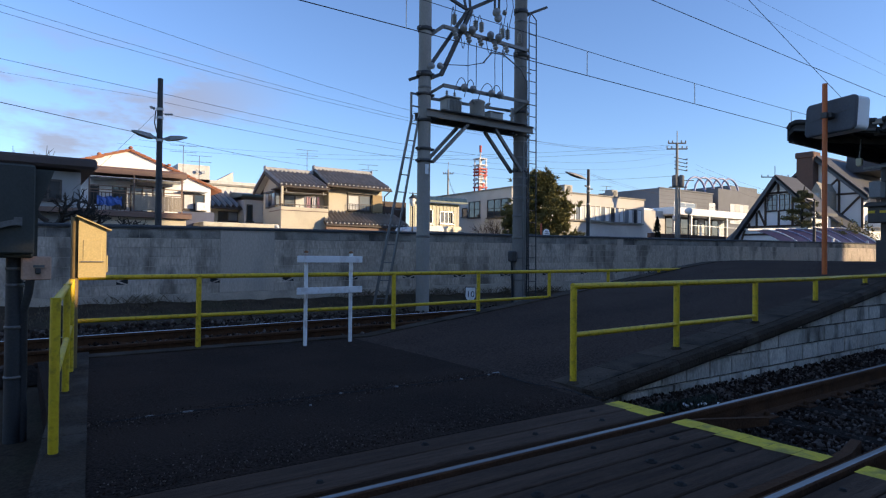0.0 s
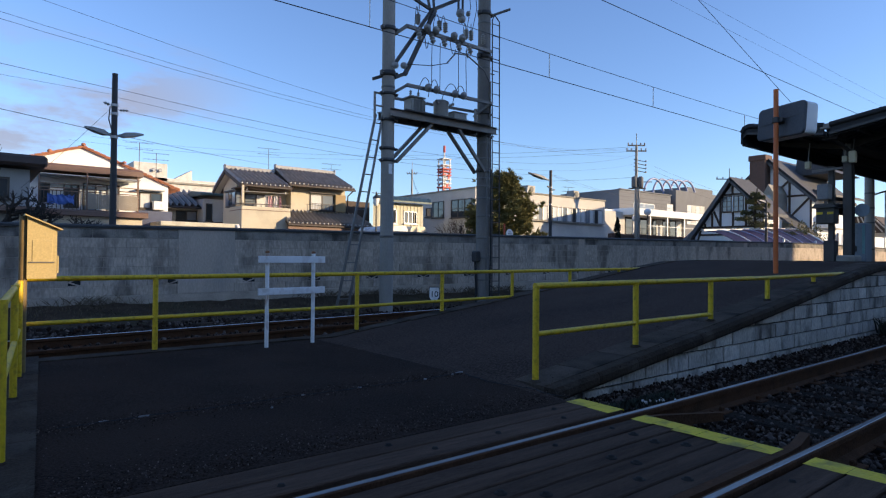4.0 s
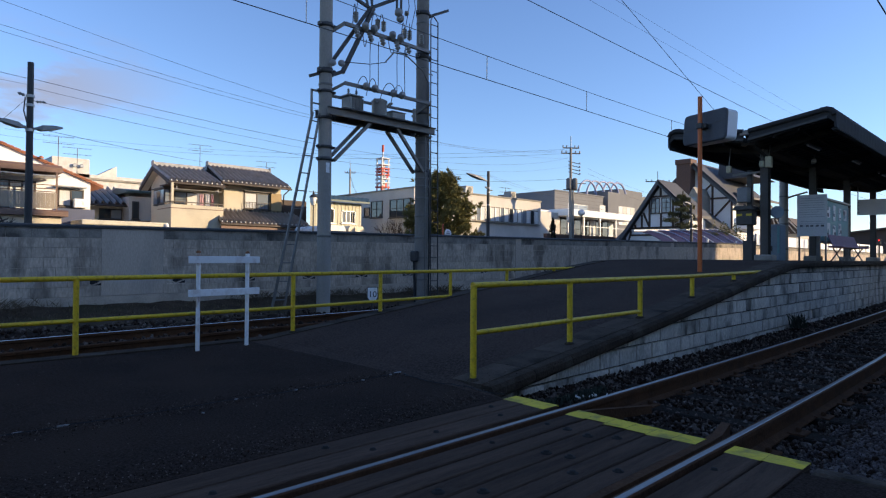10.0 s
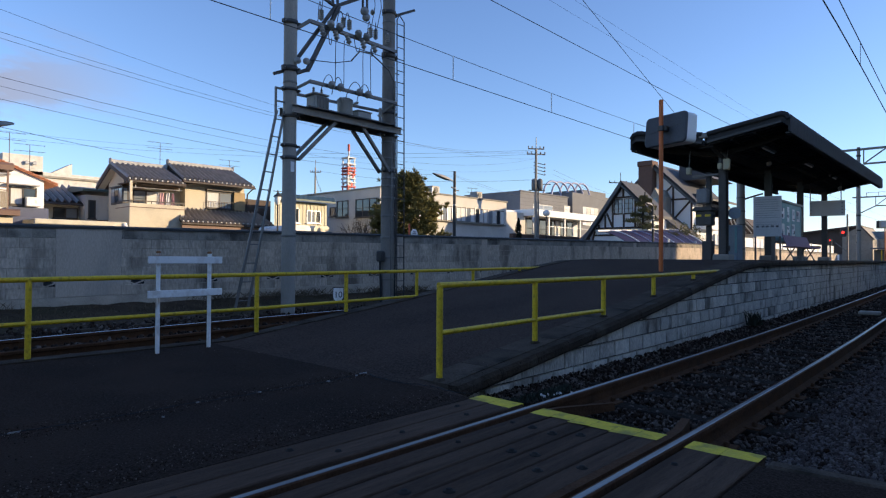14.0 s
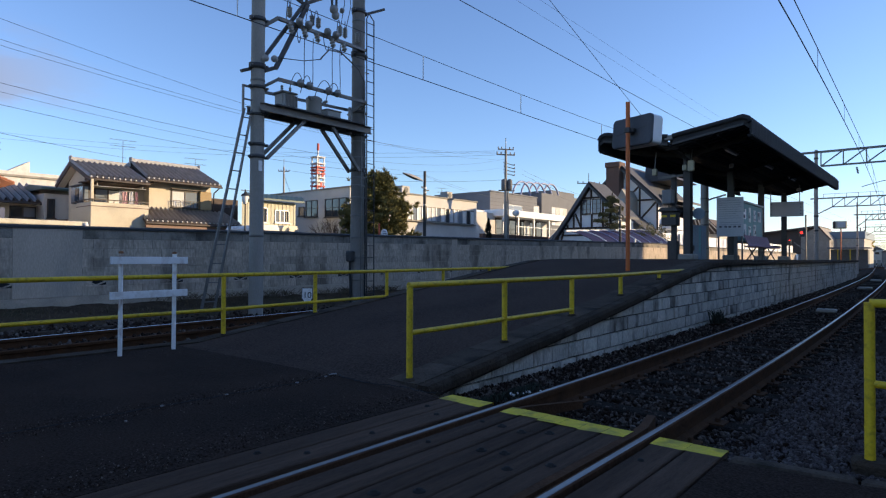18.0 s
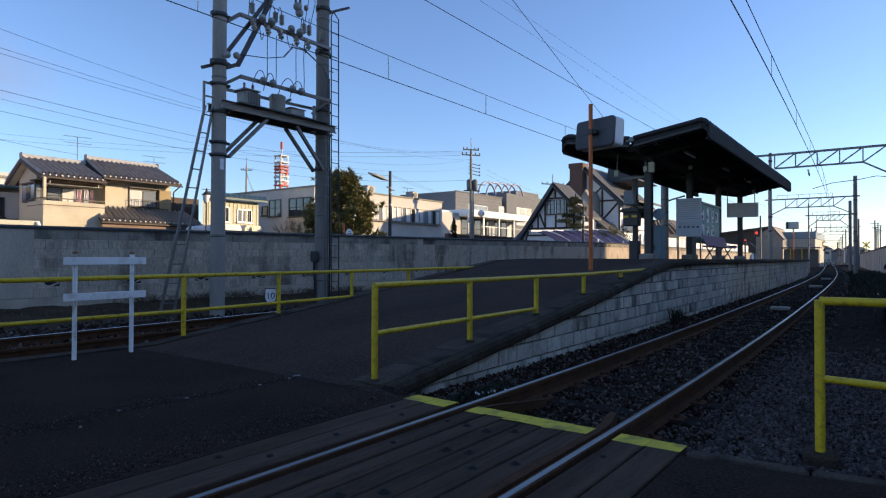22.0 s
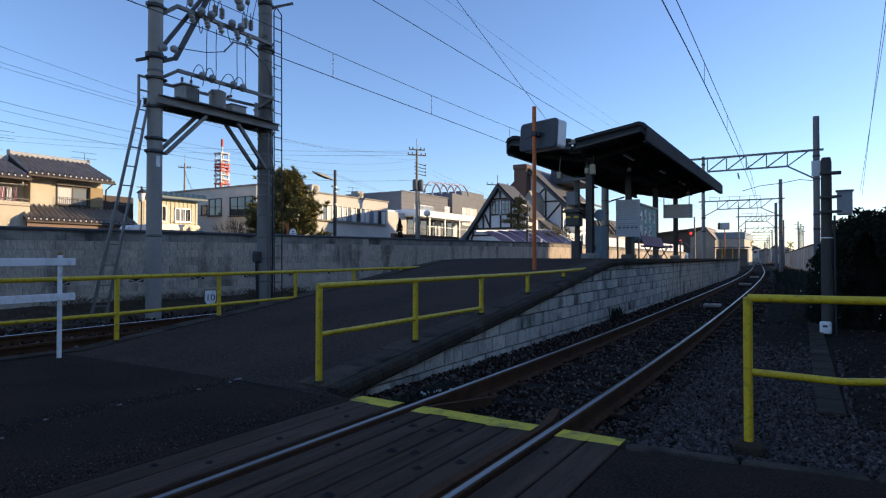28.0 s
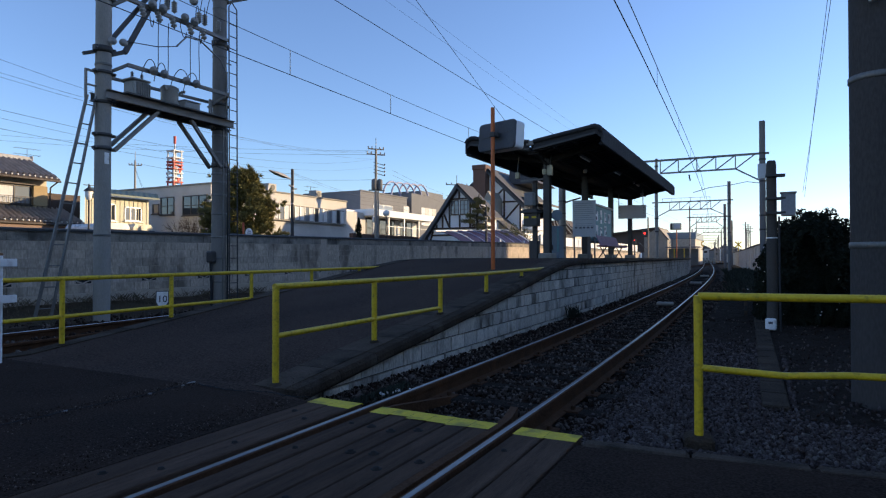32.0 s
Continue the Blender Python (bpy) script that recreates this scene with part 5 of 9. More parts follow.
for i in range(16):
    y0 = 5.6 + i * 0.52
    x0 = 0.10 - 0.008 * i
    part("lid", Shape().box((x0, y0, -0.09), (0.20, 0.505, 0.10), 1, 0.012), MOSSY, tg)
for (x0, y0, h) in ((-0.28, 14.0, 0.34), (-0.42, 18.5, 0.42)):
    mk = thing("marker_post", (x0, y0, -0.15), "short grey marker post with a dark band in the ballast", "marker")
    part("post", Shape().box((x0, y0, h / 2 - 0.15), (0.06, 0.05, h), 5, 0.01), SLAB, mk)
    part("stripe", Shape().box((x0, y0 - 0.027, h * 0.62 - 0.15), (0.05, 0.004, 0.10), 5), CABLE, mk)
bx = thing("rail_box", (-2.3, 16.0, -0.1), "flat pale track box lying between the rails", "track box")
part("body", Shape().box((track_x(16.1) + 0.12, 16.1, -0.05), (0.40, 0.30, 0.08), 3, 0.02), surface("track_box_grey", (0.40, 0.35, 0.28), None, 0.75), bx)
part("hole", Shape().lathe((track_x(16.1) + 0.08, 15.99, -0.002), (0, 0, 1), [(0, 0.03), (0.006, 0.02)], 10), CABLE, bx)
for y0 in (30.0, 42.0):
    bx = thing("rail_box", (track_x(y0), y0, -0.1), "flat pale track box lying between the rails", "track box")
    part("body", Shape().box((track_x(y0) + 0.1, y0, -0.05), (0.5, 0.4, 0.10), 3, 0.02), bpy.data.materials["track_box_grey"], bx)

# sleepers
SLEEPER = surface("sleeper_timber", (0.026, 0.0185, 0.0135), (0.011, 0.008, 0.0065), 0.95, spec=0.08, scale=5, fine=40, bump=0.5, vary=0.25, stretch=(0.5, 6, 6))
y0 = 4.25
sl_root = None
while y0 < 70:
    x0 = track_x(y0)
    if sl_root is None:
        sl_root = thing("sleeper", (x0, y0, -0.25), "dark weathered timber sleeper with steel tie plates", "sleeper", "sleepers")
        part("beam", Shape().box((x0, y0, -0.212), (2.05, 0.20, 0.12), 0, 0.012), SLEEPER, sl_root)
        for sd in (-1, 1):
            part("tie_plate", Shape().box((x0 + sd * GAUGE / 2, y0, -0.148), (0.32, 0.16, 0.018), 0, 0.004), RUST, sl_root)
            for dx in (-0.10, 0.10):
                part("spike", Shape().box((x0 + sd * GAUGE / 2 + dx, y0, -0.125), (0.03, 0.05, 0.04), 0, 0.008), RUST, sl_root)
    else:
        ang = math.atan2(track_x(y0 - 0.5) - track_x(y0 + 0.5), 1.0) + rng.uniform(-0.015, 0.015)
        copy_thing(sl_root, Matrix.Translation((x0, y0, -0.25 + rng.uniform(-0.008, 0.008))) @ Matrix.Rotation(ang, 4, 'Z'))
    y0 += 0.64 + rng.uniform(-0.03, 0.03)

# right-hand wall along the bend
SIDE_PLASTER = surface("side_plaster", (0.44, 0.41, 0.36), (0.32, 0.295, 0.26), 0.85, scale=0.8, bump=0.1, stain_amount=0.45)
WALL_R = [(26, 2.2), (36, 1.2), (55, -0.25), (80, -1.6), (110, -3.3), (140, -5.3), (175, -8.0)]
s, c = Shape(), Shape()
wys = [26, 31, 36, 45, 55, 65, 80, 95, 110, 140, 175]
wr = thing("side_wall", (-0.3, 55, -0.2), "pale concrete panel wall with dark posts along the bend", "wall", kind="structure")
for a_, b_ in zip(wys, wys[1:]):
    n = 4
    for i in range(n):
        ya, yb2 = lerp(a_, b_, i / n), lerp(a_, b_, (i + 1) / n)
        xa, xb = table(WALL_R, ya), table(WALL_R, yb2)
        part("panel", Shape().bar((xa, ya, 0.90), (xb, yb2, 0.90), 0.08, 2.3), SIDE_PLASTER, wr)
        part("post", Shape().box((xa - 0.045, ya, 0.90), (0.03, 0.10, 2.3)), BLOCK, wr)
part("cap", Shape().sweep([[(table(WALL_R, v) - 0.12, v, 2.05), (table(WALL_R, v) + 0.12, v, 2.05), (table(WALL_R, v) + 0.12, v, 2.16), (table(WALL_R, v) - 0.12, v, 2.16)] for v in wys]), COPING, wr)

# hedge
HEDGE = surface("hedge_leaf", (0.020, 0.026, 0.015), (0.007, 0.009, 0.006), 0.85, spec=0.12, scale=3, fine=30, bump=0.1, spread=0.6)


def leaf_cloud(n, inside, size, seed, flat=0.5):
    """Many small folded leaves filling a form; inside(rng) gives a place and an outward way."""
    r = random.Random(seed)
    s = Shape()
    for _ in range(n):
        p, out = inside(r)
        d = Vector((r.gauss(0, 1), r.gauss(0, 1), r.gauss(0, 1))) + out * 1.2
        d.normalize()
        u = d.cross(Vector((r.gauss(0, 1), r.gauss(0, 1), r.gauss(0, 1)))).normalized()
        w = d.cross(u)
        k = size * r.uniform(0.6, 1.3)
        p = Vector(p)
        s.add([p - u * k, p - w * k * flat + d * k * 0.2, p + u * k, p + w * k * flat + d * k * 0.2], [(0, 1, 2), (0, 2, 3)])
    return s


def hedge_inside(r):
    """Rounded bush, a little longer than wide."""
    y_ = r.uniform(12.0, 18.5)
    th_ = r.uniform(0.0, math.pi)
    if r.random() < 0.4:
        u_ = math.sqrt(r.random())
        c_, s_ = math.cos(th_), math.sin(th_)
        bulge = 0.12 * math.sin(th_ * 9 + u_ * 8) + 0.08 * math.sin(th_ * 4 - u_ * 17)
        return (0.82 - 0.92 * u_ * math.copysign(abs(c_) ** 0.9, c_), 12.15 + 0.9 * u_ * u_ + bulge, -0.25 + 1.98 * u_ * s_ ** 0.85), Vector((-c_ * 0.5, -1, s_ * 0.5))
    cap = 1.0 if y_ > 13.0 else math.sqrt(max(0.05, 1 - (13.0 - y_) ** 2))
    lump = 1 + 0.09 * math.sin(y_ * 2.3 + th_ * 4) + 0.07 * math.sin(y_ * 5.1 - th_ * 7) + 0.05 * math.sin(y_ * 11 + th_ * 13)
    c_, s_ = math.cos(th_), math.sin(th_)
    w_ = 0.88 * (0.35 + 0.65 * cap) * lump * (1 - 0.16 * r.random() ** 2)
    x_ = 0.80 + 0.055 * (y_ - 12) - w_ * 1.05 * math.copysign(abs(c_) ** 0.9, c_)
    z = -0.25 + (1.95 + 0.02 * (y_ - 12)) * (0.8 + 0.2 * cap) * lump * s_ ** 0.85 * (1 - 0.06 * r.random() ** 2)
    return (x_, y_, z), Vector((-c_, -0.5 if y_ < 13 else 0, s_))


hd = thing("hedge", (1.5, 15, -0.3), "tall dark evergreen hedge with an uneven outline", "hedge")
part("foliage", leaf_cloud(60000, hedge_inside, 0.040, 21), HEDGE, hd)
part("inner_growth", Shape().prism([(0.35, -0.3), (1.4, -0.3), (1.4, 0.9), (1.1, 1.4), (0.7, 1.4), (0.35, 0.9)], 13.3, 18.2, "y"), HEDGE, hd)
r_ = random.Random(3)
bl = Shape()
for i in range(46):
    p, o = hedge_inside(r_)
    if p[2] > 1.5:
        continue
    c_ = Vector(p) + o.normalized() * 0.12
    bl.lathe(c_, (-0.7, -0.6, 0.2), [(0, 0.006), (0.006, 0.013), (0.012, 0.009)], 6)
part("blossom", bl, WHITE_PAINT, hd, "scattered pale blossoms")

# ---- houses behind the wall ----
PLASTER = surface("cream_plaster", (0.60, 0.52, 0.39), (0.52, 0.45, 0.33), 0.85, scale=1.0, fine=50, bump=0.1, stain=(0.40, 0.34, 0.25), stain_scale=0.8, stain_amount=0.35)
WHITE_WALL = surface("white_wall", (0.88, 0.88, 0.86), (0.79, 0.78, 0.76), 0.8, scale=1.0, fine=50, bump=0.08)
BEIGE = surface("beige_wall", (0.60, 0.55, 0.485), (0.50, 0.46, 0.41), 0.85, scale=0.7, fine=40, bump=0.1, stain=(0.38, 0.34, 0.29), stain_scale=0.5, stain_amount=0.4)
TILE = surface("roof_tile", (0.34, 0.295, 0.26), (0.17, 0.148, 0.13), 0.5, scale=2, fine=40, bump=0.2, vary=0.12)
TILE_END = surface("pale_tile_end", (0.62, 0.59, 0.54), (0.46, 0.43, 0.39), 0.6, scale=4, bump=0.05)
RIDGE = surface("ridge_mortar", (0.42, 0.41, 0.39), (0.30, 0.29, 0.28), 0.7, scale=3, bump=0.1)
BROWN = surface("brown_fascia", (0.20, 0.115, 0.082), (0.15, 0.085, 0.06), 0.6, scale=2, bump=0.08)
DARK_WOOD = surface("dark_wood", (0.075, 0.045, 0.03), (0.05, 0.03, 0.022), 0.7, scale=3, bump=0.15)
FRAME = surface("window_frame", (0.07, 0.055, 0.045), None, 0.5, 0.2, bump=0.02)
ALU = surface("aluminium_frame", (0.42, 0.42, 0.42), None, 0.4, 0.5, bump=0.02)
CURTAIN = surface("pale_curtain", (0.66, 0.66, 0.64), (0.5, 0.5, 0.49), 0.8, scale=6, bump=0.1, stretch=(1, 6, 0.3))
SHUTTER = surface("shutter_box", (0.36, 0.25, 0.12), (0.29, 0.20, 0.10), 0.7, scale=3, bump=0.1)
TERRACOTTA = surface("terracotta_edge", (0.42, 0.16, 0.08), (0.34, 0.12, 0.06), 0.7, scale=4, bump=0.1, vary=0.15)
SLATE = surface("slate_roof", (0.085, 0.083, 0.085), (0.050, 0.049, 0.051), 0.7, scale=6, fine=40, bump=0.35)
GREY_WALL = surface("grey_wall", (0.17, 0.17, 0.175), (0.13, 0.13, 0.135), 0.85, scale=0.8, fine=40, bump=0.1)
TARP = surface("blue_tarp", (0.04, 0.14, 0.42), (0.03, 0.09, 0.30), 0.5, scale=5, fine=20, bump=0.4)
GREEN_ROOF = surface("green_metal_roof", (0.06, 0.10, 0.08), (0.045, 0.075, 0.06), 0.5, scale=2, bump=0.1)
BRICK_DARK = surface("brown_brick", (0.16, 0.085, 0.06), (0.10, 0.055, 0.04), 0.85, scale=8, fine=40, bump=0.4)
LILAC = surface("lilac_steel", (0.30, 0.32, 0.46), (0.24, 0.26, 0.38), 0.5, scale=2, bump=0.05)


def put(axis, at, u, d, z):
    """Point on a facade: axis 'x' faces +x at x=at (u runs along y), 'y' faces -y at y=at (u runs along x). d: proud of it."""
    return (at + d, u, z) if axis == "x" else (u, at - d, z)


def slab(axis, at, u0, u1, z0, z1, d0, d1):
    a_, b_ = put(axis, at, u0, d0, z0), put(axis, at, u1, d1, z1)
    c_ = [(p + q) / 2 for p, q in zip(a_, b_)]
    return Shape().box(c_, [max(abs(p - q), 0.004) for p, q in zip(a_, b_)])


def window(parent, axis, at, u0, u1, z0, z1, lights=2, frame=None, fill=None, sill=True, rows=1, deep=0.10):
    """Framed window set in a facade: frame ring, panes, mullions and sill."""
    frame = frame or FRAME
    t = 0.06
    s = Shape()
    for a_, b_, c_, d_ in ((u0, u1, z0, z0 + t), (u0, u1, z1 - t, z1), (u0, u0 + t, z0, z1), (u1 - t, u1, z0, z1)):
        q = slab(axis, at, a_, b_, c_, d_, -deep, 0.05)
        s.add(q.v, q.f)
    w = part("window", s, frame, parent)
    for i in range(lights):
        a_, b_ = lerp(u0 + t, u1 - t, i / lights), lerp(u0 + t, u1 - t, (i + 1) / lights)
        mat = fill[i % len(fill)] if fill else ROOM
        part("pane", slab(axis, at, a_, b_, z0 + t, z1 - t, -0.02, 0.012 + 0.006 * (i % 2)), mat, w)
        if i:
            part("mullion", slab(axis, at, a_ - 0.03, a_ + 0.03, z0 + t, z1 - t, 0.0, 0.045), frame, w)
    for j in range(1, rows):
        z = lerp(z0, z1, j / rows)
        part("glazing_bar", slab(axis, at, u0 + t, u1 - t, z - 0.02, z + 0.02, 0.0, 0.04), frame, w)
    if sill:
        part("sill", slab(axis, at, u0 - 0.05, u1 + 0.05, z0 - 0.06, z0, 0.0, 0.12), frame, w)
    return w


# pane colour lightened to stand for sky mirrored in the glass
SKY_TINT_PANE = glassy("sky_tint_pane", (0.20, 0.23, 0.26), 0.1)


def tile_roof(parent, eave, ridge, y0, y1, y0r, y1r, pitch=0.27, ends=True):
    """Pantile slope: eave and ridge as (x, z); rounded courses run down the slope."""
    n = max(2, int(round((y1 - y0) / pitch)))
    s = Shape()
    prof = [(0.0, 0.0), (0.08, 0.11), (0.20, 0.17), (0.32, 0.13), (0.42, 0.0), (0.60, -0.06), (0.86, -0.06)]
    steps = max(3, int(math.hypot(eave[0] - ridge[0], eave[1] - ridge[1]) / 0.27))
    sections = []
    for k in range(steps + 1):
        t = k / steps
        for lift in ((0.0, 0.03) if 0 < k < steps else (0.0,)):
            row = []
            for i in range(n + 1):
                for f, h in (prof if i < n else prof[:1]):
                    u = (i + f) / n
                    y_ = lerp(lerp(y0, y1, u), lerp(y0r, y1r, u), t)
                    row.append((lerp(eave[0], ridge[0], t), y_, lerp(eave[1], ridge[1], t) + h + 0.03 - lift))
            sections.append(row)
    s.sweep(sections, closed=False, caps=False)
    roof = part("roof_tiles", s, TILE, parent, "dark grey glazed pantiles")
    und = Shape()
    und.add([(eave[0], y0, eave[1] - 0.02), (eave[0], y1, eave[1] - 0.02), (ridge[0], y1r, ridge[1] - 0.02), (ridge[0], y0r, ridge[1] - 0.02),
             (eave[0], y0, eave[1] - 0.14), (eave[0], y1, eave[1] - 0.14), (ridge[0], y1r, ridge[1] - 0.14), (ridge[0], y0r, ridge[1] - 0.14)],
            [(0, 1, 2, 3), (4, 7, 6, 5), (0, 4, 5, 1), (1, 5, 6, 2), (2, 6, 7, 3), (3, 7, 4, 0)])
    part("roof_board", und, DARK_WOOD, parent)
    if ends:
        sg_ = 1 if eave[0] > ridge[0] else -1
        for i in range(n):
            y_ = lerp(y0, y1, (i + 0.3) / n)
            part("eave_tile", Shape().lathe((eave[0], y_, eave[1] + 0.045), (sg_, 0, -0.1), [(-0.05, 0.05), (0.03, 0.05), (0.045, 0.03)], 8), TILE_END, roof, "pale round tile end")
    part("gutter", Shape().tube([(eave[0] + 0.05, y0, eave[1] - 0.10), (eave[0] + 0.05, y1, eave[1] - 0.12)], 0.055, 8), FRAME, parent)
    return roof


def ridge_cap(parent, x, z, y0, y1, mat=None):
    s = Shape().box((x, (y0 + y1) / 2, z + 0.07), (0.28, y1 - y0, 0.14), 0, 0.03).tube([(x, y0, z + 0.17), (x, y1, z + 0.17)], 0.085, 8)
    part("ridge_cap", s, mat or RIDGE, parent)
    for y_ in (y0, y1):
        part("ridge_end", Shape().box((x, y_, z + 0.16), (0.34, 0.10, 0.30), 0, 0.05), mat or RIDGE, parent)


# two-storey tiled house
th = thing("tiled_house", (-36, 16, -0.3), "cream two-storey house with dark pantile roofs and a balcony", "house")
part("wall", Shape().prism([(-38.4, -0.3), (-34.5, -0.3), (-34.5, 5.3), (-36.2, 6.3), (-38.4, 5.2)], 15.5, 19.2, "y"), PLASTER, th)
part("wall", Shape().prism([(-37.5, -0.3), (-35.2, -0.3), (-35.2, 5.2), (-36.2, 5.95), (-37.5, 5.2)], 12.45, 15.5, "y"), PLASTER, th)
tile_roof(th, (-33.75, 5.38), (-36.2, 6.50), 15.05, 19.5, 15.2, 19.3)
tile_roof(th, (-38.9, 5.30), (-36.2, 6.50), 15.05, 19.5, 15.2, 19.3, ends=False)
ridge_cap(th, -36.2, 6.52, 15.2, 19.3)
tile_roof(th, (-33.5, 5.12), (-36.2, 6.18), 12.05, 15.1, 12.05, 15.1)
tile_roof(th, (-38.4, 5.10), (-36.2, 6.18), 12.05, 15.1, 12.05, 15.1, ends=False)
ridge_cap(th, -36.2, 6.20, 12.08, 15.1)
for (xa, za), (xb, zb) in (((-33.55, 5.02), (-36.2, 6.08)), ((-38.35, 5.0), (-36.2, 6.08))):
    part("barge_board", Shape().bar((xa, 12.09, za), (xb, 12.09, zb), 0.06, 0.22), DARK_WOOD, th)
part("rake_soffit", Shape().prism([(-33.6, 5.0), (-36.2, 6.04), (-38.3, 5.0), (-38.3, 4.95), (-36.2, 5.97), (-33.6, 4.95)], 12.1, 12.5, "y"), BEIGE, th)
part("rake_soffit", Shape().prism([(-33.9, 5.22), (-36.2, 6.32), (-36.2, 6.24), (-33.9, 5.14)], 15.1, 15.5, "y"), DARK_WOOD, th)
part("soffit", Shape().box((-34.4, 13.6, 4.97), (1.5, 3.0, 0.06)), DARK_WOOD, th)
bal = part("balcony", Shape().box((-34.25, 13.5, 3.22), (1.9, 2.9, 1.30), 0, 0.02), PLASTER, th, "plastered balcony parapet")
part("coping_strip", Shape().box((-34.25, 13.5, 3.66), (1.93, 2.93, 0.04)), BROWN, bal)
part("balcony_post", Shape().box((-33.40, 12.15, 4.42), (0.12, 0.12, 1.2)), PLASTER, bal)
part("handrail", Shape().box((-33.3, 13.5, 4.0), (0.05, 2.9, 0.05)), FRAME, bal)
part("handrail", Shape().box((-34.2, 12.08, 4.0), (1.8, 0.05, 0.05)), FRAME, bal)
for i in range(9):
    part("baluster", Shape().box((-33.3, 12.15 + i * 0.34, 3.93), (0.03, 0.03, 0.12)), FRAME, bal)
part("drying_pole", Shape().tube([(-33.7, 12.3, 4.72), (-33.7, 15.0, 4.75)], 0.018, 6), ALU, bal)
for y0 in (12.5, 14.8):
    part("pole_hanger", Shape().bar((-33.7, y0, 4.72), (-33.7, y0, 4.95), 0.03, 0.02), ALU, bal)
window(th, "x", -35.2, 12.9, 14.95, 3.2, 4.75, 3, FRAME, [SKY_TINT_PANE, CURTAIN, ROOM], False)
for y0, w0, z0, col in ((13.95, 0.26, 3.78, (0.62, 0.40, 0.40)), (14.28, 0.24, 3.8, (0.74, 0.70, 0.68)), (13.72, 0.14, 3.78, (0.70, 0.67, 0.66)), (14.55, 0.16, 3.8, (0.50, 0.30, 0.32))):
    ld = thing("laundry", (-33.9, y0, z0), "piece of washing hung to dry on the balcony", "laundry", "washing")
    rows2 = [[(-33.9 + 0.05 * math.sin(i * 1.9 + k * 0.6), y0 + w0 * (i / 6 - 0.5), z0 + 0.78 - k * 0.13) for i in range(7)] for k in range(6)]
    part("cloth", Shape().sweep(rows2, closed=False, caps=False), surface("cloth_%d" % int(y0 * 100), col, None, 0.9, scale=6), ld)
    part("peg_line", Shape().tube([(-33.9, y0 - w0 / 2, z0 + 0.8), (-33.9, y0 + w0 / 2, z0 + 0.8)], 0.01, 5), ALU, ld)
w = window(th, "x", -34.5, 16.75, 18.4, 3.95, 4.95, 2, FRAME, [CURTAIN, SKY_TINT_PANE])
for i in range(9):
    part("guard_bar", Shape().box((-34.28, 16.8 + i * 0.2, 4.13), (0.02, 0.02, 0.42)), FRAME, w)
for z0 in (3.93, 4.34):
    part("guard_rail", Shape().box((-34.28, 17.6, z0), (0.03, 1.75, 0.03)), FRAME, w)
part("window_hood", Shape().box((-34.38, 17.6, 5.02), (0.24, 1.85, 0.05)), FRAME, w)
part("shutter_box", Shape().box((-34.42, 18.8, 4.45), (0.20, 0.72, 1.08), 0, 0.01), SHUTTER, th, "brown shutter box")
bay = part("bay_window", Shape().box((-35.55, 12.36, 4.38), (1.75, 0.30, 0.92)), FRAME, th, "dark framed bay window on the gable wall")
for i in range(3):
    part("pane", Shape().box((-36.1 + i * 0.55, 12.2, 4.38), (0.46, 0.03, 0.74)), (SKY_TINT_PANE, ROOM, SKY_TINT_PANE)[i], bay)
part("pane", Shape().box((-34.66, 12.33, 4.38), (0.03, 0.18, 0.74)), SKY_TINT_PANE, bay)
part("bay_roof", Shape().box((-35.55, 12.33, 4.87), (1.9, 0.40, 0.06)), FRAME, bay)
tile_roof(th, (-32.75, 2.98), (-34.5, 3.74), 14.55, 20.3, 14.85, 20.2)
part("eave_board", Shape().box((-32.85, 17.4, 2.72), (0.12, 5.6, 0.14)), BROWN, th)
part("lower_wall", Shape().box((-34.2, 17.4, 1.3), (1.2, 5.4, 3.2)), PLASTER, th)
part("downpipe", Shape().tube([(-33.8, 19.4, 5.25), (-34.3, 19.3, 4.95), (-34.4, 19.25, 3.2)], 0.04, 8), FRAME, th)
part("downpipe", Shape().tube([(-33.55, 12.3, 5.0), (-34.2, 12.38, 4.7), (-34.3, 12.4, 2.0)], 0.035, 8), FRAME, th)
part("side_wall", Shape().box((-37.5, 20.2, 2.2), (5.5, 2.0, 5.0)), DARK_WOOD, th)


def aerial(x, y, z0, z1, n=6, arm=1.3, turn=10):
    a_ = thing("tv_aerial", (x, y, z0), "thin metal rooftop television aerial", "aerial", "aerials")
    part("mast", Shape().tube([(x, y, z0), (x, y, z1)], 0.016, 6), FRAME, a_)
    ca, sa = math.cos(radians(turn)), math.sin(radians(turn))
    for dz in (0.0, -0.35):
        part("boom", Shape().tube([(x - sa * arm / 2, y - ca * arm / 2, z1 + dz), (x + sa * arm / 2, y + ca * arm / 2, z1 + dz)], 0.010, 5), FRAME, a_)
        for i in range(n):
            t = (i / (n - 1) - 0.5) * arm
            part("element", Shape().tube([(x + sa * t - ca * 0.25, y + ca * t + sa * 0.25, z1 + dz), (x + sa * t + ca * 0.25, y + ca * t - sa * 0.25, z1 + dz)], 0.007, 4), FRAME, a_)


aerial(-36.3, 14.8, 6.3, 7.75)
aerial(-38.5, 20.3, 5.0, 7.6)
aerial(-36, 7.4, 5.4, 7.15)
aerial(-37.5, 8.6, 4.7, 6.9)

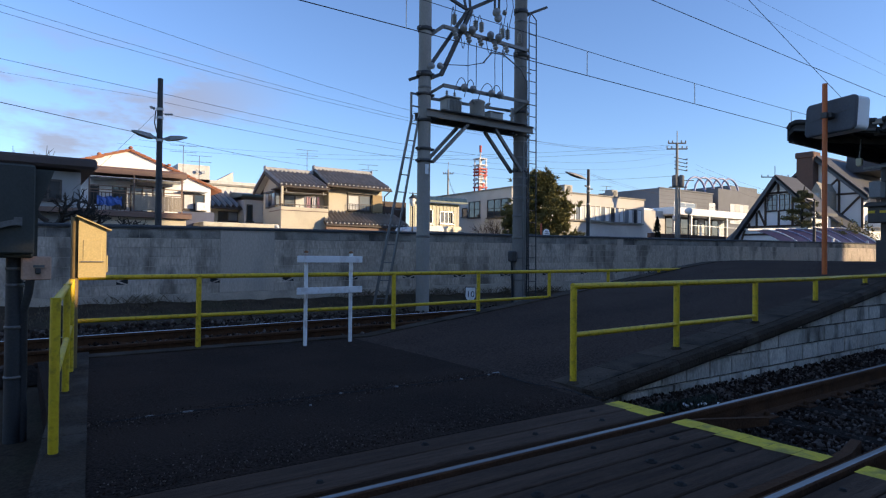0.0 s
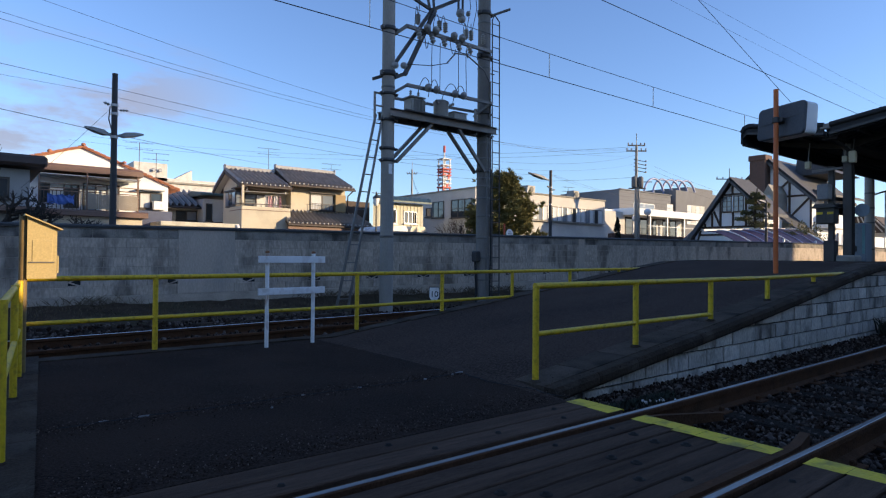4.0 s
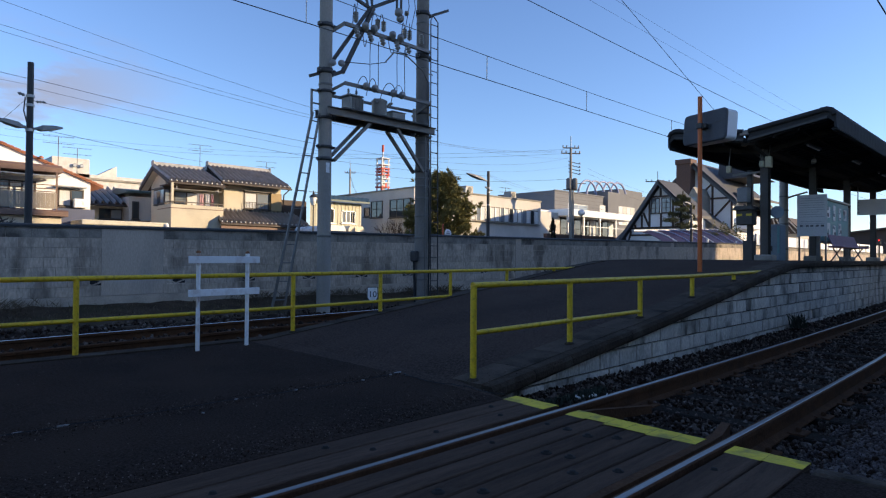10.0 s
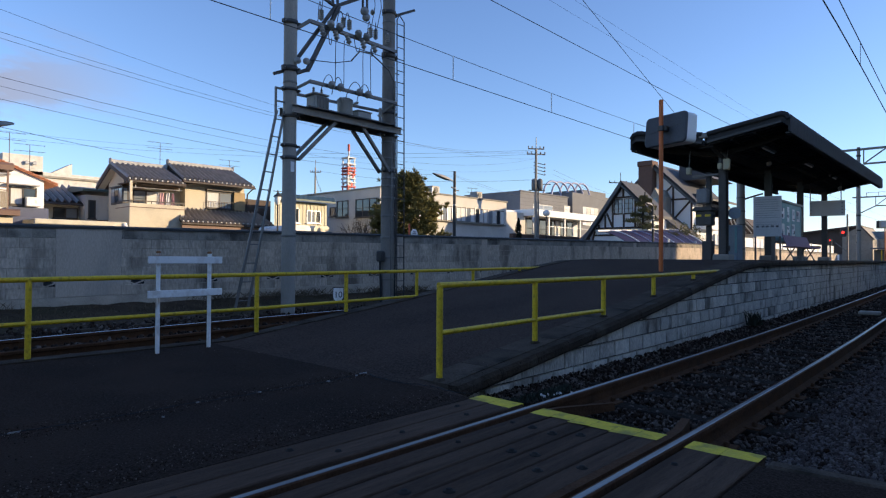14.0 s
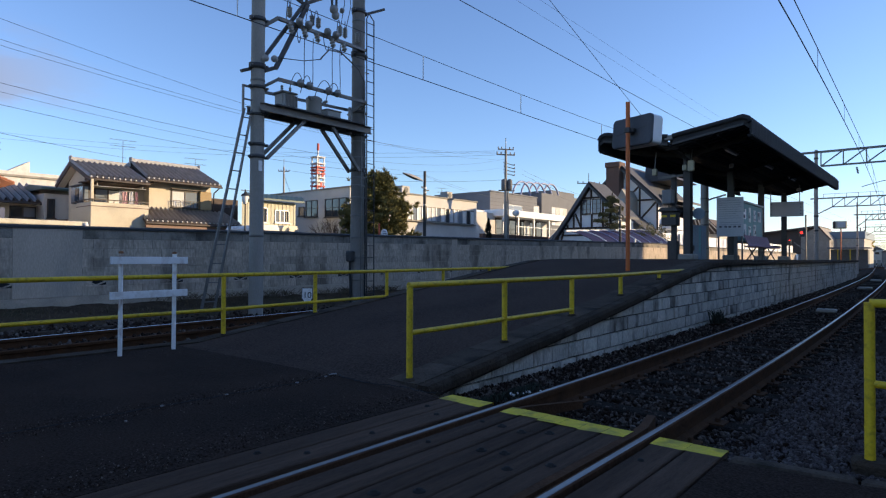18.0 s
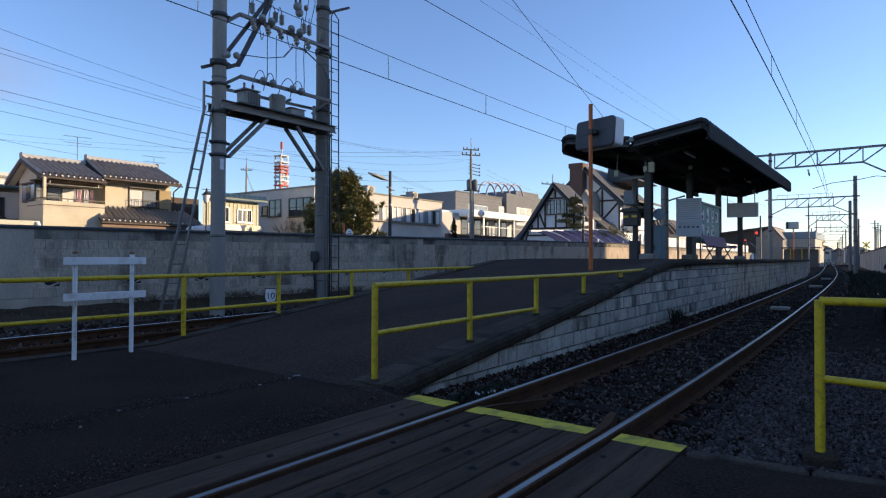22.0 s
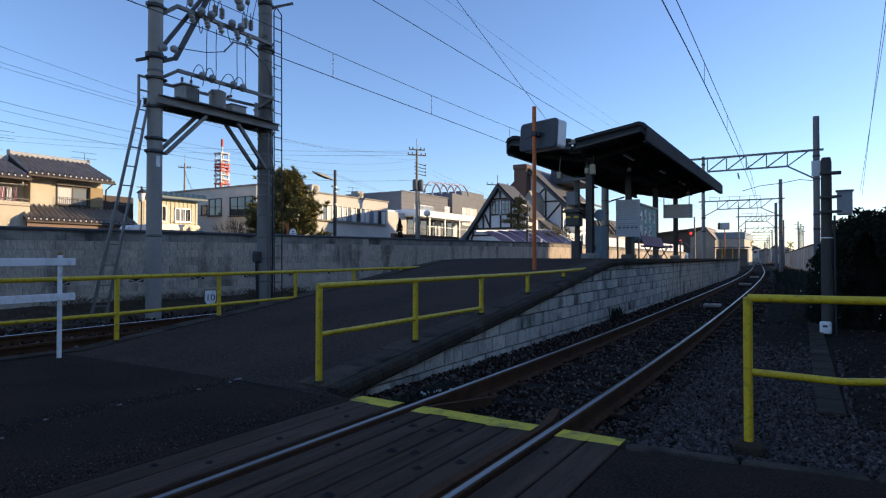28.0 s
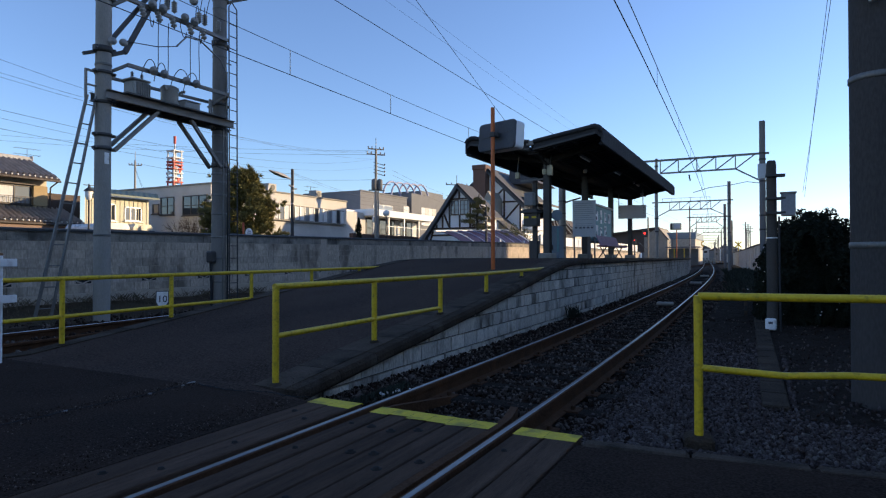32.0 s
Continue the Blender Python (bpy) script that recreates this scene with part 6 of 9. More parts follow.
# white gabled house with a veranda
wh = thing("white_house", (-38, 4, -0.3), "white gabled house with a brown veranda and tiled verge", "house")
part("wall", Shape().prism([(-1.5, -0.3), (8.4, -0.3), (8.4, 4.68), (4.47, 6.24), (2.1, 5.50), (-1.5, 4.3)], -44, -34, "x"), WHITE_WALL, wh)
for (ya, za), (yb_, zb), xf in (((4.42, 6.36), (8.95, 4.56), -33.85), ((4.52, 6.36), (3.0, 5.85), -33.85), ((3.3, 5.92), (-2.2, 4.2), -33.7)):
    s = Shape()
    s.add([(-44.4, ya, za), (xf, ya, za), (xf, yb_, zb), (-44.4, yb_, zb), (-44.4, ya, za - 0.09), (xf, ya, za - 0.09), (xf, yb_, zb - 0.09), (-44.4, yb_, zb - 0.09)],
          [(0, 1, 2, 3), (4, 7, 6, 5), (0, 4, 5, 1), (1, 5, 6, 2), (2, 6, 7, 3), (3, 7, 4, 0)])
    part("roof", s, TERRACOTTA, wh, "terracotta-edged tiled roof slope")
    m = max(3, int(math.hypot(ya - yb_, za - zb) / 0.28))
    for i in range(m):
        part("verge_tile", Shape().tube([(xf - 0.01, lerp(ya, yb_, i / m), lerp(za, zb, i / m) - 0.02), (xf - 0.01, lerp(ya, yb_, (i + 0.9) / m), lerp(za, zb, (i + 0.9) / m))], 0.05, 8), TERRACOTTA, wh)
for y0, z0 in ((4.47, 6.36), (3.1, 5.9), (6.25, 5.65)):
    part("finial", Shape().lathe((-33.75, y0, z0), (0, 0, 1), [(0, 0.1), (0.05, 0.11), (0.11, 0.05)], 8), TERRACOTTA, wh)
part("gable_vent", Shape().box((-33.98, 6.05, 5.05), (0.06, 0.22, 0.42)), ALU, wh)
ver = part("veranda_roof", Shape().prism([(-34.0, 4.86), (-34.0, 5.26), (-32.55, 5.22), (-32.38, 5.10), (-32.38, 4.88)], 2.55, 6.85, "y"), BROWN, wh, "brown metal veranda roof")
part("awning", Shape().box((-33.1, 4.6, 4.72), (1.3, 4.3, 0.04)), ALU, ver)
for i in range(9):
    part("awning_rib", Shape().bar((-33.9, 2.7 + i * 0.5, 4.80), (-32.5, 2.7 + i * 0.5, 4.68), 0.03, 0.04), ALU, ver)
VERANDA_BOARD = surface("veranda_board", (0.30, 0.25, 0.19), (0.24, 0.20, 0.15), 0.7, scale=3, bump=0.1)
vf = part("veranda_floor", Shape().prism([(-34.0, 2.86), (-34.0, 3.14), (-32.3, 3.14), (-32.18, 3.06), (-32.18, 2.86)], 2.5, 7.06, "y"), BROWN, wh, "brown veranda floor edge")
part("under_floor_wall", Shape().box((-33.2, 4.7, 2.2), (1.4, 4.3, 1.3)), PLASTER, wh)
for y0 in (2.6, 4.47, 6.63):
    part("post", Shape().box((-32.45, y0, 4.0), (0.07, 0.07, 1.8)), BROWN, ver)
for i in range(12):
    part("baluster", Shape().box((-32.4, 2.62 + i * 0.16, 3.55), (0.03, 0.03, 0.84)), FRAME, vf)
for i in range(24):
    part("panel_board", Shape().box((-32.4 + 0.008 * (i % 2), 4.54 + i * 0.089, 3.56), (0.02, 0.082, 0.72)), VERANDA_BOARD, vf)
for z0 in (3.97, 4.10, 4.28):
    part("handrail", Shape().box((-32.4, 4.62, z0), (0.04, 4.05, 0.04)), BROWN, vf)
window(wh, "x", -34.0, 3.7, 4.35, 3.3, 4.45, 2, FRAME, [ROOM, ROOM], False)
window(wh, "x", -34.0, 4.5, 6.1, 3.2, 4.55, 3, FRAME, [SKY_TINT_PANE, CURTAIN, SKY_TINT_PANE], False)
window(wh, "x", -34.0, 2.75, 3.15, 3.5, 4.4, 1, FRAME, [ROOM], False)
window(wh, "x", -34.0, 7.0, 8.1, 3.45, 4.3, 2, FRAME, [CURTAIN, ROOM])
part("canopy_rail", Shape().box((-33.8, 7.5, 4.40), (0.4, 1.3, 0.05)), ALU, wh)
part("air_unit", Shape().box((-33.7, 7.9, 3.62), (0.3, 0.62, 0.44), 0, 0.03), WHITE_PAINT, wh)
part("lower_panel", Shape().box((-33.9, 7.75, 2.9), (0.25, 1.6, 0.90)), surface("navy_cladding", (0.07, 0.085, 0.14), (0.05, 0.06, 0.11), 0.6, scale=2), wh, "navy-blue lower cladding")
tp = thing("tarpaulin", (-32.6, 3.4, 3.3), "crumpled blue tarpaulin hung on the veranda rail", "tarpaulin")
r2 = random.Random(8)
part("sheet", Shape().sweep([[(-32.33 - 0.07 * r2.random(), 2.9 + 1.05 * i / 11, 3.78 - k * 0.1 + r2.uniform(-.06, .06)) for i in range(12)] for k in range(5)], closed=False, caps=False), TARP, tp)

# dark-roofed store next to it, with a bare tree in front
ds = thing("low_store", (-27, -2, -0.3), "low grey building with a heavy dark brown roof edge", "building")
part("wall", Shape().box((-28.0, -3.2, 1.8), (7.0, 9.8, 4.2)), surface("old_grey_wall", (0.33, 0.33, 0.32), (0.24, 0.24, 0.235), 0.85, scale=1, bump=0.15), ds)
part("roof", Shape().box((-28.0, -3.0, 4.15), (8.2, 10.3, 0.36), 0, 0.08), surface("dark_brown_roof", (0.075, 0.05, 0.045), (0.05, 0.035, 0.03), 0.7, scale=2, bump=0.1), ds)
window(ds, "x", -24.5, 0.35, 1.15, 2.9, 3.6, 2, FRAME, [ROOM])
part("ledge", Shape().box((-24.2, -2.8, 2.55), (0.7, 9.4, 0.16)), BROWN, ds)


def branch(s, p, d, r, length, depth, rg, spread=0.7):
    q = p + d * length
    mid = p + d * length * 0.5 + Vector((rg.gauss(0, 1), rg.gauss(0, 1), rg.gauss(0, 1))) * length * 0.08
    s.tube([p, mid, q], r, 6 if r > 0.02 else 4, r * 0.65, caps=False)
    if depth == 0:
        return
    for _ in range(rg.choice((2, 3, 3))):
        e = (d + Vector((rg.gauss(0, spread), rg.gauss(0, spread), rg.gauss(0.15, spread * 0.7)))).normalized()
        branch(s, p.lerp(q, rg.uniform(0.55, 1.0)), e, r * 0.62, length * rg.uniform(0.6, 0.85), depth - 1, rg, spread)


BARK = surface("bark", (0.05, 0.04, 0.032), (0.03, 0.024, 0.02), 0.95, scale=6, bump=0.5)
for (x0, y0, h, seed, lean) in ((-15.2, 0.42, 1.75, 4, 0.10), (-15.6, -0.9, 1.3, 9, 0.0), (-15.25, 0.78, 1.5, 21, 0.25), (-15.3, 1.7, 1.1, 14, 0.3)):
    rg = random.Random(seed)
    bt = thing("bare_tree", (x0, y0, -0.3), "bare dark tree with knotted leafless branches behind the wall", "tree", "bare trees")
    s = Shape()
    top_p = Vector((x0 + 0.05, y0 + lean * h * 0.3, h))
    s.tube([(x0, y0, -0.3), (x0 + 0.03, y0 + lean * 0.1, h * 0.5), top_p], 0.10, 8, 0.075, caps=False)
    for k in range(3):
        way = Vector((rg.uniform(-0.2, 0.4), rg.uniform(-0.9, 1.1), rg.uniform(0.5, 1.1))).normalized()
        branch(s, top_p - Vector((0, 0, 0.12 * k)), way, 0.058, 0.42, 4, rg, 0.75)
    part("trunk", s, BARK, bt)
for x0, y0, h in ((-33.2, -0.9, 5.0), (-33.4, -2.2, 4.8), (-33.0, 0.4, 4.7)):
    rg = random.Random(int(h * 31))
    bt = thing("bare_tree", (x0, y0, -0.3), "bare tree with thin upright shoots above the store roof", "tree", "bare trees")
    s = Shape()
    s.tube([(x0, y0, -0.3), (x0, y0, h - 0.8)], 0.12, 8, 0.07, caps=False)
    for k in range(7):
        q = Vector((x0 + rg.gauss(0, 0.25), y0 + rg.gauss(0, 0.55), h - 0.8))
        branch(s, q, Vector((rg.gauss(0, 0.1), rg.gauss(0, 0.12), 1)).normalized(), 0.022, rg.uniform(0.7, 1.3), 1, rg, 0.25)
        s.tube([(x0, y0, h - 1.2), q], 0.03, 5, 0.02, caps=False)
    part("trunk", s, BARK, bt)

# low cream shed roof, small houses further back
lc = thing("carport_roof", (-28, 8, 0), "flat cream carport roof behind the wall", "carport")
part("roof", Shape().box((-28.6, 8.0, 2.40), (3.4, 3.3, 0.20), 0, 0.03), surface("cream_metal", (0.62, 0.56, 0.44), None, 0.6), lc)
for y0 in (6.6, 9.4):
    part("post", Shape().box((-27.2, y0, 1.0), (0.09, 0.09, 2.7)), ALU, lc)
part("downpipe", Shape().tube([(-26.9, 9.55, 2.45), (-26.85, 9.6, 2.25)], 0.09, 8), WHITE_PAINT, lc)
bh = thing("back_house", (-43, 11, -0.3), "small brown-roofed house seen between its neighbours", "house")
part("wall", Shape().box((-44.0, 11.3, 1.9), (6.0, 4.6, 4.4)), PLASTER, bh)
tile_roof(bh, (-40.2, 4.2), (-43.5, 5.4), 9.4, 12.4, 9.4, 12.4, 0.4, False)
window(bh, "x", -41.0, 10.6, 11.9, 3.3, 3.95, 2, FRAME, [ROOM, SKY_TINT_PANE])
part("lean_to_roof", Shape().bar((-40.2, 9.6, 3.0), (-40.2, 13.2, 3.2), 1.6, 0.08), BROWN, bh)
gh = thing("back_house", (-40.5, 12.9, -0.3), "narrow house with a green metal roof edge and wooden siding", "house")
part("wall", Shape().box((-41.5, 12.9, 2.2), (3.4, 1.9, 5.0)), BEIGE, gh)
part("roof", Shape().prism([(-43.6, 4.9), (-39.4, 4.9), (-39.4, 5.02), (-41.5, 5.3), (-43.6, 5.02)], 11.7, 14.1, "y"), GREEN_ROOF, gh)
window(gh, "x", -39.8, 13.2, 13.75, 3.85, 4.5, 1, ALU, [CURTAIN])
window(gh, "x", -39.8, 12.1, 12.5, 3.3, 4.4, 1, FRAME, [ROOM])
fb = thing("apartment_block", (-58, 13, -0.3), "pale cream flat-roofed block behind the houses", "building")
part("wall", Shape().box((-59, 12.2, 4.2), (8, 2.6, 9.2)), surface("pale_block", (0.68, 0.64, 0.57), None, 0.85), fb)
part("wing", Shape().box((-59, 16.2, 3.6), (8, 7.5, 8.0)), bpy.data.materials["pale_block"], fb)
part("parapet", Shape().box((-55.0, 16.2, 7.25), (0.3, 7.6, 0.16)), CONCRETE, fb)
part("roof_house", Shape().prism([(14.2, 7.6), (15.8, 7.6), (15.8, 8.6)], -58, -56, "x"), bpy.data.materials["pale_block"], fb)
for y0 in (12.4, 12.9):
    part("vent_dish", Shape().lathe((-54.9, y0, 8.2), (1, 0, 0), [(0, 0.05), (0.1, 0.16), (0.12, 0.12)], 10), ALU, fb)

# green-roofed workshop
gw = thing("workshop", (-31, 20.5, -0.3), "long cream workshop with a green metal roof", "building")
part("wall", Shape().prism([(-36.0, 22.25), (-36.0, 26.55), (-39.2, 28.8), (-39.2, 24.3)], -0.3, 4.95, "z"), surface("cream_siding", (0.60, 0.55, 0.40), (0.54, 0.49, 0.36), 0.7, scale=1, bump=0.05), gw)
s = Shape().add([(x0, y0, z0 + dz) for dz in (0.0, 0.12) for x0, y0, z0 in ((-35.4, 22.0, 4.96), (-35.4, 26.9, 4.96), (-37.5, 28.35, 5.48), (-37.5, 23.45, 5.48))],
                [(0, 1, 2, 3), (4, 7, 6, 5), (0, 4, 5, 1), (1, 5, 6, 2), (2, 6, 7, 3), (3, 7, 4, 0)])
part("roof", s, GREEN_ROOF, gw)
for i in range(12):
    y0 = 22.1 + i * 0.42
    part("roof_seam", Shape().bar((-35.4, y0, 5.1), (-37.5, y0 + 1.45, 5.62), 0.04, 0.05), GREEN_ROOF, gw)
for i in range(14):
    part("siding_rib", Shape().box((-35.985, 22.36 + i * 0.31, 3.9), (0.03, 0.03, 2.0)), bpy.data.materials["cream_siding"], gw)
window(gw, "x", -36.0, 23.3, 24.2, 3.45, 4.5, 2, ALU, [SKY_TINT_PANE, ROOM])
window(gw, "x", -36.0, 24.8, 26.0, 3.5, 4.4, 3, ALU, [SKY_TINT_PANE, SKY_TINT_PANE, ROOM])

# delivery vans parked behind the wall
for y0, col in ((16.05, (0.72, 0.72, 0.70)), (17.15, (0.62, 0.54, 0.40))):
    vn = thing("parked_van", (-24.5, y0, -0.3), "pale parked van, its roof showing over the wall", "van", "parked vans")
    pm = surface("van_paint_%d" % int(y0 * 10), col, None, 0.3)
    part("body", Shape().prism([(y0 - 0.52, 0.1), (y0 + 0.52, 0.1), (y0 + 0.52, 1.6), (y0 + 0.46, 2.42), (y0 + 0.36, 2.56), (y0 - 0.36, 2.56), (y0 - 0.46, 2.42), (y0 - 0.52, 1.6)], -26.6, -23.6, "x"), pm, vn)
    part("windscreen", Shape().box((-23.59, y0, 2.0), (0.03, 1.1, 0.6), 0, 0.01), ROOM, vn)
    for sx in (-0.42, 0.42):
        for xx in (-26.0, -24.2):
            part("wheel", Shape().lathe((xx, y0 + sx - 0.08, 0.02), (0, 1, 0), [(0, 0.30), (0.02, 0.32), (0.14, 0.32), (0.16, 0.3)], 14), CABLE, vn)

# beige two-storey building
bb = thing("beige_building", (-33, 33, -0.3), "beige two-storey building with a long band of windows", "building")
part("wall", Shape().box((-36.0, 33.3, 2.7), (12.0, 13.8, 6.0)), BEIGE, bb)
part("parapet_cap", Shape().box((-36.0, 33.3, 5.73), (12.15, 13.95, 0.10)), CONCRETE, bb)
part("window_band", Shape().box((-29.98, 35.7, 4.37), (0.10, 8.2, 1.12)), FRAME, bb)
for i in range(15):
    y0 = 31.75 + i * 0.535
    part("pane", Shape().box((-29.93, y0 + 0.26, 4.37), (0.03, 0.47, 0.98)), (CURTAIN, SKY_TINT_PANE, CURTAIN, ROOM, CURTAIN)[i % 5], bb)
    part("mullion", Shape().box((-29.90, y0, 4.37), (0.07, 0.06, 1.05)), ALU, bb)
part("sill", Shape().box((-29.88, 35.7, 3.79), (0.22, 8.3, 0.07)), CONCRETE, bb)
window(bb, "y", 26.4, -34.6, -33.3, 3.9, 5.05, 2, FRAME, [ROOM], rows=2)
window(bb, "y", 26.4, -32.5, -30.3, 3.8, 5.05, 3, FRAME, [ROOM], rows=2)
window(bb, "y", 26.4, -35.4, -34.75, 4.0, 4.65, 1, FRAME, [ROOM])
part("flue", Shape().tube([(-29.9, 31.2, 5.2), (-29.9, 31.2, 6.1)], 0.06, 8), ALU, bb)
for y0, sz in ((32.0, 0.8), (37.0, 0.7)):
    ac = thing("roof_unit", (-31, y0, 5.78), "grey air-conditioning unit standing on the flat roof", "air conditioner")
    part("case", Shape().box((-30.6, y0, 6.05), (0.7, sz, 0.55), 0, 0.03), TANK, ac)
    part("fan_grille", Shape().lathe((-30.24, y0, 6.05), (1, 0, 0), [(0, 0.2), (0.02, 0.2)], 14), DARK_STEEL, ac)
aerial(-33, 39.3, 5.7, 7.0, 4, 1.0)

# conifer behind the poles


def conifer_inside(cx, cy, z0, z1, rad, seed):
    def f(r):
        t = r.random() ** 0.75
        z = lerp(z0, z1, t)
        k = rad * (1.0 - 0.86 * t ** 1.9) * (0.8 + 0.28 * math.sin(z * 5.3 + seed) * math.sin(z * 2.1))
        a_ = r.uniform(0, 2 * math.pi)
        lump = 1.0 + 0.26 * math.sin(a_ * 3 + z * 3.2) + 0.22 * math.sin(a_ * 7 - z * 4.1 + seed)
        q = k * lump * math.sqrt(r.uniform(0.30, 1.0))
        return (cx + q * math.cos(a_), cy + q * math.sin(a_), z + 0.12 * math.sin(a_ * 5 + seed)), Vector((math.cos(a_), math.sin(a_), 0.5))
    return f


CONIFER = surface("conifer_needles", (0.22, 0.185, 0.05), (0.09, 0.088, 0.028), 0.7, scale=2.5, fine=20, bump=0.1, spread=0.6)
cn = thing("conifer_tree", (-22.1, 21.7, -0.3), "dense dark green conifer with an uneven crown", "tree")
part("trunk", Shape().tube([(-22.1, 21.7, -0.3), (-22.1, 21.7, 2.5), (-22.0, 21.8, 5.0)], 0.16, 8, 0.04), BARK, cn)


def tufts(n, needles, c, z0, z1, widths, size, seed):
    """Pine crown: bursts of needles gathered on many branch tips, with gaps between them."""
    r = random.Random(seed)
    s = Shape()
    tips = []
    for i in range(95):
        t = ((i + r.random()) / 95) ** 0.9
        a_ = i * 2.39996 + r.gauss(0, 0.3)
        k = table(widths, t) * r.uniform(0.62, 1.12)
        tips.append((Vector((c[0] + k * math.cos(a_), c[1] + k * math.sin(a_), lerp(z0, z1, t))), Vector((math.cos(a_), math.sin(a_), 0.6))))
    for i in range(n):
        if i % 6 == 0:
            t = r.random()
            a_ = r.uniform(0, 2 * math.pi)
            k = table(widths, t) * 0.7 * r.random()
            p, way = Vector((c[0] + k * math.cos(a_), c[1] + k * math.sin(a_), lerp(z0, z1, t))), Vector((0, 0, 1))
        else:
            q0, way = r.choice(tips)
            p = q0 + Vector((r.gauss(0, 0.20), r.gauss(0, 0.20), r.gauss(0, 0.13))) - way * abs(r.gauss(0, 0.2))
        for _ in range(needles):
            d = (way + Vector((r.gauss(0, 0.8), r.gauss(0, 0.8), r.gauss(0, 0.8)))).normalized()
            u = d.cross(Vector((r.gauss(0, 1), r.gauss(0, 1), r.gauss(0, 1)))).normalized() * (size * 0.13)
            q = p + d * size * r.uniform(0.6, 1.2)
            s.add([p - u, p + u, q], [(0, 1, 2)])
    return s


part("crown", tufts(2600, 22, (-22.1, 21.3), 0.7, 5.30, [(0, 1.5), (0.3, 1.72), (0.55, 1.6), (0.8, 1.05), (1, 0.35)], 0.24, 5), CONIFER, cn)
cn = thing("shrub", (-24.0, 20.2, -0.3), "bare brown shrub at the foot of the beige building", "shrub")
bush, rg = Shape(), random.Random(15)
for k in range(16):
    branch(bush, Vector((-24.0 + rg.gauss(0, 0.25), 20.0 + rg.gauss(0, 0.4), 1.4)), Vector((rg.gauss(0, 0.35), rg.gauss(0, 0.35), 1)).normalized(), 0.024, rg.uniform(0.5, 0.8), 3, rg, 0.5)
bush.tube([(-24.0, 20.0, -0.3), (-24.0, 20.05, 1.5)], 0.09, 8, 0.05)
part("twigs", bush, surface("brown_twig", (0.10, 0.062, 0.038), None, 0.9), cn)

# white low building with porch, and grey blocks with arches behind it
wb = thing("porch_building", (-35, 50, -0.3), "white flat-roofed building with a columned porch", "building")
part("wall", Shape().box((-37.5, 50.2, 2.6), (9.0, 13.6, 5.8)), WHITE_WALL, wb)
part("side_wing", Shape().box((-36.5, 44.6, 2.4), (8.5, 3.0, 5.7)), BEIGE, wb)
part("porch_roof", Shape().box((-32.2, 51.6, 5.28), (2.2, 11.6, 0.62), 0, 0.02), WHITE_WALL, wb)
for y0 in (46.0, 48.5, 51.3, 54.2, 57.2):
    part("column", Shape().box((-31.3, y0, 2.4), (0.18, 0.18, 5.2)), ALU, wb)
window(wb, "x", -33.0, 46.1, 50.7, 1.8, 4.95, 4, FRAME, [ROOM, ROOM, SKY_TINT_PANE])
window(wb, "x", -33.0, 51.0, 56.8, 1.8, 4.95, 5, FRAME, [ROOM, CURTAIN, ROOM])
part("railing_bar", Shape().box((-31.2, 52, 4.1), (0.05, 8, 0.05)), ALU, wb)


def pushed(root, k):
    """Moves a building along the camera's sight lines, scaling it to keep its outline."""
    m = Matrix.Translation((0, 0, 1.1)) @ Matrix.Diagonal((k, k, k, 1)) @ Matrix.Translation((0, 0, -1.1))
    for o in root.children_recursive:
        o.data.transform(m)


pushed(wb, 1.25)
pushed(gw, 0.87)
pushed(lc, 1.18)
rw = thing("garden_wall", (-29, 46, -0.3), "low brown brick wall in front of the porch", "wall")
part("wall", Shape().box((-27.0, 42.5, 1.4), (0.3, 11.5, 3.1)), BRICK_DARK, rw)
for x0, y0, z0 in ((-26.2, 40.3, 4.4), (-27.0, 40.0, 3.9), (-24.0, 22.8, 3.4)):
    gl = thing("globe_lamp", (x0, y0, 0), "white globe street lamp on a thin post", "street lamp", "globe lamps")
    part("post", Shape().tube([(x0, y0, -0.3), (x0, y0, z0)], 0.045, 8), DARK_POLE, gl)
    part("globe", Shape().lathe((x0, y0, z0), (0, 0, 1), [(0, 0.08), (0.06, 0.2), (0.18, 0.28), (0.32, 0.27), (0.44, 0.18), (0.5, 0.05)], 14), WHITE_PAINT, gl)
ln = thing("lantern_lamp", (-24.0, 15.0, -0.3), "white glass lantern with a dark cap on a thin post", "street lamp")
part("post", Shape().tube([(-24.0, 15.0, -0.3), (-24.0, 15.0, 3.45)], 0.035, 8), DARK_POLE, ln)
part("lantern_glass", Shape().lathe((-24.0, 15.0, 3.45), (0, 0, 1), [(0, 0.07), (0.06, 0.11), (0.34, 0.17), (0.36, 0.16)], 6), WHITE_PAINT, ln)
part("cap", Shape().lathe((-24.0, 15.0, 3.81), (0, 0, 1), [(0, 0.22), (0.05, 0.18), (0.14, 0.06), (0.30, 0.02)], 6), DARK_POLE, ln)
part("cross_arm", Shape().bar((-24.0, 14.78, 4.05), (-24.0, 15.22, 4.05), 0.025, 0.03), DARK_POLE, ln)
sc = thing("cypress_shrub", (-26.6, 37.6, -0.3), "small dark cypress beside the brick wall", "shrub")
part("crown", leaf_cloud(1500, conifer_inside(-26.8, 37.4, 0.0, 4.0, 0.5, 2.0), 0.09, 19, 0.4), HEDGE, sc)
gb = thing("grey_block", (-52, 78, -0.3), "dark grey modern block with stepped flat roofs", "building")
part("wall", Shape().box((-53, 73.5, 5.0), (10, 12.2, 10.6)), GREY_WALL, gb)
part("tower", Shape().box((-53.5, 80.0, 5.0), (8.6, 2.6, 10.4)), GREY_WALL, gb)
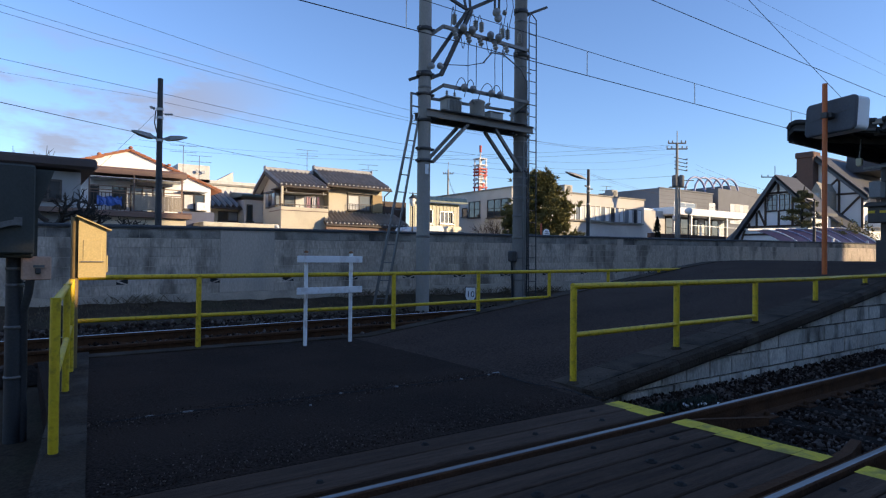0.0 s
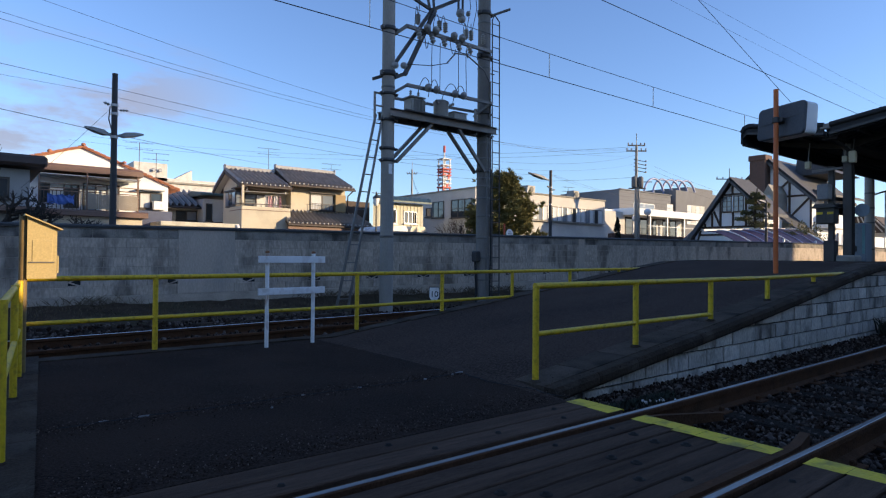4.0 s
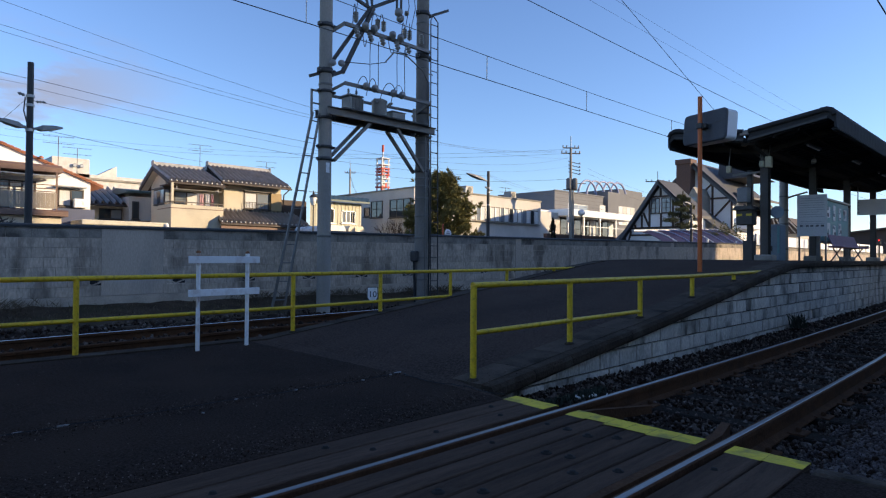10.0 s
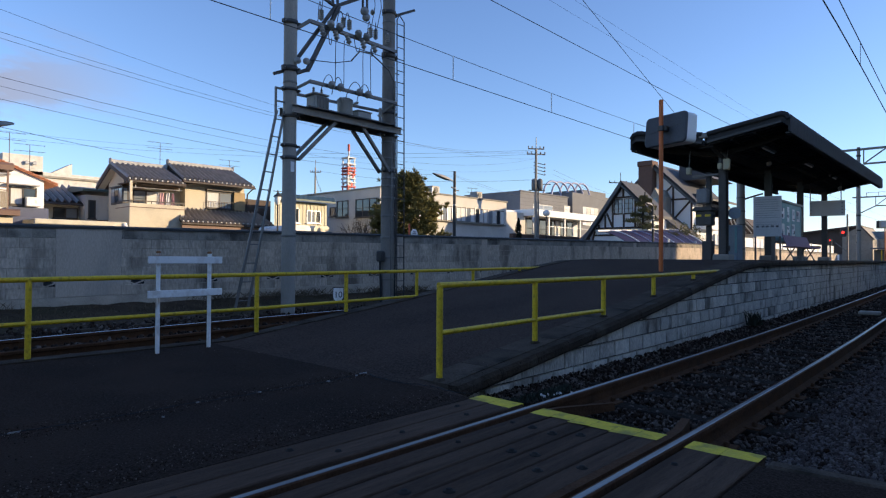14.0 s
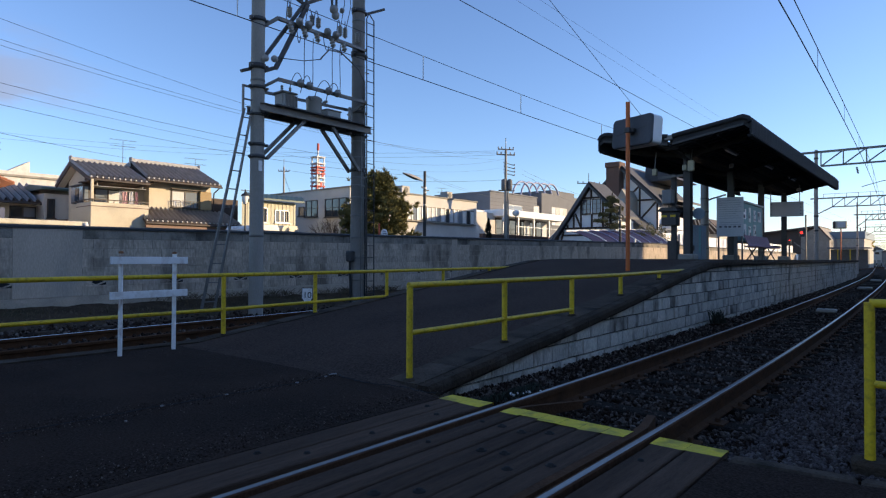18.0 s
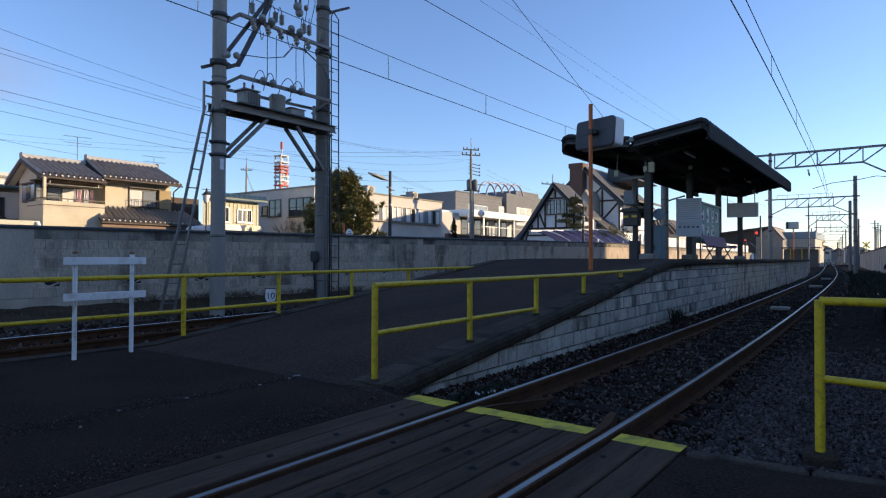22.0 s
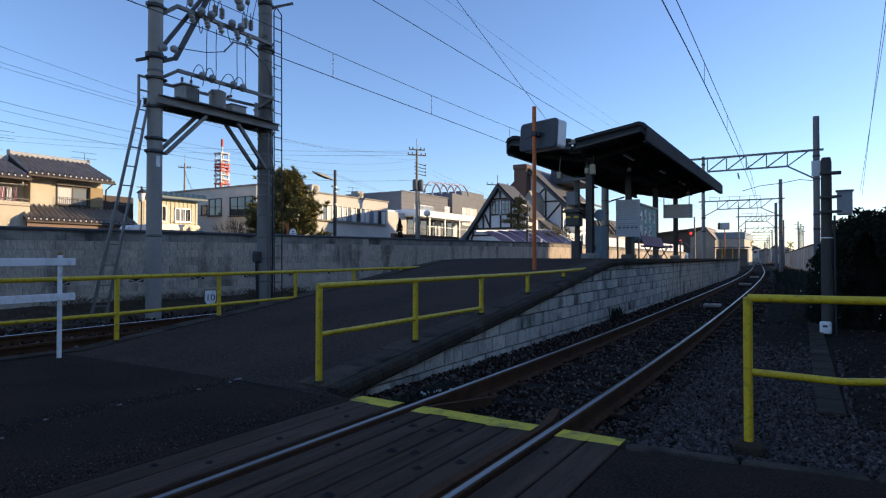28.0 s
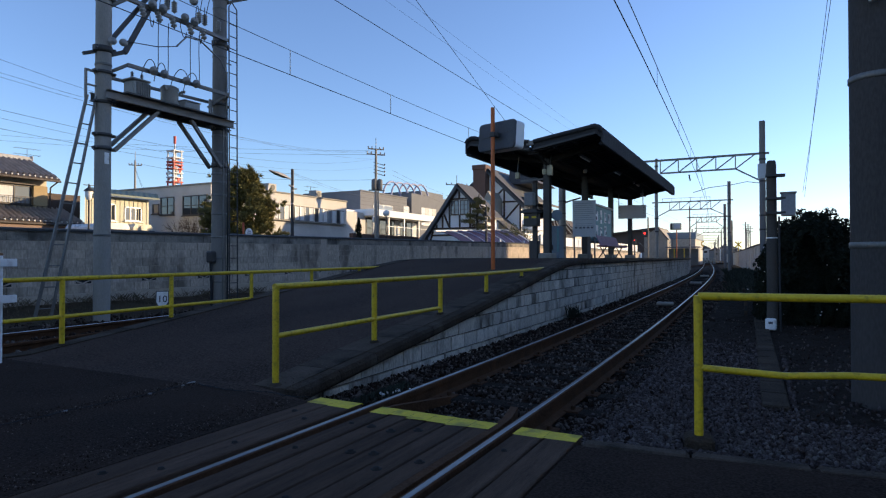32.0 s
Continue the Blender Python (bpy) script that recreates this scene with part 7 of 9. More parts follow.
for k in range(12):
    part("cladding_joint", Shape().box((-47.99, 73.5, 4.4 + k * 0.5), (0.03, 12.1, 0.03)), DARK_STEEL, gb)
part("wing", Shape().box((-53, 87.5, 5.4), (10, 13, 11.6)), GREY_WALL, gb)
part("parapet", Shape().box((-48.0, 73.5, 10.3), (0.3, 12.3, 0.14)), GREY_WALL, gb)
window(gb, "x", -48.0, 70.5, 75.5, 7.2, 8.7, 2, ALU, [SKY_TINT_PANE, SKY_TINT_PANE])
window(gb, "x", -48.0, 78.6, 80.2, 7.8, 9.0, 1, ALU, [CURTAIN])
window(gb, "x", -48.0, 84.0, 89.0, 6.4, 9.2, 4, ALU, [CURTAIN, BEIGE])
part("upper_box", Shape().box((-58, 97, 6.4), (10, 8, 13.2)), GREY_WALL, gb)
for i in range(5):
    c0 = 78.6 + i * 2.55
    ar = thing("roof_arch", (-50, c0, 10.3), "lilac steel arch standing on the flat roof", "arch", "roof arches")
    pts = [(-50 - i * 0.2, c0 + 2.55 * math.cos(t * math.pi / 14), 10.3 + i * 0.16 + 2.5 * math.sin(t * math.pi / 14)) for t in range(15)]
    part("arch", Shape().tube(pts, 0.15, 8), LILAC, ar)

# half-timbered house
tu = thing("half_timbered_house", (-21, 46, -0.3), "white half-timbered house with steep slate gables and a chimney", "house")
part("front_wall", Shape().prism([(-28.9, 2.0), (-28.9, 3.1), (-25.5, 7.75), (-22.9, 5.3), (-22.9, -0.3), (-28.8, -0.3)], 52.0, 54.9, "y"), WHITE_WALL, tu)


def slope(parent, x0, z0, x1, z1, y0, y1, th=0.18, mat=None, name="roof"):
    s = Shape()
    s.prism([(x0, z0), (x1, z1), (x1, z1 + th), (x0, z0 + th)], y0, y1, "y")
    return part(name, s, mat or SLATE, parent)


slope(tu, -29.45, 2.6, -25.5, 8.0, 51.4, 53.0, 0.24)
s = Shape()
for lift in (0.0, -0.2):
    s.add([(-25.5, 51.6, 8.2 + lift), (-28.4, 51.6, 4.2 + lift), (-29.5, 51.6, 2.75 + lift), (-33.9, 57.5, 2.6 + lift), (-31.6, 57.5, 4.5 + lift), (-28.45, 57.5, 8.9 + lift)],
          [(0, 1, 4, 5), (1, 2, 3, 4)])
part("side_roof", s, SLATE, tu)
slope(tu, -25.5, 8.0, -22.2, 4.7, 51.4, 55.0, 0.24)
part("barge_board", Shape().bar((-29.45, 51.38, 2.57), (-25.5, 51.38, 7.95), 0.10, 0.30), surface("grey_barge", (0.10, 0.11, 0.115), None, 0.7), tu)
part("barge_board", Shape().bar((-25.5, 51.45, 7.95), (-22.2, 51.45, 4.65), 0.10, 0.30), bpy.data.materials["grey_barge"], tu)


def beam(x0, z0, x1, z1, y, w=0.17):
    part("timber", Shape().bar((x0, y, z0), (x1, y, z1), 0.08, w), DARK_WOOD, tu)


for b_ in ((-28.25, 3.95, -22.9, 3.95), (-26.6, 6.75, -24.2, 6.75), (-25.5, 6.75, -25.5, 7.9), (-26.55, 4.0, -26.55, 6.7),
           (-24.35, 4.0, -24.35, 6.7), (-27.95, 4.0, -27.95, 4.3), (-27.15, 5.35, -26.6, 4.1), (-27.3, 4.0, -27.3, 5.2), (-25.45, 4.0, -25.45, 5.2), (-28.8, 2.2, -28.35, 3.7), (-23.6, 4.0, -23.6, 5.8),
           (-28.4, 3.3, -23.0, 3.3)):
    beam(*b_, 51.98)
window(tu, "y", 52.0, -26.4, -25.58, 5.25, 6.62, 2, DARK_WOOD, [SKY_TINT_PANE], rows=3)
window(tu, "y", 52.0, -25.42, -24.55, 5.25, 6.62, 2, DARK_WOOD, [SKY_TINT_PANE], rows=3)
# rear cross gable
part("rear_wall", Shape().prism([(-25.6, -0.3), (-25.6, 6.6), (-25.0, 9.9), (-21.5, 6.75), (-21.5, -0.3)], 58.0, 66.0, "y"), WHITE_WALL, tu)
slope(tu, -25.0, 10.2, -20.9, 6.3, 57.3, 67.0, 0.28)
slope(tu, -29.5, 6.0, -25.0, 10.2, 57.3, 67.0, 0.28)
part("barge_board", Shape().bar((-25.0, 57.35, 10.1), (-20.9, 57.35, 6.22), 0.10, 0.34), bpy.data.materials["grey_barge"], tu)
for b_ in ((-23.3, 4.2, -23.3, 8.2), (-24.6, 6.85, -21.5, 6.85), (-23.3, 4.9, -21.6, 6.7), (-24.7, 7.0, -23.4, 8.2), (-21.55, 3.8, -21.55, 6.7)):
    beam(*b_, 57.96)
slope(tu, -25.6, 7.0, -21.0, 3.2, 54.8, 58.1, 0.22)
part("lean_wall", Shape().prism([(-25.6, 0), (-22.9, 0), (-22.9, 4.6), (-25.6, 6.8)], 55.4, 58.0, "y"), WHITE_WALL, tu)
dm = part("dormer", Shape().prism([(-24.25, 5.0), (-23.45, 5.0), (-23.45, 7.0), (-23.85, 7.75), (-24.25, 7.0)], 55.0, 57.8, "y"), surface("dormer_wood", (0.30, 0.27, 0.22), None, 0.7), tu, "grey wooden dormer")
part("pane", Shape().box((-23.85, 54.99, 6.1), (0.45, 0.03, 1.4)), SKY_TINT_PANE, dm)
part("upper_roof", Shape().prism([(-24.0, 9.0), (-20.6, 9.0), (-21.5, 9.6), (-23.4, 10.7), (-23.9, 10.5)], 61, 67, "y"), SLATE, tu)
ch = part("chimney", Shape().box((-25.65, 57.5, 8.0), (1.35, 1.2, 5.2)), BRICK_DARK, tu, "brown brick chimney")
part("chimney_cap", Shape().box((-25.65, 57.5, 10.45), (1.55, 1.4, 0.5), 0, 0.04), BRICK_DARK, ch)
slope(tu, -27.3, 8.0, -25.4, 9.0, 58.5, 63, 0.15)
part("side_wall", Shape().box((-22.2, 62.5, 5.8), (1.4, 6.0, 3.0)), WHITE_WALL, tu)
window(tu, "x", -21.5, 59.5, 62.5, 5.2, 6.6, 3, WHITE_PAINT, [CURTAIN, SKY_TINT_PANE], False)
part("balcony_wall", Shape().box((-21.0, 61.5, 4.6), (1.1, 4.5, 1.2)), WHITE_WALL, tu)
slope(tu, -21.6, 7.2, -19.8, 6.6, 58.5, 67, 0.2)
# front gable brought nearer by scaling it about the same eye point
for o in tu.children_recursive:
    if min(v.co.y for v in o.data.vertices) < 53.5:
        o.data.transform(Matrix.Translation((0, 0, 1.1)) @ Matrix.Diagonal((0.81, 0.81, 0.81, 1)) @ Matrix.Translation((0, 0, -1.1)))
# garden pine in front of it
PINE = surface("garden_pine", (0.17, 0.15, 0.05), (0.075, 0.072, 0.026), 0.7, scale=3, fine=20, bump=0.1)
gp = thing("garden_pine", (-18.9, 41.5, -0.3), "clipped garden pine with layered pads of needles", "tree")
part("trunk", Shape().tube([(-18.9, 41.5, -0.3), (-18.8, 41.5, 2.5), (-18.95, 41.6, 4.2), (-18.7, 41.5, 5.9)], 0.13, 8, 0.04), BARK, gp)
rg = random.Random(77)


def pads(r):
    i = r.randrange(15)
    q = random.Random(i * 7 + 1)
    z = 2.15 + i * 0.24
    off = (2.5 - i * 0.155) * q.uniform(0.3, 1.0)
    a_ = i * 2.4
    d = r.uniform(0, 1) ** 0.5 * (0.78 - i * 0.034)
    b_ = r.uniform(0, 2 * math.pi)
    return (-18.8 + off * math.cos(a_) + d * math.cos(b_), 41.5 + off * math.sin(a_) + d * math.sin(b_), z + r.gauss(0, 0.075)), Vector((0, 0, 1))


part("crown", leaf_cloud(9000, pads, 0.075, 31, 0.3), PINE, gp)
for i in range(15):
    q = random.Random(i * 7 + 1)
    z, off, a_ = 2.15 + i * 0.24, (2.5 - i * 0.155) * q.uniform(0.3, 1.0), i * 2.4
    part("limb", Shape().tube([(-18.85, 41.5, z - 0.3), (-18.8 + off * math.cos(a_), 41.5 + off * math.sin(a_), z - 0.05)], 0.04, 5, 0.015), BARK, gp)
hg2 = thing("garden_shrub", (-17.5, 45, -0.3), "rounded green garden shrub behind the wall", "shrub")


def shrub_in(r):
    a_, b_ = r.uniform(0, 2 * math.pi), r.uniform(0, 1)
    k = (1 + 0.2 * math.sin(a_ * 4)) * r.uniform(0.75, 1.0)
    return (-17.6 + 1.2 * k * math.cos(a_) * math.sqrt(1 - b_ * b_ * 0.8), 46.0 + 1.8 * k * math.sin(a_) * math.sqrt(1 - b_ * b_ * 0.8), 1.0 + 2.5 * b_ * k), Vector((math.cos(a_), math.sin(a_), b_))


part("foliage", leaf_cloud(5000, shrub_in, 0.08, 41, 0.5), PINE, hg2)

# curved carport with tinted roof panels
ct = thing("curved_carport", (-17, 37, -0.3), "white framed carport with a curved violet-tinted roof", "carport")
VIOLET = surface("violet_panel", (0.030, 0.017, 0.048), (0.016, 0.010, 0.028), 0.45, spec=0.2, scale=2, bump=0.02)
n = 9
for i in range(2, 9):
    y0, y1 = 31.0 + i * 1.6, 31.0 + (i + 1) * 1.6
    z_up = 2.55 + 0.075 * (i)
    for k in range(5):
        t0, t1 = k / 5, (k + 1) / 5
        arc = lambda t, zz: (-15.9 - 2.6 * t, zz - 1.25 * (1 - math.sin((0.05 + 0.95 * t) * math.pi / 2)))
        (xa, za), (xb, zb) = arc(t0, z_up + 0.1), arc(t1, z_up + 0.1)
        s = Shape().add([(xa, y0 + 0.05, za), (xb, y0 + 0.05, zb), (xb, y1 - 0.05, zb + 0.07), (xa, y1 - 0.05, za + 0.07), (xa, y0 + 0.05, za - 0.02), (xb, y0 + 0.05, zb - 0.02), (xb, y1 - 0.05, zb + 0.05), (xa, y1 - 0.05, za + 0.05)],
                        [(0, 1, 2, 3), (4, 7, 6, 5), (0, 4, 5, 1), (1, 5, 6, 2), (2, 6, 7, 3), (3, 7, 4, 0)])
        part("roof_panel", s, VIOLET, ct)
    pts = [(lambda q: (q[0], y1, q[1] + 0.07))(arc(t / 8, z_up + 0.13)) for t in range(9)]
    part("rib", Shape().tube(pts, 0.07 if i == 8 else 0.04, 6), WHITE_PAINT if i in (2, 5, 8) else LILAC, ct)
    if i % 3 == 1:
        part("post", Shape().box((-16.0, y1, 1.1), (0.1, 0.1, 2.6)), WHITE_PAINT, ct)
part("ridge_beam", Shape().bar((-18.5, 34.2, 2.84), (-18.5, 45.4, 3.32), 0.08, 0.10), WHITE_PAINT, ct)
part("edge_beam", Shape().bar((-15.9, 34.2, 1.42), (-15.9, 45.4, 1.85), 0.06, 0.08), LILAC, ct)
lf = thing("lattice_fence", (-16.5, 48.5, -0.3), "pale lattice fence panel behind the wall", "fence")
for i in range(14):
    part("slat", Shape().bar((-16.3, 46.4 + i * 0.3, 2.0), (-16.3, 46.9 + i * 0.3, 2.9), 0.03, 0.05), ALU, lf)
    part("slat", Shape().bar((-16.27, 46.9 + i * 0.3, 2.0), (-16.27, 46.4 + i * 0.3, 2.9), 0.03, 0.05), ALU, lf)
part("frame", Shape().bar((-16.3, 46.4, 2.9), (-16.3, 51, 2.9), 0.05, 0.06), ALU, lf)

TRED_PAINT = surface("red_orange_paint", (0.60, 0.10, 0.04), None, 0.6)
rs = thing("round_sign", (-16.5, 16.22, -0.3), "white round sign with dark marks behind the wall", "sign")
part("post", Shape().tube([(-16.5, 16.22, -0.3), (-16.5, 16.22, 2.0)], 0.025, 6), ALU, rs)
part("disc", Shape().lathe((-16.48, 16.22, 2.01), (1, 0, 0), [(0, 0.17), (0.02, 0.18), (0.03, 0.16)], 20), WHITE_PAINT, rs)
for k in range(3):
    part("mark", Shape().box((-16.445, 16.22, 1.94 + 0.07 * k), (0.006, 0.20 - 0.05 * abs(k - 1), 0.025), 0, 0.002), INK, rs)
rp = thing("red_post", (-16.5, 15.99, -0.3), "short red marker post behind the wall", "post")
part("post", Shape().box((-16.5, 15.99, 1.04), (0.06, 0.06, 2.69), 0, 0.01), TRED_PAINT, rp)

# ---- lamp posts, utility poles, wires, distance ----
def street_lamp(x, y, z1, arms, label):
    root = thing("street_lamp", (x, y, -0.3), label, "street lamp", "street lamps")
    part("pole", Shape().lathe((x, y, -0.3), (0, 0, 1), [(0, 0.085), (z1 + 0.3, 0.062)], 14), DARK_POLE, root)
    for z in (z1 - 0.75, z1 - 0.95, z1 - 1.5):
        part("band", Shape().lathe((x, y, z), (0, 0, 1), [(-0.03, 0.085), (0.03, 0.085)], 12), ALU, root)
    for dy, za, zb in arms:
        tip = (x + 0.05, y + dy, zb)
        s = Shape()
        a_, b_ = Vector((x, y, za)), Vector(tip)
        secs = []
        for t, w_, h_ in ((0.08, 0.03, 0.03), (0.2, 0.06, 0.05), (0.35, 0.13, 0.10), (0.7, 0.13, 0.085), (1.0, 0.04, 0.03)):
            p = a_.lerp(b_, t)
            secs.append([(p.x - w_, p.y, p.z - h_ * 0.5), (p.x + w_, p.y, p.z - h_ * 0.5), (p.x + w_ * 0.7, p.y, p.z + h_ * 0.6), (p.x - w_ * 0.7, p.y, p.z + h_ * 0.6)])
        s.sweep(secs)
        part("lamp_head", s, TANK, root, "grey boat-shaped lamp head")
    part("insulator", insulator((x, y - 0.1, z1 - 0.75), (0, -1, 0.3), 0.14, 0.04, 2), PORCELAIN, root)
    part("insulator", insulator((x, y + 0.1, z1 - 0.85), (0, 1, 0.1), 0.2, 0.03, 3), PORCELAIN, root)
    part("service_wire", Shape().tube([(x + 0.05, y - 0.1, z1 - 0.8), (x + 0.08, y - 0.13, z1 - 1.1), (x + 0.06, y - 0.04, z1 - 1.45)], 0.014, 5), CABLE, root)


street_lamp(-15.97, 2.73, 5.35, [(-0.62, 3.88, 4.0), (0.62, 3.88, 3.98)], "dark street lamp post with two boat-shaped lamp heads")
street_lamp(-17.94, 20.18, 4.96, [(-1.45, 4.50, 4.72)], "dark street lamp post with one raised lamp head")
street_lamp(-15.2, 34.8, 4.4, [(-1.0, 4.25, 4.35)], "slim dark street lamp post with one lamp head")


def utility_pole(x, y, z1, label, arms=((0, 1.8), (-0.55, 1.3), (-0.95, 1.6)), cans=True):
    root = thing("utility_pole", (x, y, -0.3), label, "utility pole", "utility poles")
    part("pole", Shape().lathe((x, y, -0.3), (0, 0, 1), [(0, 0.17), (z1 + 0.3, 0.09)], 14), POLE, root)
    part("tip", Shape().tube([(x, y, z1), (x, y, z1 + 0.9)], 0.03, 6), GALV, root)
    for dz, w_ in arms:
        a_ = part("cross_arm", Shape().bar((x - 0.62 * w_ / 2, y - 0.78 * w_ / 2, z1 + dz), (x + 0.62 * w_ / 2, y + 0.78 * w_ / 2, z1 + dz), 0.08, 0.09), GALV, root)
        for t in (-0.95, -0.5, 0.5, 0.95):
            part("pin_insulator", insulator((x + 0.31 * w_ * t, y + 0.39 * w_ * t, z1 + dz + 0.04), (0, 0, 1), 0.18, 0.06, 2), PORCELAIN, a_)
    if cans:
        for sx in (-0.5, 0.75):
            part("transformer", Shape().lathe((x + sx * 0.24 + 0.05, y + sx * 0.28, z1 - 3.2), (0, 0, 1), [(0, 0.18), (0.05, 0.21), (0.75, 0.21), (0.85, 0.12)], 12), DARK_CONC, root)
        for i in range(4):
            z = z1 - 1.1 - i * 0.27
            ca_ = part("cable_arm", Shape().bar((x - 0.12, y - 0.15, z + 0.06), (x + 0.46, y + 0.6, z - 0.14), 0.045, 0.05), GALV, root)
            part("spool_insulator", insulator((x + 0.44, y + 0.57, z - 0.14), (0.2, -0.3, 0.6), 0.14, 0.06, 2), PORCELAIN, ca_)
        part("can_bracket", Shape().bar((x - 0.35, y - 0.45, z1 - 3.25), (x + 0.45, y + 0.55, z1 - 3.25), 0.10, 0.09), GALV, root)
        part("riser_pipe", Shape().tube([(x + 0.17, y + 0.10, -0.3), (x + 0.17, y + 0.10, z1 - 3.3)], 0.06, 8), POLE, root)
        part("side_arm", Shape().bar((x, y, z1 - 2.75), (x + 0.75, y + 0.95, z1 - 2.75), 0.05, 0.06), GALV, root)
    return root


utility_pole(-26.75, 39.66, 9.66, "tall concrete utility pole with crossarms and two transformers", ((0, 1.3), (-0.42, 1.5)))
utility_pole(-57.1, 40.5, 11.2, "far concrete utility pole between the roofs", ((-0.5, 1.2),), False)
utility_pole(-27.27, 55.0, 8.6, "thin utility pole behind the half-timbered house", ((-0.1, 2.4),), False)


def wire(a_, b_, sag, r=0.011, n=14, label="thin dark overhead wire"):
    a_, b_ = Vector(a_), Vector(b_)
    pts = [a_.lerp(b_, i / n) - Vector((0, 0, 4 * sag * (i / n) * (1 - i / n))) for i in range(n + 1)]
    return single("overhead_wire", Shape().tube(pts, r * 0.48, 5, caps=False), CABLE, label, "wire", "overhead wires")


def out(p, q, k):
    """Point on the line from p to q, k times as far."""
    return tuple(p[i] + (q[i] - p[i]) * k for i in range(3))


wire(out((-36, 15.1, 6.75), (-16, -0.39, 4.56), 1.6), (-36.6, 15.1, 6.8), 0.25, 0.017)
wire((-16.1, -6, 5.75), (-15.97, 2.73, 4.98), 0.02)
wire((-15.97, 2.73, 5.0), (-26.75, 39.65, 8.92), 1.15)
wire((-15.9, -8, 5.2), (-15.97, 2.73, 4.85), 0.02, 0.006)
wire((-15.97, 2.73, 4.8), (-26.75, 39.65, 8.28), 1.05, 0.008)
for za, zb, s_, dx in ((6.35, 10.3, 1.55, 0.0), (6.17, 10.2, 1.55, 0.3), (7.1, 9.6, 1.5, 0.2)):
    wire((-15.2, -5, za + 0.45), (-27.05 + dx, 39.93, zb * 0.92 + 0.09), s_, 0.010)
wire((-15.97, 2.73, 4.52), (-17.94, 20.18, 4.75), 0.34, 0.010)
wire((-17.94, 20.18, 4.75), (-26.68, 39.56, 5.98), 0.3, 0.010)
wire((-17.94, 20.18, 4.8), (-24, 46, 4.6), 0.3, 0.009)
wire((-15.97, 2.73, 4.62), (-20.5, 1.2, 2.9), 0.05, 0.009)
wire((-57.1, 40.5, 10.9), (-26.77, 39.65, 7.26), 0.6, 0.02)
wire((-57.1, 40.5, 10.6), (-40, 30, 6.0), 0.9, 0.025)
wire((-57.1, 40.5, 10.4), (-44, 33, 6.2), 0.9, 0.025)
for zb in (8.7, 8.3, 7.8):
    wire((-25.94, 40.76, zb * 0.92 + 0.09), (-26.9, 66, zb - 2.0), 0.5, 0.014)
wire((-27.14, 39.38, 9.56), (-70, 10, 13.0), 1.2, 0.018)
wire((-27.14, 39.19, 9.20), (-70, 8, 12.4), 1.2, 0.018)

# contact and messenger wires
CW = thing("catenary_wires", (-9.9, 9, 5.4), "contact wire and messenger wire of the far track with droppers", "catenary")
pts = [(-9.85, v, 5.45) for v in range(-20, 100, 6)]
part("contact_wire", Shape().tube(pts, 0.009, 6, caps=False), CABLE, CW)
pts = [(-9.85, v, 6.02 + 0.0010 * (v - 14) ** 2 if v < 26 else 6.16) for v in range(-20, 100, 4)]
part("messenger_wire", Shape().tube(pts, 0.007, 6, caps=False), CABLE, CW)
for v in (0.9, 5.96, 11.0, 15.4, 20.9, 26.2, 31.5):
    zt = 6.02 + 0.0010 * (v - 14) ** 2 if v < 26 else 6.16
    part("dropper", Shape().tube([(-9.85, v, 5.45), (-9.85, v, zt)], 0.013, 6), WHITE_PAINT, CW, "bright dropper")
CW = thing("catenary_wires", (-2.1, 15, 5.1), "contact wire and messenger wire of the near track", "catenary")
hung = lambda v: 5.61 + 0.0006 * ((v + 7) % 44 - 22) ** 2
vs = list(range(-12, 60, 3)) + list(range(60, 200, 10))
part("contact_wire", Shape().tube([(track_x(v) + 0.09, v, 5.13) for v in vs], 0.011, 6, caps=False), CABLE, CW)
part("messenger_wire", Shape().tube([(track_x(v) + 0.09, v, hung(v)) for v in vs], 0.009, 6, caps=False), CABLE, CW)
for v in range(-9, 120, 6):
    part("dropper", Shape().tube([(track_x(v) + 0.09, v, 5.13), (track_x(v) + 0.09, v, hung(v))], 0.005, 4), CABLE, CW)
wire((-6.0, -14, 5.62), (-6.0, 34, 5.2), 0.2, 0.013)
wire((-6.0, 5.5, 7.75), (-5.9, 15.4, 4.50), 0.03, 0.012)
for x0 in (-6.6, -7.0):
    wire((x0, -10, 7.2), (x0, 40, 6.6), 0.4, 0.005)
wire((1.0, 2.2, 7.9), (1.02, 19.0, 2.87), 0.05, 0.010)
wire((0.98, 3.5, 8.0), (1.06, 19.0, 2.75), -0.25, 0.010)

# red and white radio tower far off
TW = thing("radio_tower", (-235, 186, 0), "red and white radio tower far behind the roofs", "tower")
TRED = surface("tower_red", (0.62, 0.09, 0.06), None, 0.6)
TWHT = surface("tower_white", (0.75, 0.74, 0.72), None, 0.6)
tx, ty = -235.1, 186.3
for sx in (-1, 1):
    for sy3 in (-1, 1):
        for z0, z1, m_ in ((0, 33, TWHT), (33, 36, TRED), (36, 41, TWHT), (41, 45, TRED), (45, 50, TWHT)):
            part("leg", Shape().box((tx + sx * 2.0, ty + sy3 * 2.0, (z0 + z1) / 2), (0.5, 0.5, z1 - z0)), m_, TW)
for z, m_ in ((33.5, TRED), (35.5, TRED), (37.6, TWHT), (39.6, TWHT), (41.6, TRED), (43.2, TRED), (44.6, TRED), (46.5, TWHT), (49.6, TWHT)):
    part("platform", Shape().box((tx, ty, z), (5.2, 5.2, 0.5)), m_, TW)
part("core", Shape().lathe((tx, ty, 0), (0, 0, 1), [(0, 1.2), (47, 1.1)], 10), TWHT, TW)
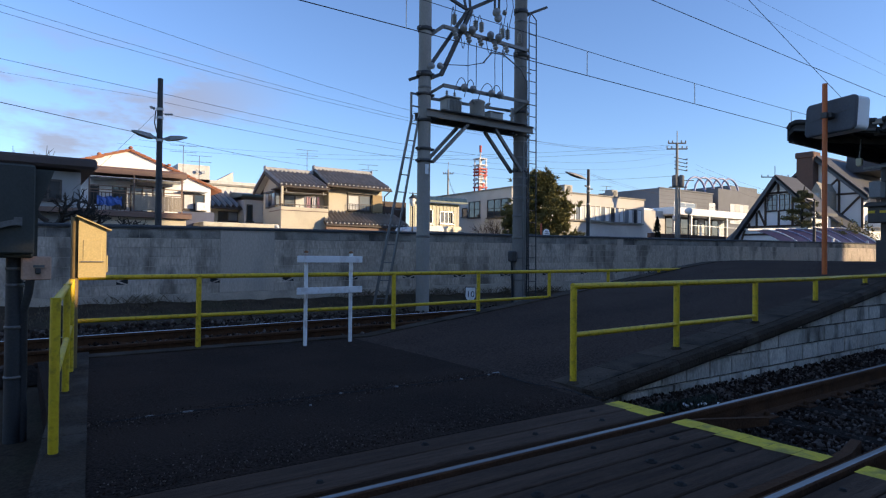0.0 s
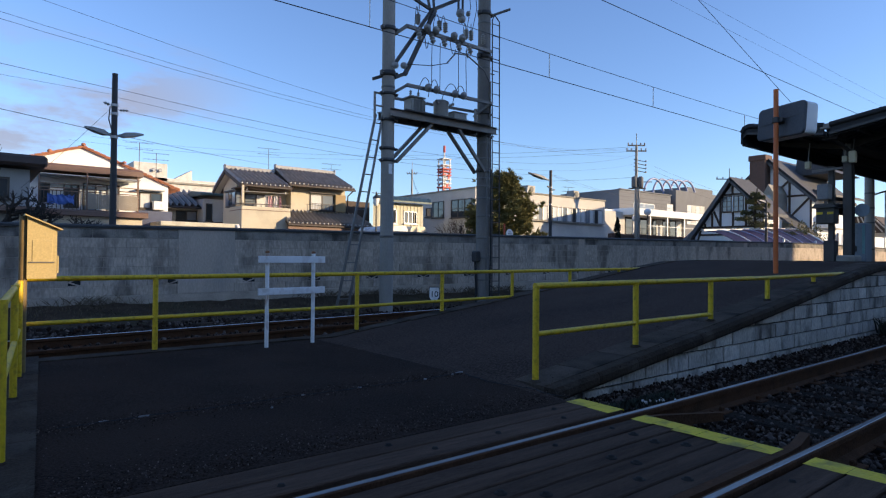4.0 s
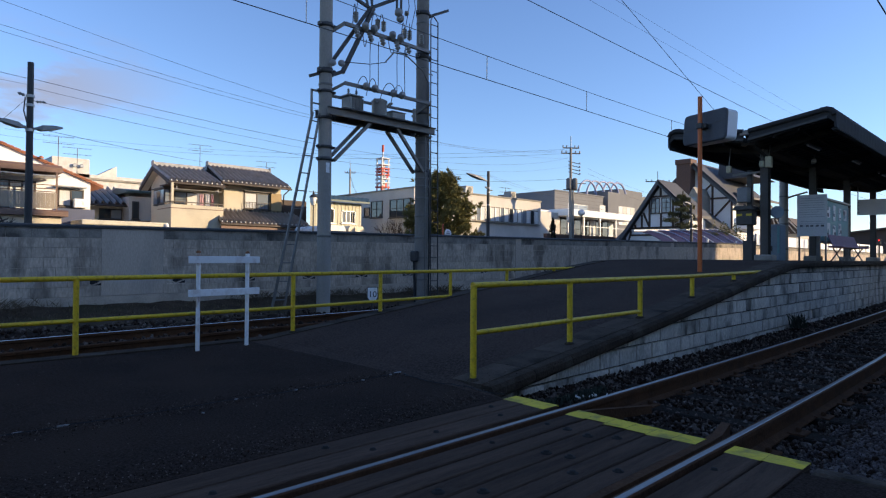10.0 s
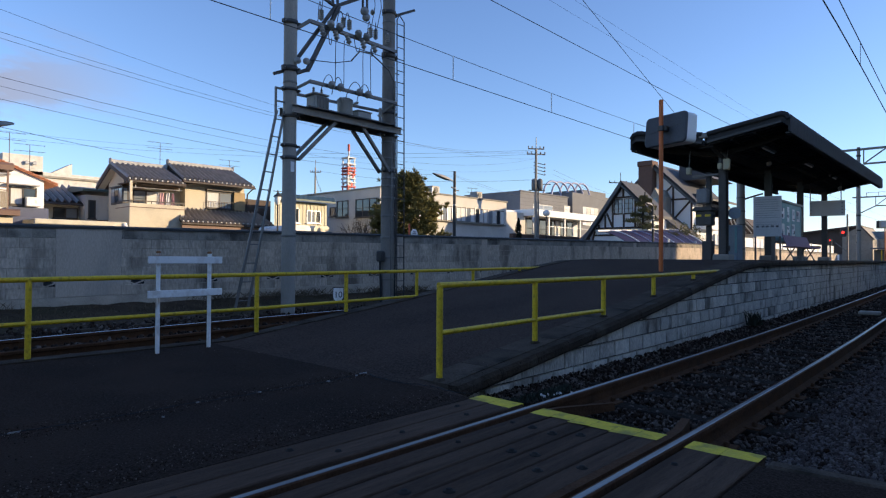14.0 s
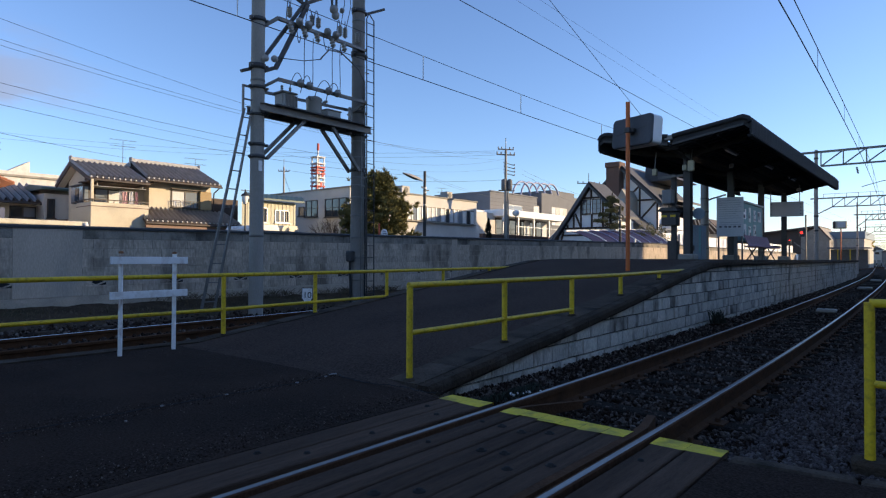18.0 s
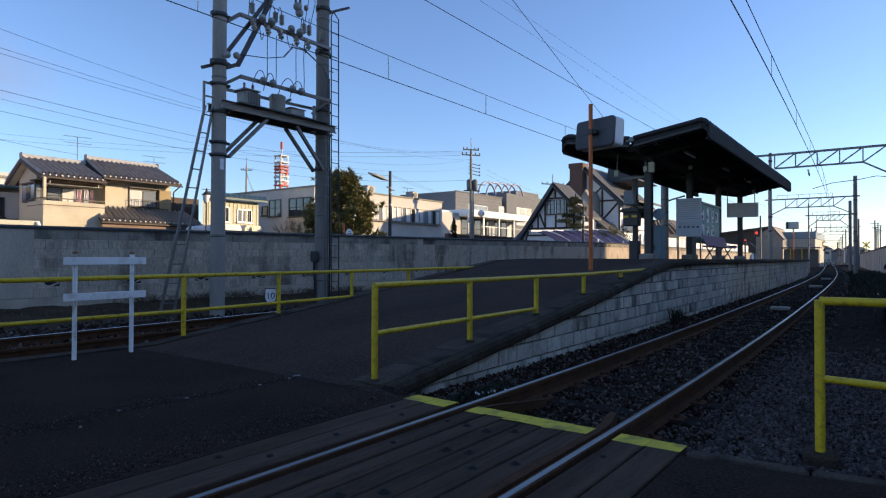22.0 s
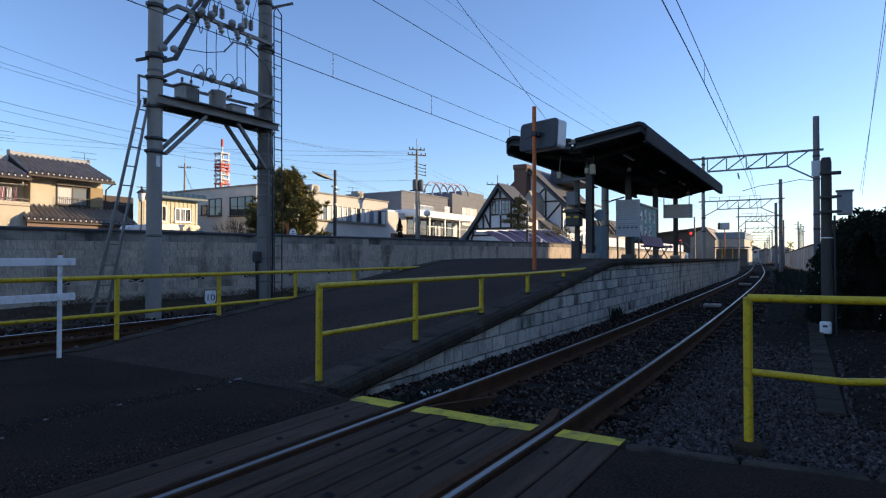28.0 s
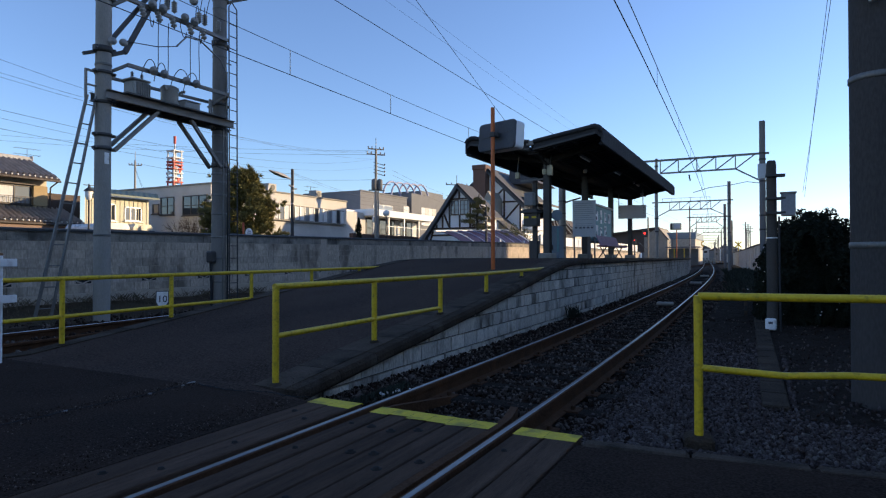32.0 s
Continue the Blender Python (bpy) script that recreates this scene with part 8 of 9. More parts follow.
for i in range(12):
    a_ = i * 1.1
    part("dish", Shape().lathe((tx + 2.3 * math.cos(a_), ty + 2.3 * math.sin(a_), 36.5 + (i * 2.3) % 10), (math.cos(a_), math.sin(a_), 0), [(0, 0.3), (0.3, 0.9), (0.4, 0.8)], 8), TWHT if i % 3 else TRED, TW)
for z in (36.0, 39.4, 43.6):
    part("side_mast", Shape().box((tx - 3.4, ty - 1.0, z), (1.6, 0.5, 0.5)), TRED, TW)
part("antenna", Shape().tube([(tx, ty, 49), (tx, ty, 53)], 0.35, 8), TWHT, TW)
part("antenna", Shape().tube([(tx, ty, 53), (tx, ty, 56.4)], 0.6, 8), TRED, TW)

# ---- what stands along the line past the platform ----
ROOF_BROWN = surface("brown_roof", (0.10, 0.07, 0.055), (0.07, 0.05, 0.04), 0.8, scale=1, bump=0.1)
bn2 = thing("barn", (-15.2, 104, -0.3), "barn with a brown gabled roof and a pale end wall", "building")
part("wall", Shape().prism([(-16.4, -0.3), (-12.9, -0.3), (-12.9, 4.0), (-14.3, 5.8), (-16.4, 4.6)], 100, 112, "y"), surface("barn_plaster", (0.36, 0.31, 0.25), None, 0.85), bn2)
part("roof", Shape().prism([(-23.5, 4.6), (-14.3, 5.75), (-14.3, 5.95), (-23.5, 4.85)], 99.6, 112, "y"), ROOF_BROWN, bn2)
part("roof", Shape().prism([(-23.5, 2.0), (-16.0, 2.0), (-14.5, 5.7), (-23.5, 4.7)], 100.3, 112, "y"), ROOF_BROWN, bn2)
part("roof", Shape().bar((-14.3, 99.7, 5.9), (-12.7, 99.7, 3.9), 0.4, 0.15), ROOF_BROWN, bn2)
wr2 = thing("warehouse", (-10.5, 118, -0.3), "long pale warehouse with a blue-grey roof", "building")
part("wall", Shape().box((-12.0, 114, 2.0), (5.0, 14, 4.4)), surface("pale_sheet", (0.50, 0.46, 0.38), None, 0.7), wr2)
part("roof", Shape().box((-12.2, 114.4, 4.75), (5.6, 15, 1.1), 0, 0.05), BLUEGREY, wr2)
for i in range(5):
    part("door", Shape().box((-13.3 + i * 0.9, 106.95, 1.2), (0.6, 0.08, 2.4)), surface("dim_door", (0.12, 0.12, 0.10), None, 0.7) if i == 0 else bpy.data.materials["dim_door"], wr2)
lw = thing("lean_shed", (-10.8, 98, -0.3), "low dark lean-to shed with yellow posts", "shed")
part("wall", Shape().box((-10.4, 99, 1.1), (4.2, 2.0, 2.8)), surface("shed_grey", (0.13, 0.13, 0.12), None, 0.8), lw)
part("roof", Shape().box((-10.4, 98.6, 2.7), (4.8, 3.4, 0.16)), GREY_WALL, lw)
for xx in (-11.6, -10.2):
    part("post", Shape().box((xx, 97.3, 1.1), (0.12, 0.12, 2.8)), YELLOW, lw)
wf = thing("white_fence", (-16, 75, -0.3), "long white panel fence catching the low sun", "fence")
for i in range(14):
    y0 = 48 + i * 3.4
    part("panel", Shape().box((-16.2 - 0.04 * i, y0 + 1.7, 1.55), (0.10, 3.34, 2.9)), WHITE_WALL, wf)
    part("post", Shape().box((-16.12 - 0.04 * i, y0, 1.5), (0.12, 0.12, 3.1)), ALU, wf)
rt = thing("roof_house", (-20, 74, -0.3), "house with a ribbed brown hip roof beyond the platform", "house")
part("wall", Shape().box((-22.5, 74, 1.9), (6, 6, 4.4)), BEIGE, rt)
part("roof", Shape().prism([(-26, 3.9), (-19, 3.9), (-20.6, 5.6), (-24.4, 5.6)], 70.6, 77.5, "y"), ROOF_BROWN, rt)
for i in range(12):
    part("roof_rib", Shape().bar((-25.6 + i * 0.58, 70.5, 3.95), (-24.2 + i * 0.32, 70.5, 5.5), 0.06, 0.12), BEIGE, rt)


def crossing_signal(x, y, label):
    root = thing("crossing_signal", (x, y, -0.3), label, "crossing signal", "crossing signals")
    part("post", Shape().tube([(x, y, -0.3), (x, y, 4.2)], 0.08, 8), YELLOW, root)
    for a_ in (45, -45):
        c_, s_ = math.cos(radians(a_)) * 0.75, math.sin(radians(a_)) * 0.75
        part("cross_board", Shape().bar((x - c_, y - 0.1, 3.6 - s_), (x + c_, y - 0.1, 3.6 + s_), 0.04, 0.2), YELLOW, root)
    for dx in (-0.45, 0.45):
        part("lamp", Shape().lathe((x + dx, y - 0.1, 2.6), (0, -1, 0), [(0, 0.2), (0.1, 0.2)], 12), DARK_STEEL, root)
    part("lamp_bar", Shape().bar((x - 0.5, y, 2.6), (x + 0.5, y, 2.6), 0.06, 0.06), DARK_STEEL, root)


crossing_signal(-9.6, 118, "distant level crossing signal with crossed yellow boards")
crossing_signal(-3.8, 128, "distant level crossing signal beside the side wall")
fn = thing("crossing_fence", (-12, 168, -0.3), "pale barrier fence at the distant level crossing", "fence")
for i in range(7):
    part("board", Shape().box((-15.6 + i * 0.85, 168, 0.45), (0.62, 0.1, 1.3), 0, 0.02), CONCRETE, fn)
rr = random.Random(17)
for i in range(16):
    y0 = 190 + i * 14
    x0 = track_x(y0) + rr.choice((-1, 1)) * rr.uniform(9, 26)
    if x0 > -6 - (y0 - 190) * 0.05:
        x0 = track_x(y0) - rr.uniform(8, 24)
    h, w_ = rr.uniform(3.5, 7), rr.uniform(6, 10)
    fh = thing("distant_house", (x0, y0, -0.3), "small distant house along the line", "house", "distant houses")
    part("wall", Shape().box((x0, y0, h / 2 - 0.15), (w_, 7, h + 0.3)), (WHITE_WALL, BEIGE, GREY_WALL)[i % 3], fh)
    part("roof", Shape().prism([(x0 - w_ / 2 - 0.4, h), (x0 + w_ / 2 + 0.4, h), (x0, h + 1.9)], y0 - 3.8, y0 + 3.8, "y"), (ROOF_BROWN, SLATE, TILE)[i % 3], fh)
for x0, y0, w_, h, k in ((-20.5, 338, 5.5, 4.6, 0), (-26.2, 344, 6.0, 5.8, 1), (-32.0, 350, 5.0, 5.0, 2), (-17.0, 352, 4.5, 6.2, 1)):
    fh = thing("distant_house", (x0, y0, -0.3), "small dark distant house where the line bends away", "house", "distant houses")
    part("wall", Shape().box((x0, y0, h / 2 - 0.15), (w_, 7, h + 0.3)), (GREY_WALL, BEIGE, GREY_WALL)[k], fh)
    part("roof", Shape().prism([(x0 - w_ / 2 - 0.4, h), (x0 + w_ / 2 + 0.4, h), (x0, h + 1.8)], y0 - 3.8, y0 + 3.8, "y"), (ROOF_BROWN, SLATE, ROOF_BROWN)[k], fh)
    part("window", Shape().box((x0 + 0.8, y0 - 3.52, h - 1.6), (1.6, 0.08, 1.1)), ROOM, fh)
for i in range(9):
    y0 = 150 + i * 22
    for sd in (-1, 1):
        x0 = track_x(y0) + sd * rr.uniform(2.8, 3.4)
        dp = thing("line_mast", (x0, y0, -0.3), "distant catenary mast beside the line", "mast", "line masts")
        part("mast", Shape().tube([(x0, y0, -0.3), (x0, y0, rr.uniform(7, 8.5))], 0.13, 6), DARK_CONC, dp)
        part("arm", Shape().bar((x0, y0, 6.2), (x0 - sd * 3, y0, 6.2), 0.1, 0.1), GALV, dp)
for i in range(7):
    y0 = 150 + i * 19
    x0 = -0.016 * y0 - 0.6 + 0.5 * (i % 3)
    dp = thing("utility_pole", (x0, y0, -0.3), "distant utility pole behind the side wall", "utility pole", "utility poles")
    z1 = 9.0 + 0.4 * i
    part("pole", Shape().tube([(x0, y0, -0.3), (x0, y0, z1)], 0.14, 6), POLE, dp)
    part("cross_arm", Shape().bar((x0 - 0.8, y0, z1 - 0.6), (x0 + 0.8, y0, z1 - 0.6), 0.1, 0.1), GALV, dp)
    part("cross_arm", Shape().bar((x0 - 0.6, y0, z1 - 1.5), (x0 + 0.6, y0, z1 - 1.5), 0.1, 0.1), GALV, dp)

# ---- small things on the ground ----
PALE = surface("pale_paint_scrap", (0.26, 0.25, 0.24), None, 0.9, scale=20, bump=0.1)
for x0, y0, l_, w_ in ((-4.4, 3.68, 0.14, 0.04), (-4.37, 3.57, 0.06, 0.02), (-4.34, 3.23, 0.07, 0.018), (-4.38, 2.59, 0.05, 0.014), (-4.4, 2.09, 0.06, 0.014), (-4.17, 1.74, 0.035, 0.02), (-4.45, 0.96, 0.14, 0.016), (-4.46, 0.72, 0.08, 0.012)):
    rg = random.Random(int(x0 * -100 + y0 * 10))
    n = 7
    s = Shape()
    top_ = [(x0 + 0.5 * w_ * math.cos(a_) * rg.uniform(.6, 1.2), y0 + 0.32 * l_ * math.sin(a_) * rg.uniform(.5, 1.2)) for a_ in [2 * math.pi * k / n for k in range(n)]]
    s.prism(top_, 0.008, 0.019, "z")
    single("line_fragment", s, PALE, "worn scrap of white road marking on the asphalt", "road marking", "marking scraps")
CRACK_VENT_SHADE = surface("crack_tar_vent_shade", (0.012, 0.012, 0.013), None, 0.9, bump=0.2)
for pts in ([(-4.36, 3.72), (-4.2, 3.66), (-3.92, 3.63), (-3.54, 3.72), (-3.27, 3.69), (-3.1, 3.75)], [(-4.4, 3.68), (-4.34, 3.2), (-4.38, 2.6), (-4.4, 2.1), (-4.42, 1.5), (-4.45, 0.95), (-4.46, 0.4)]):
    s = Shape()
    rg = random.Random(2)
    dense = []
    for (xa, ya), (xb, yb2) in zip(pts, pts[1:]):
        for k in range(8):
            dense.append((lerp(xa, xb, k / 8) + rg.gauss(0, 0.008), lerp(ya, yb2, k / 8) + rg.gauss(0, 0.008)))
    s.sweep([[(px_ - 0.007, py_ - 0.007, 0.012), (px_ + 0.007, py_ + 0.007, 0.012), (px_, py_, 0.0165)] for px_, py_ in dense])
    single("asphalt_crack", s, CRACK_VENT_SHADE, "dark filled crack in the worn asphalt", "crack", kind="structure")
for x0, y0, sx, sy3, h in ((-10.9, 5.6, 0.16, 0.42, 0.13), (-10.9, 4.2, 0.14, 0.36, 0.10), (-10.8, 3.3, 0.14, 0.3, 0.1), (-11.0, 7.55, 0.07, 0.07, 0.2), (-11.1, 8.1, 0.07, 0.07, 0.2), (-11.1, 9.3, 0.07, 0.07, 0.22), (-11.2, 10.3, 0.07, 0.07, 0.22), (-10.7, 2.2, 0.12, 0.25, 0.09)):
    single("concrete_stub", Shape().box((x0, y0, h / 2 - 0.20), (sx * 0.8, sy3 * 0.8, h + 0.06), rng.uniform(-8, 8), 0.015), SLAB, "small pale concrete stub in the ballast by the wall", "stub", "concrete stubs")
DRY = surface("dry_weed", (0.15, 0.11, 0.065), (0.07, 0.05, 0.032), 0.9, scale=8, bump=0.1)
GREENWEED = surface("green_weed", (0.020, 0.026, 0.012), None, 0.8, scale=8, bump=0.1)


def blades(n, place, h, seed, lean=0.5, w_=0.008):
    r = random.Random(seed)
    s = Shape()
    for _ in range(n):
        x0, y0, z0 = place(r)
        a_ = r.uniform(0, 2 * math.pi)
        hh = h * r.uniform(0.4, 1.2)
        dx, dy = math.cos(a_) * lean * hh * r.random(), math.sin(a_) * lean * hh * r.random()
        wx, wy2 = -math.sin(a_) * w_, math.cos(a_) * w_
        s.add([(x0 - wx, y0 - wy2, z0), (x0 + wx, y0 + wy2, z0), (x0 + dx * 0.5 + wx * .7, y0 + dy * 0.5 + wy2 * .7, z0 + hh * 0.6), (x0 + dx, y0 + dy, z0 + hh)], [(0, 1, 2), (0, 2, 3)])
    return s


def bank_place(r):
    y_ = r.uniform(-4, 26)
    o = r.uniform(0.02, 2.0)
    return wall_x(y_) + o, y_, 0.10 - 0.115 * o - 0.02


tagged(part("dry_weeds", blades(8000, bank_place, 0.06, 61, 1.6), DRY), "dry brown weeds along the foot of the wall", "weeds", kind="stuff")


def tangle_place(r):
    y_ = r.choice((7.0, 8.6, 9.4, 11.5, 13.0, 2.0)) + r.gauss(0, 0.45)
    return wall_x(y_) + abs(r.gauss(0.15, 0.2)), y_, 0.08


tagged(part("dry_weeds", blades(1100, tangle_place, 0.20, 62, 1.6, 0.004), DRY), "tangled dry stalks against the block wall", "weeds", kind="stuff")
tagged(part("green_weeds", blades(130, lambda r: (-3.42 + r.gauss(0, 0.05), 12.3 + r.gauss(0, 0.09), -0.12), 0.24, 63, 0.9, 0.012), GREENWEED), "dark weeds growing against the platform base", "weeds", kind="stuff")
tagged(part("green_weeds", blades(900, lambda r: (-3.05 + abs(r.gauss(0, 0.06)), r.uniform(3.95, 5.0), -0.12), 0.05, 64, 0.9, 0.006), GREENWEED), "sparse low weeds at the ramp foot", "weeds", kind="stuff")

# ---- ballast stones ----
ICO_V, ICO_F = [], []
_t = (1 + 5 ** 0.5) / 2
for p in ((-1, _t, 0), (1, _t, 0), (-1, -_t, 0), (1, -_t, 0), (0, -1, _t), (0, 1, _t), (0, -1, -_t), (0, 1, -_t), (_t, 0, -1), (_t, 0, 1), (-_t, 0, -1), (-_t, 0, 1)):
    ICO_V.append(Vector(p).normalized())
ICO_F = [(0, 11, 5), (0, 5, 1), (0, 1, 7), (0, 7, 10), (0, 10, 11), (1, 5, 9), (5, 11, 4), (11, 10, 2), (10, 7, 6), (7, 1, 8), (3, 9, 4), (3, 4, 2), (3, 2, 6), (3, 6, 8), (3, 8, 9), (4, 9, 5), (2, 4, 11), (6, 2, 10), (8, 6, 7), (9, 8, 1)]


def stone_points(r, size):
    sx, sy3, sz = size * r.uniform(0.7, 1.25), size * r.uniform(0.7, 1.25), size * r.uniform(0.5, 0.9)
    rot = Euler((r.uniform(0, 6.3), r.uniform(0, 6.3), r.uniform(0, 6.3))).to_matrix()
    return [rot @ Vector((v.x * sx * r.uniform(.55, 1.25), v.y * sy3 * r.uniform(.55, 1.25), v.z * sz * r.uniform(.55, 1.25))) for v in ICO_V]


def stone_mix(name, dark, rusty, mid, light):
    """Loose stones, each of its own shade."""
    m = bpy.data.materials.new(name)
    m.use_nodes = True
    n_, l_ = m.node_tree.nodes, m.node_tree.links
    geo = n_.new("ShaderNodeNewGeometry")
    cr = n_.new("ShaderNodeValToRGB")
    cr.color_ramp.elements[0].color, cr.color_ramp.elements[1].color = (*dark, 1), (*light, 1)
    for at, col in ((0.3, rusty), (0.6, mid)):
        cr.color_ramp.elements.new(at).color = (*col, 1)
    l_.new(geo.outputs["Random Per Island"], cr.inputs[0])
    nz = n_.new("ShaderNodeTexNoise")
    nz.inputs["Scale"].default_value = 60
    mx = n_.new("ShaderNodeMix")
    mx.data_type, mx.blend_type = 'RGBA', 'MULTIPLY'
    mx.inputs["Factor"].default_value = 0.5
    l_.new(cr.outputs[0], mx.inputs["A"])
    l_.new(nz.outputs["Fac"], mx.inputs["B"])
    l_.new(mx.outputs["Result"], n_["Principled BSDF"].inputs["Base Color"])
    n_["Principled BSDF"].inputs["Roughness"].default_value = 0.92
    n_["Principled BSDF"].inputs["Specular IOR Level"].default_value = 0.15
    return m


STONES = stone_mix("loose_ballast", (0.022, 0.011, 0.007), (0.046, 0.023, 0.014), (0.066, 0.042, 0.031), (0.23, 0.18, 0.15))
PEBBLES = stone_mix("pale_pebbles", (0.045, 0.031, 0.028), (0.085, 0.056, 0.048), (0.105, 0.079, 0.073), (0.17, 0.135, 0.125))


def scatter(n, place, size, seed, label, material=STONES):
    r = random.Random(seed)
    s = Shape()
    for _ in range(n):
        p = place(r)
        if p is None:
            continue
        s.add([Vector(p[:3]) + q for q in stone_points(r, size * (p[3] if len(p) > 3 else 1.0) * r.uniform(0.55, 1.35))], ICO_F)
    me = bpy.data.meshes.new("ballast_stones")
    me.from_pydata(s.v, [], s.f)
    me.materials.append(material)
    tagged(new("ballast_stones", me), label, "ballast", kind="stuff")


def clear_of_rails(x, y, xc):
    d = abs(x - xc)
    return not (0.5 < d < 0.64)


def near_bed(r):
    y_ = 3.88 + 9.0 * r.random() ** 1.5
    x_ = r.uniform(edge_x(y_) - 0.1, 1.9)
    xc = track_x(y_)
    if not clear_of_rails(x_, y_, xc) or (y_ < 4.05 + 0.02 * x_ and x_ > -0.95 and y_ < 3.75 + 0.14 * (x_ + 0.95)):
        return None
    low = -0.168 if abs(x_ - xc) < 0.52 else -0.175 if x_ - xc < 0.9 else -0.16 + 0.10 * min(1.0, (x_ - xc - 0.9) / 0.5)
    if abs(x_ - xc) < 1.1 and ((y_ - 4.25) % 0.64) < 0.2 and r.random() < 0.45:
        return None
    if 0.0 < x_ < 0.21 and 5.3 < y_:
        return None
    if x_ - xc > 1.0 and r.random() < 0.93:
        return None
    return x_, y_, low + r.uniform(-0.015, 0.02), (0.72 if x_ > -0.75 else 1.0)


def mid_bed(r):
    y_ = 12.5 + 22.0 * r.random()
    xc = track_x(y_)
    x_ = r.uniform(edge_x(y_) - 0.1, xc + 2.3)
    if not clear_of_rails(x_, y_, xc):
        return None
    return x_, y_, (-0.17 if x_ - xc < 0.9 else -0.13) + r.uniform(-0.02, 0.02)


def far_bed(r):
    y_ = r.uniform(-3, 17)
    xc = track2_x(y_)
    x_ = r.uniform(xc - 2.9, xc + 0.95)
    if not clear_of_rails(x_, y_, xc):
        return None
    return x_, y_, -0.13 + r.uniform(-0.02, 0.03)


scatter(50000, near_bed, 0.0185, 101, "loose grey and rusty ballast stones beside the rails")
def fine_bed(r):
    """Packed pebbles between the track and the cable trough, thinning out beyond it."""
    y_ = 3.9 + 8.0 * r.random() ** 1.5
    x_ = r.uniform(-1.2, 1.9)
    d = x_ - track_x(y_)
    if d < 0.80 or y_ < 3.78 + 0.14 * (x_ + 0.95) or (0.0 < x_ < 0.21 and y_ > 5.3):
        return None
    if x_ > 0.25 and y_ > 5.0 and r.random() < 0.93:
        return None
    if d < 1.0 and r.random() < 0.5 or r.random() < (y_ - 6.6) / 3:
        return None
    return x_, y_, -0.160 + 0.10 * min(1.0, max(0.0, d - 0.9) / 0.5) + r.uniform(-0.004, 0.010), 1.0 + 0.5 * max(0.0, (y_ - 5) / 6)


scatter(54000, fine_bed, 0.0135, 106, "small pale pebbles packed beside the track", PEBBLES)
scatter(15000, mid_bed, 0.032, 102, "loose ballast stones along the platform")
scatter(7000, far_bed, 0.036, 103, "loose ballast stones by the far track")
def grit_place(r):
    k = r.random()
    if k < 0.35:
        return -4.42 + r.gauss(0, 0.10), r.uniform(0.3, 3.7), 0.0125
    if k < 0.75:
        return -3.12 - abs(r.gauss(0, 0.22)), r.uniform(0.3, 3.85), 0.004
    x_, y_ = r.uniform(-7.2, -3.2), r.uniform(0.3, 6.5)
    return x_, y_, ramp_z(y_) + 0.009


def scrub_place(r):
    y_ = 19.0 + 50 * r.random() ** 1.3
    return lerp(track_x(y_) + 1.4, table(WALL_R, y_) - 0.1 if y_ > 26 else 2.2, r.random()), y_, -0.3


tagged(part("dark_scrub", blades(9000, scrub_place, 0.42, 66, 1.1, 0.02), GREENWEED), "low dark scrub between the track and the side wall", "weeds", kind="stuff")
scatter(5200, grit_place, 0.0048, 105, "fine pale grit loose on the worn asphalt")
scatter(9, lambda r: (-2.95 + r.gauss(0, 0.10), 4.62 + r.gauss(0, 0.13), -0.11), 0.02, 104, "pale stones lying on the ballast")
bpy.data.objects["ballast_stones.005"].data.materials[0] = WHITE_PAINT
bed_thing = thing("ballast_edge", (-0.5, 4.5, -0.12), "foremost ballast stones along the kerb and crossing deck", "ballast")
rg = random.Random(200)
variants = []
for i in range(8):
    s = Shape().add(stone_points(rg, 0.022), ICO_F)
    me = bpy.data.meshes.new("stone")
    me.from_pydata(s.v, [], s.f)
    me.materials.append(STONE)
    variants.append(me)
made = 0
while made < 290:
    x_ = rg.uniform(-3.2, 1.2)
    y_ = 3.84 + 0.14 * max(0, x_ + 0.95) + abs(rg.gauss(0, 0.28))
    if not clear_of_rails(x_, y_, track_x(y_)) or abs(x_ + 0.335) < 0.12 and y_ < 4.15:
        continue
    ob = new("stone", variants[made % 8])
    ob.parent = bed_thing
    ob.matrix_parent_inverse = bed_thing.matrix_basis.inverted()
    ob.matrix_basis = Matrix.Translation((x_, y_, (-0.175 if x_ - TRACK_X < 0.9 else -0.15 + 0.10 * min(1.0, (x_ - TRACK_X - 0.9) / 0.5)))) @ Euler((0, 0, rg.uniform(0, 6.3))).to_matrix().to_4x4()
    made += 1

# ---- wall blocks, last ----
def wall_block(s, ya, yb2, za, zb, d=0.0):
    for_a, for_b = wall_x(ya), wall_x(yb2)
    la, lb = wall_lift(ya), wall_lift(yb2)
    c = 0.003
    fr = [(for_a + d, ya + c, za + la + c), (for_b + d, yb2 - c, za + lb + c), (for_b + d, yb2 - c, zb + lb - c), (for_a + d, ya + c, zb + la - c)]
    md = [(for_a + d - 0.004, ya, za + la), (for_b + d - 0.004, yb2, za + lb), (for_b + d - 0.004, yb2, zb + lb), (for_a + d - 0.004, ya, zb + la)]
    bk = [(x - 0.03, y, z) for x, y, z in md]
    s.add(fr + md + bk, [(0, 1, 2, 3)] + [(i, 4 + i, 4 + (i + 1) % 4, (i + 1) % 4) for i in range(4)] + [(4 + i, 8 + i, 8 + (i + 1) % 4, 4 + (i + 1) % 4) for i in range(4)])


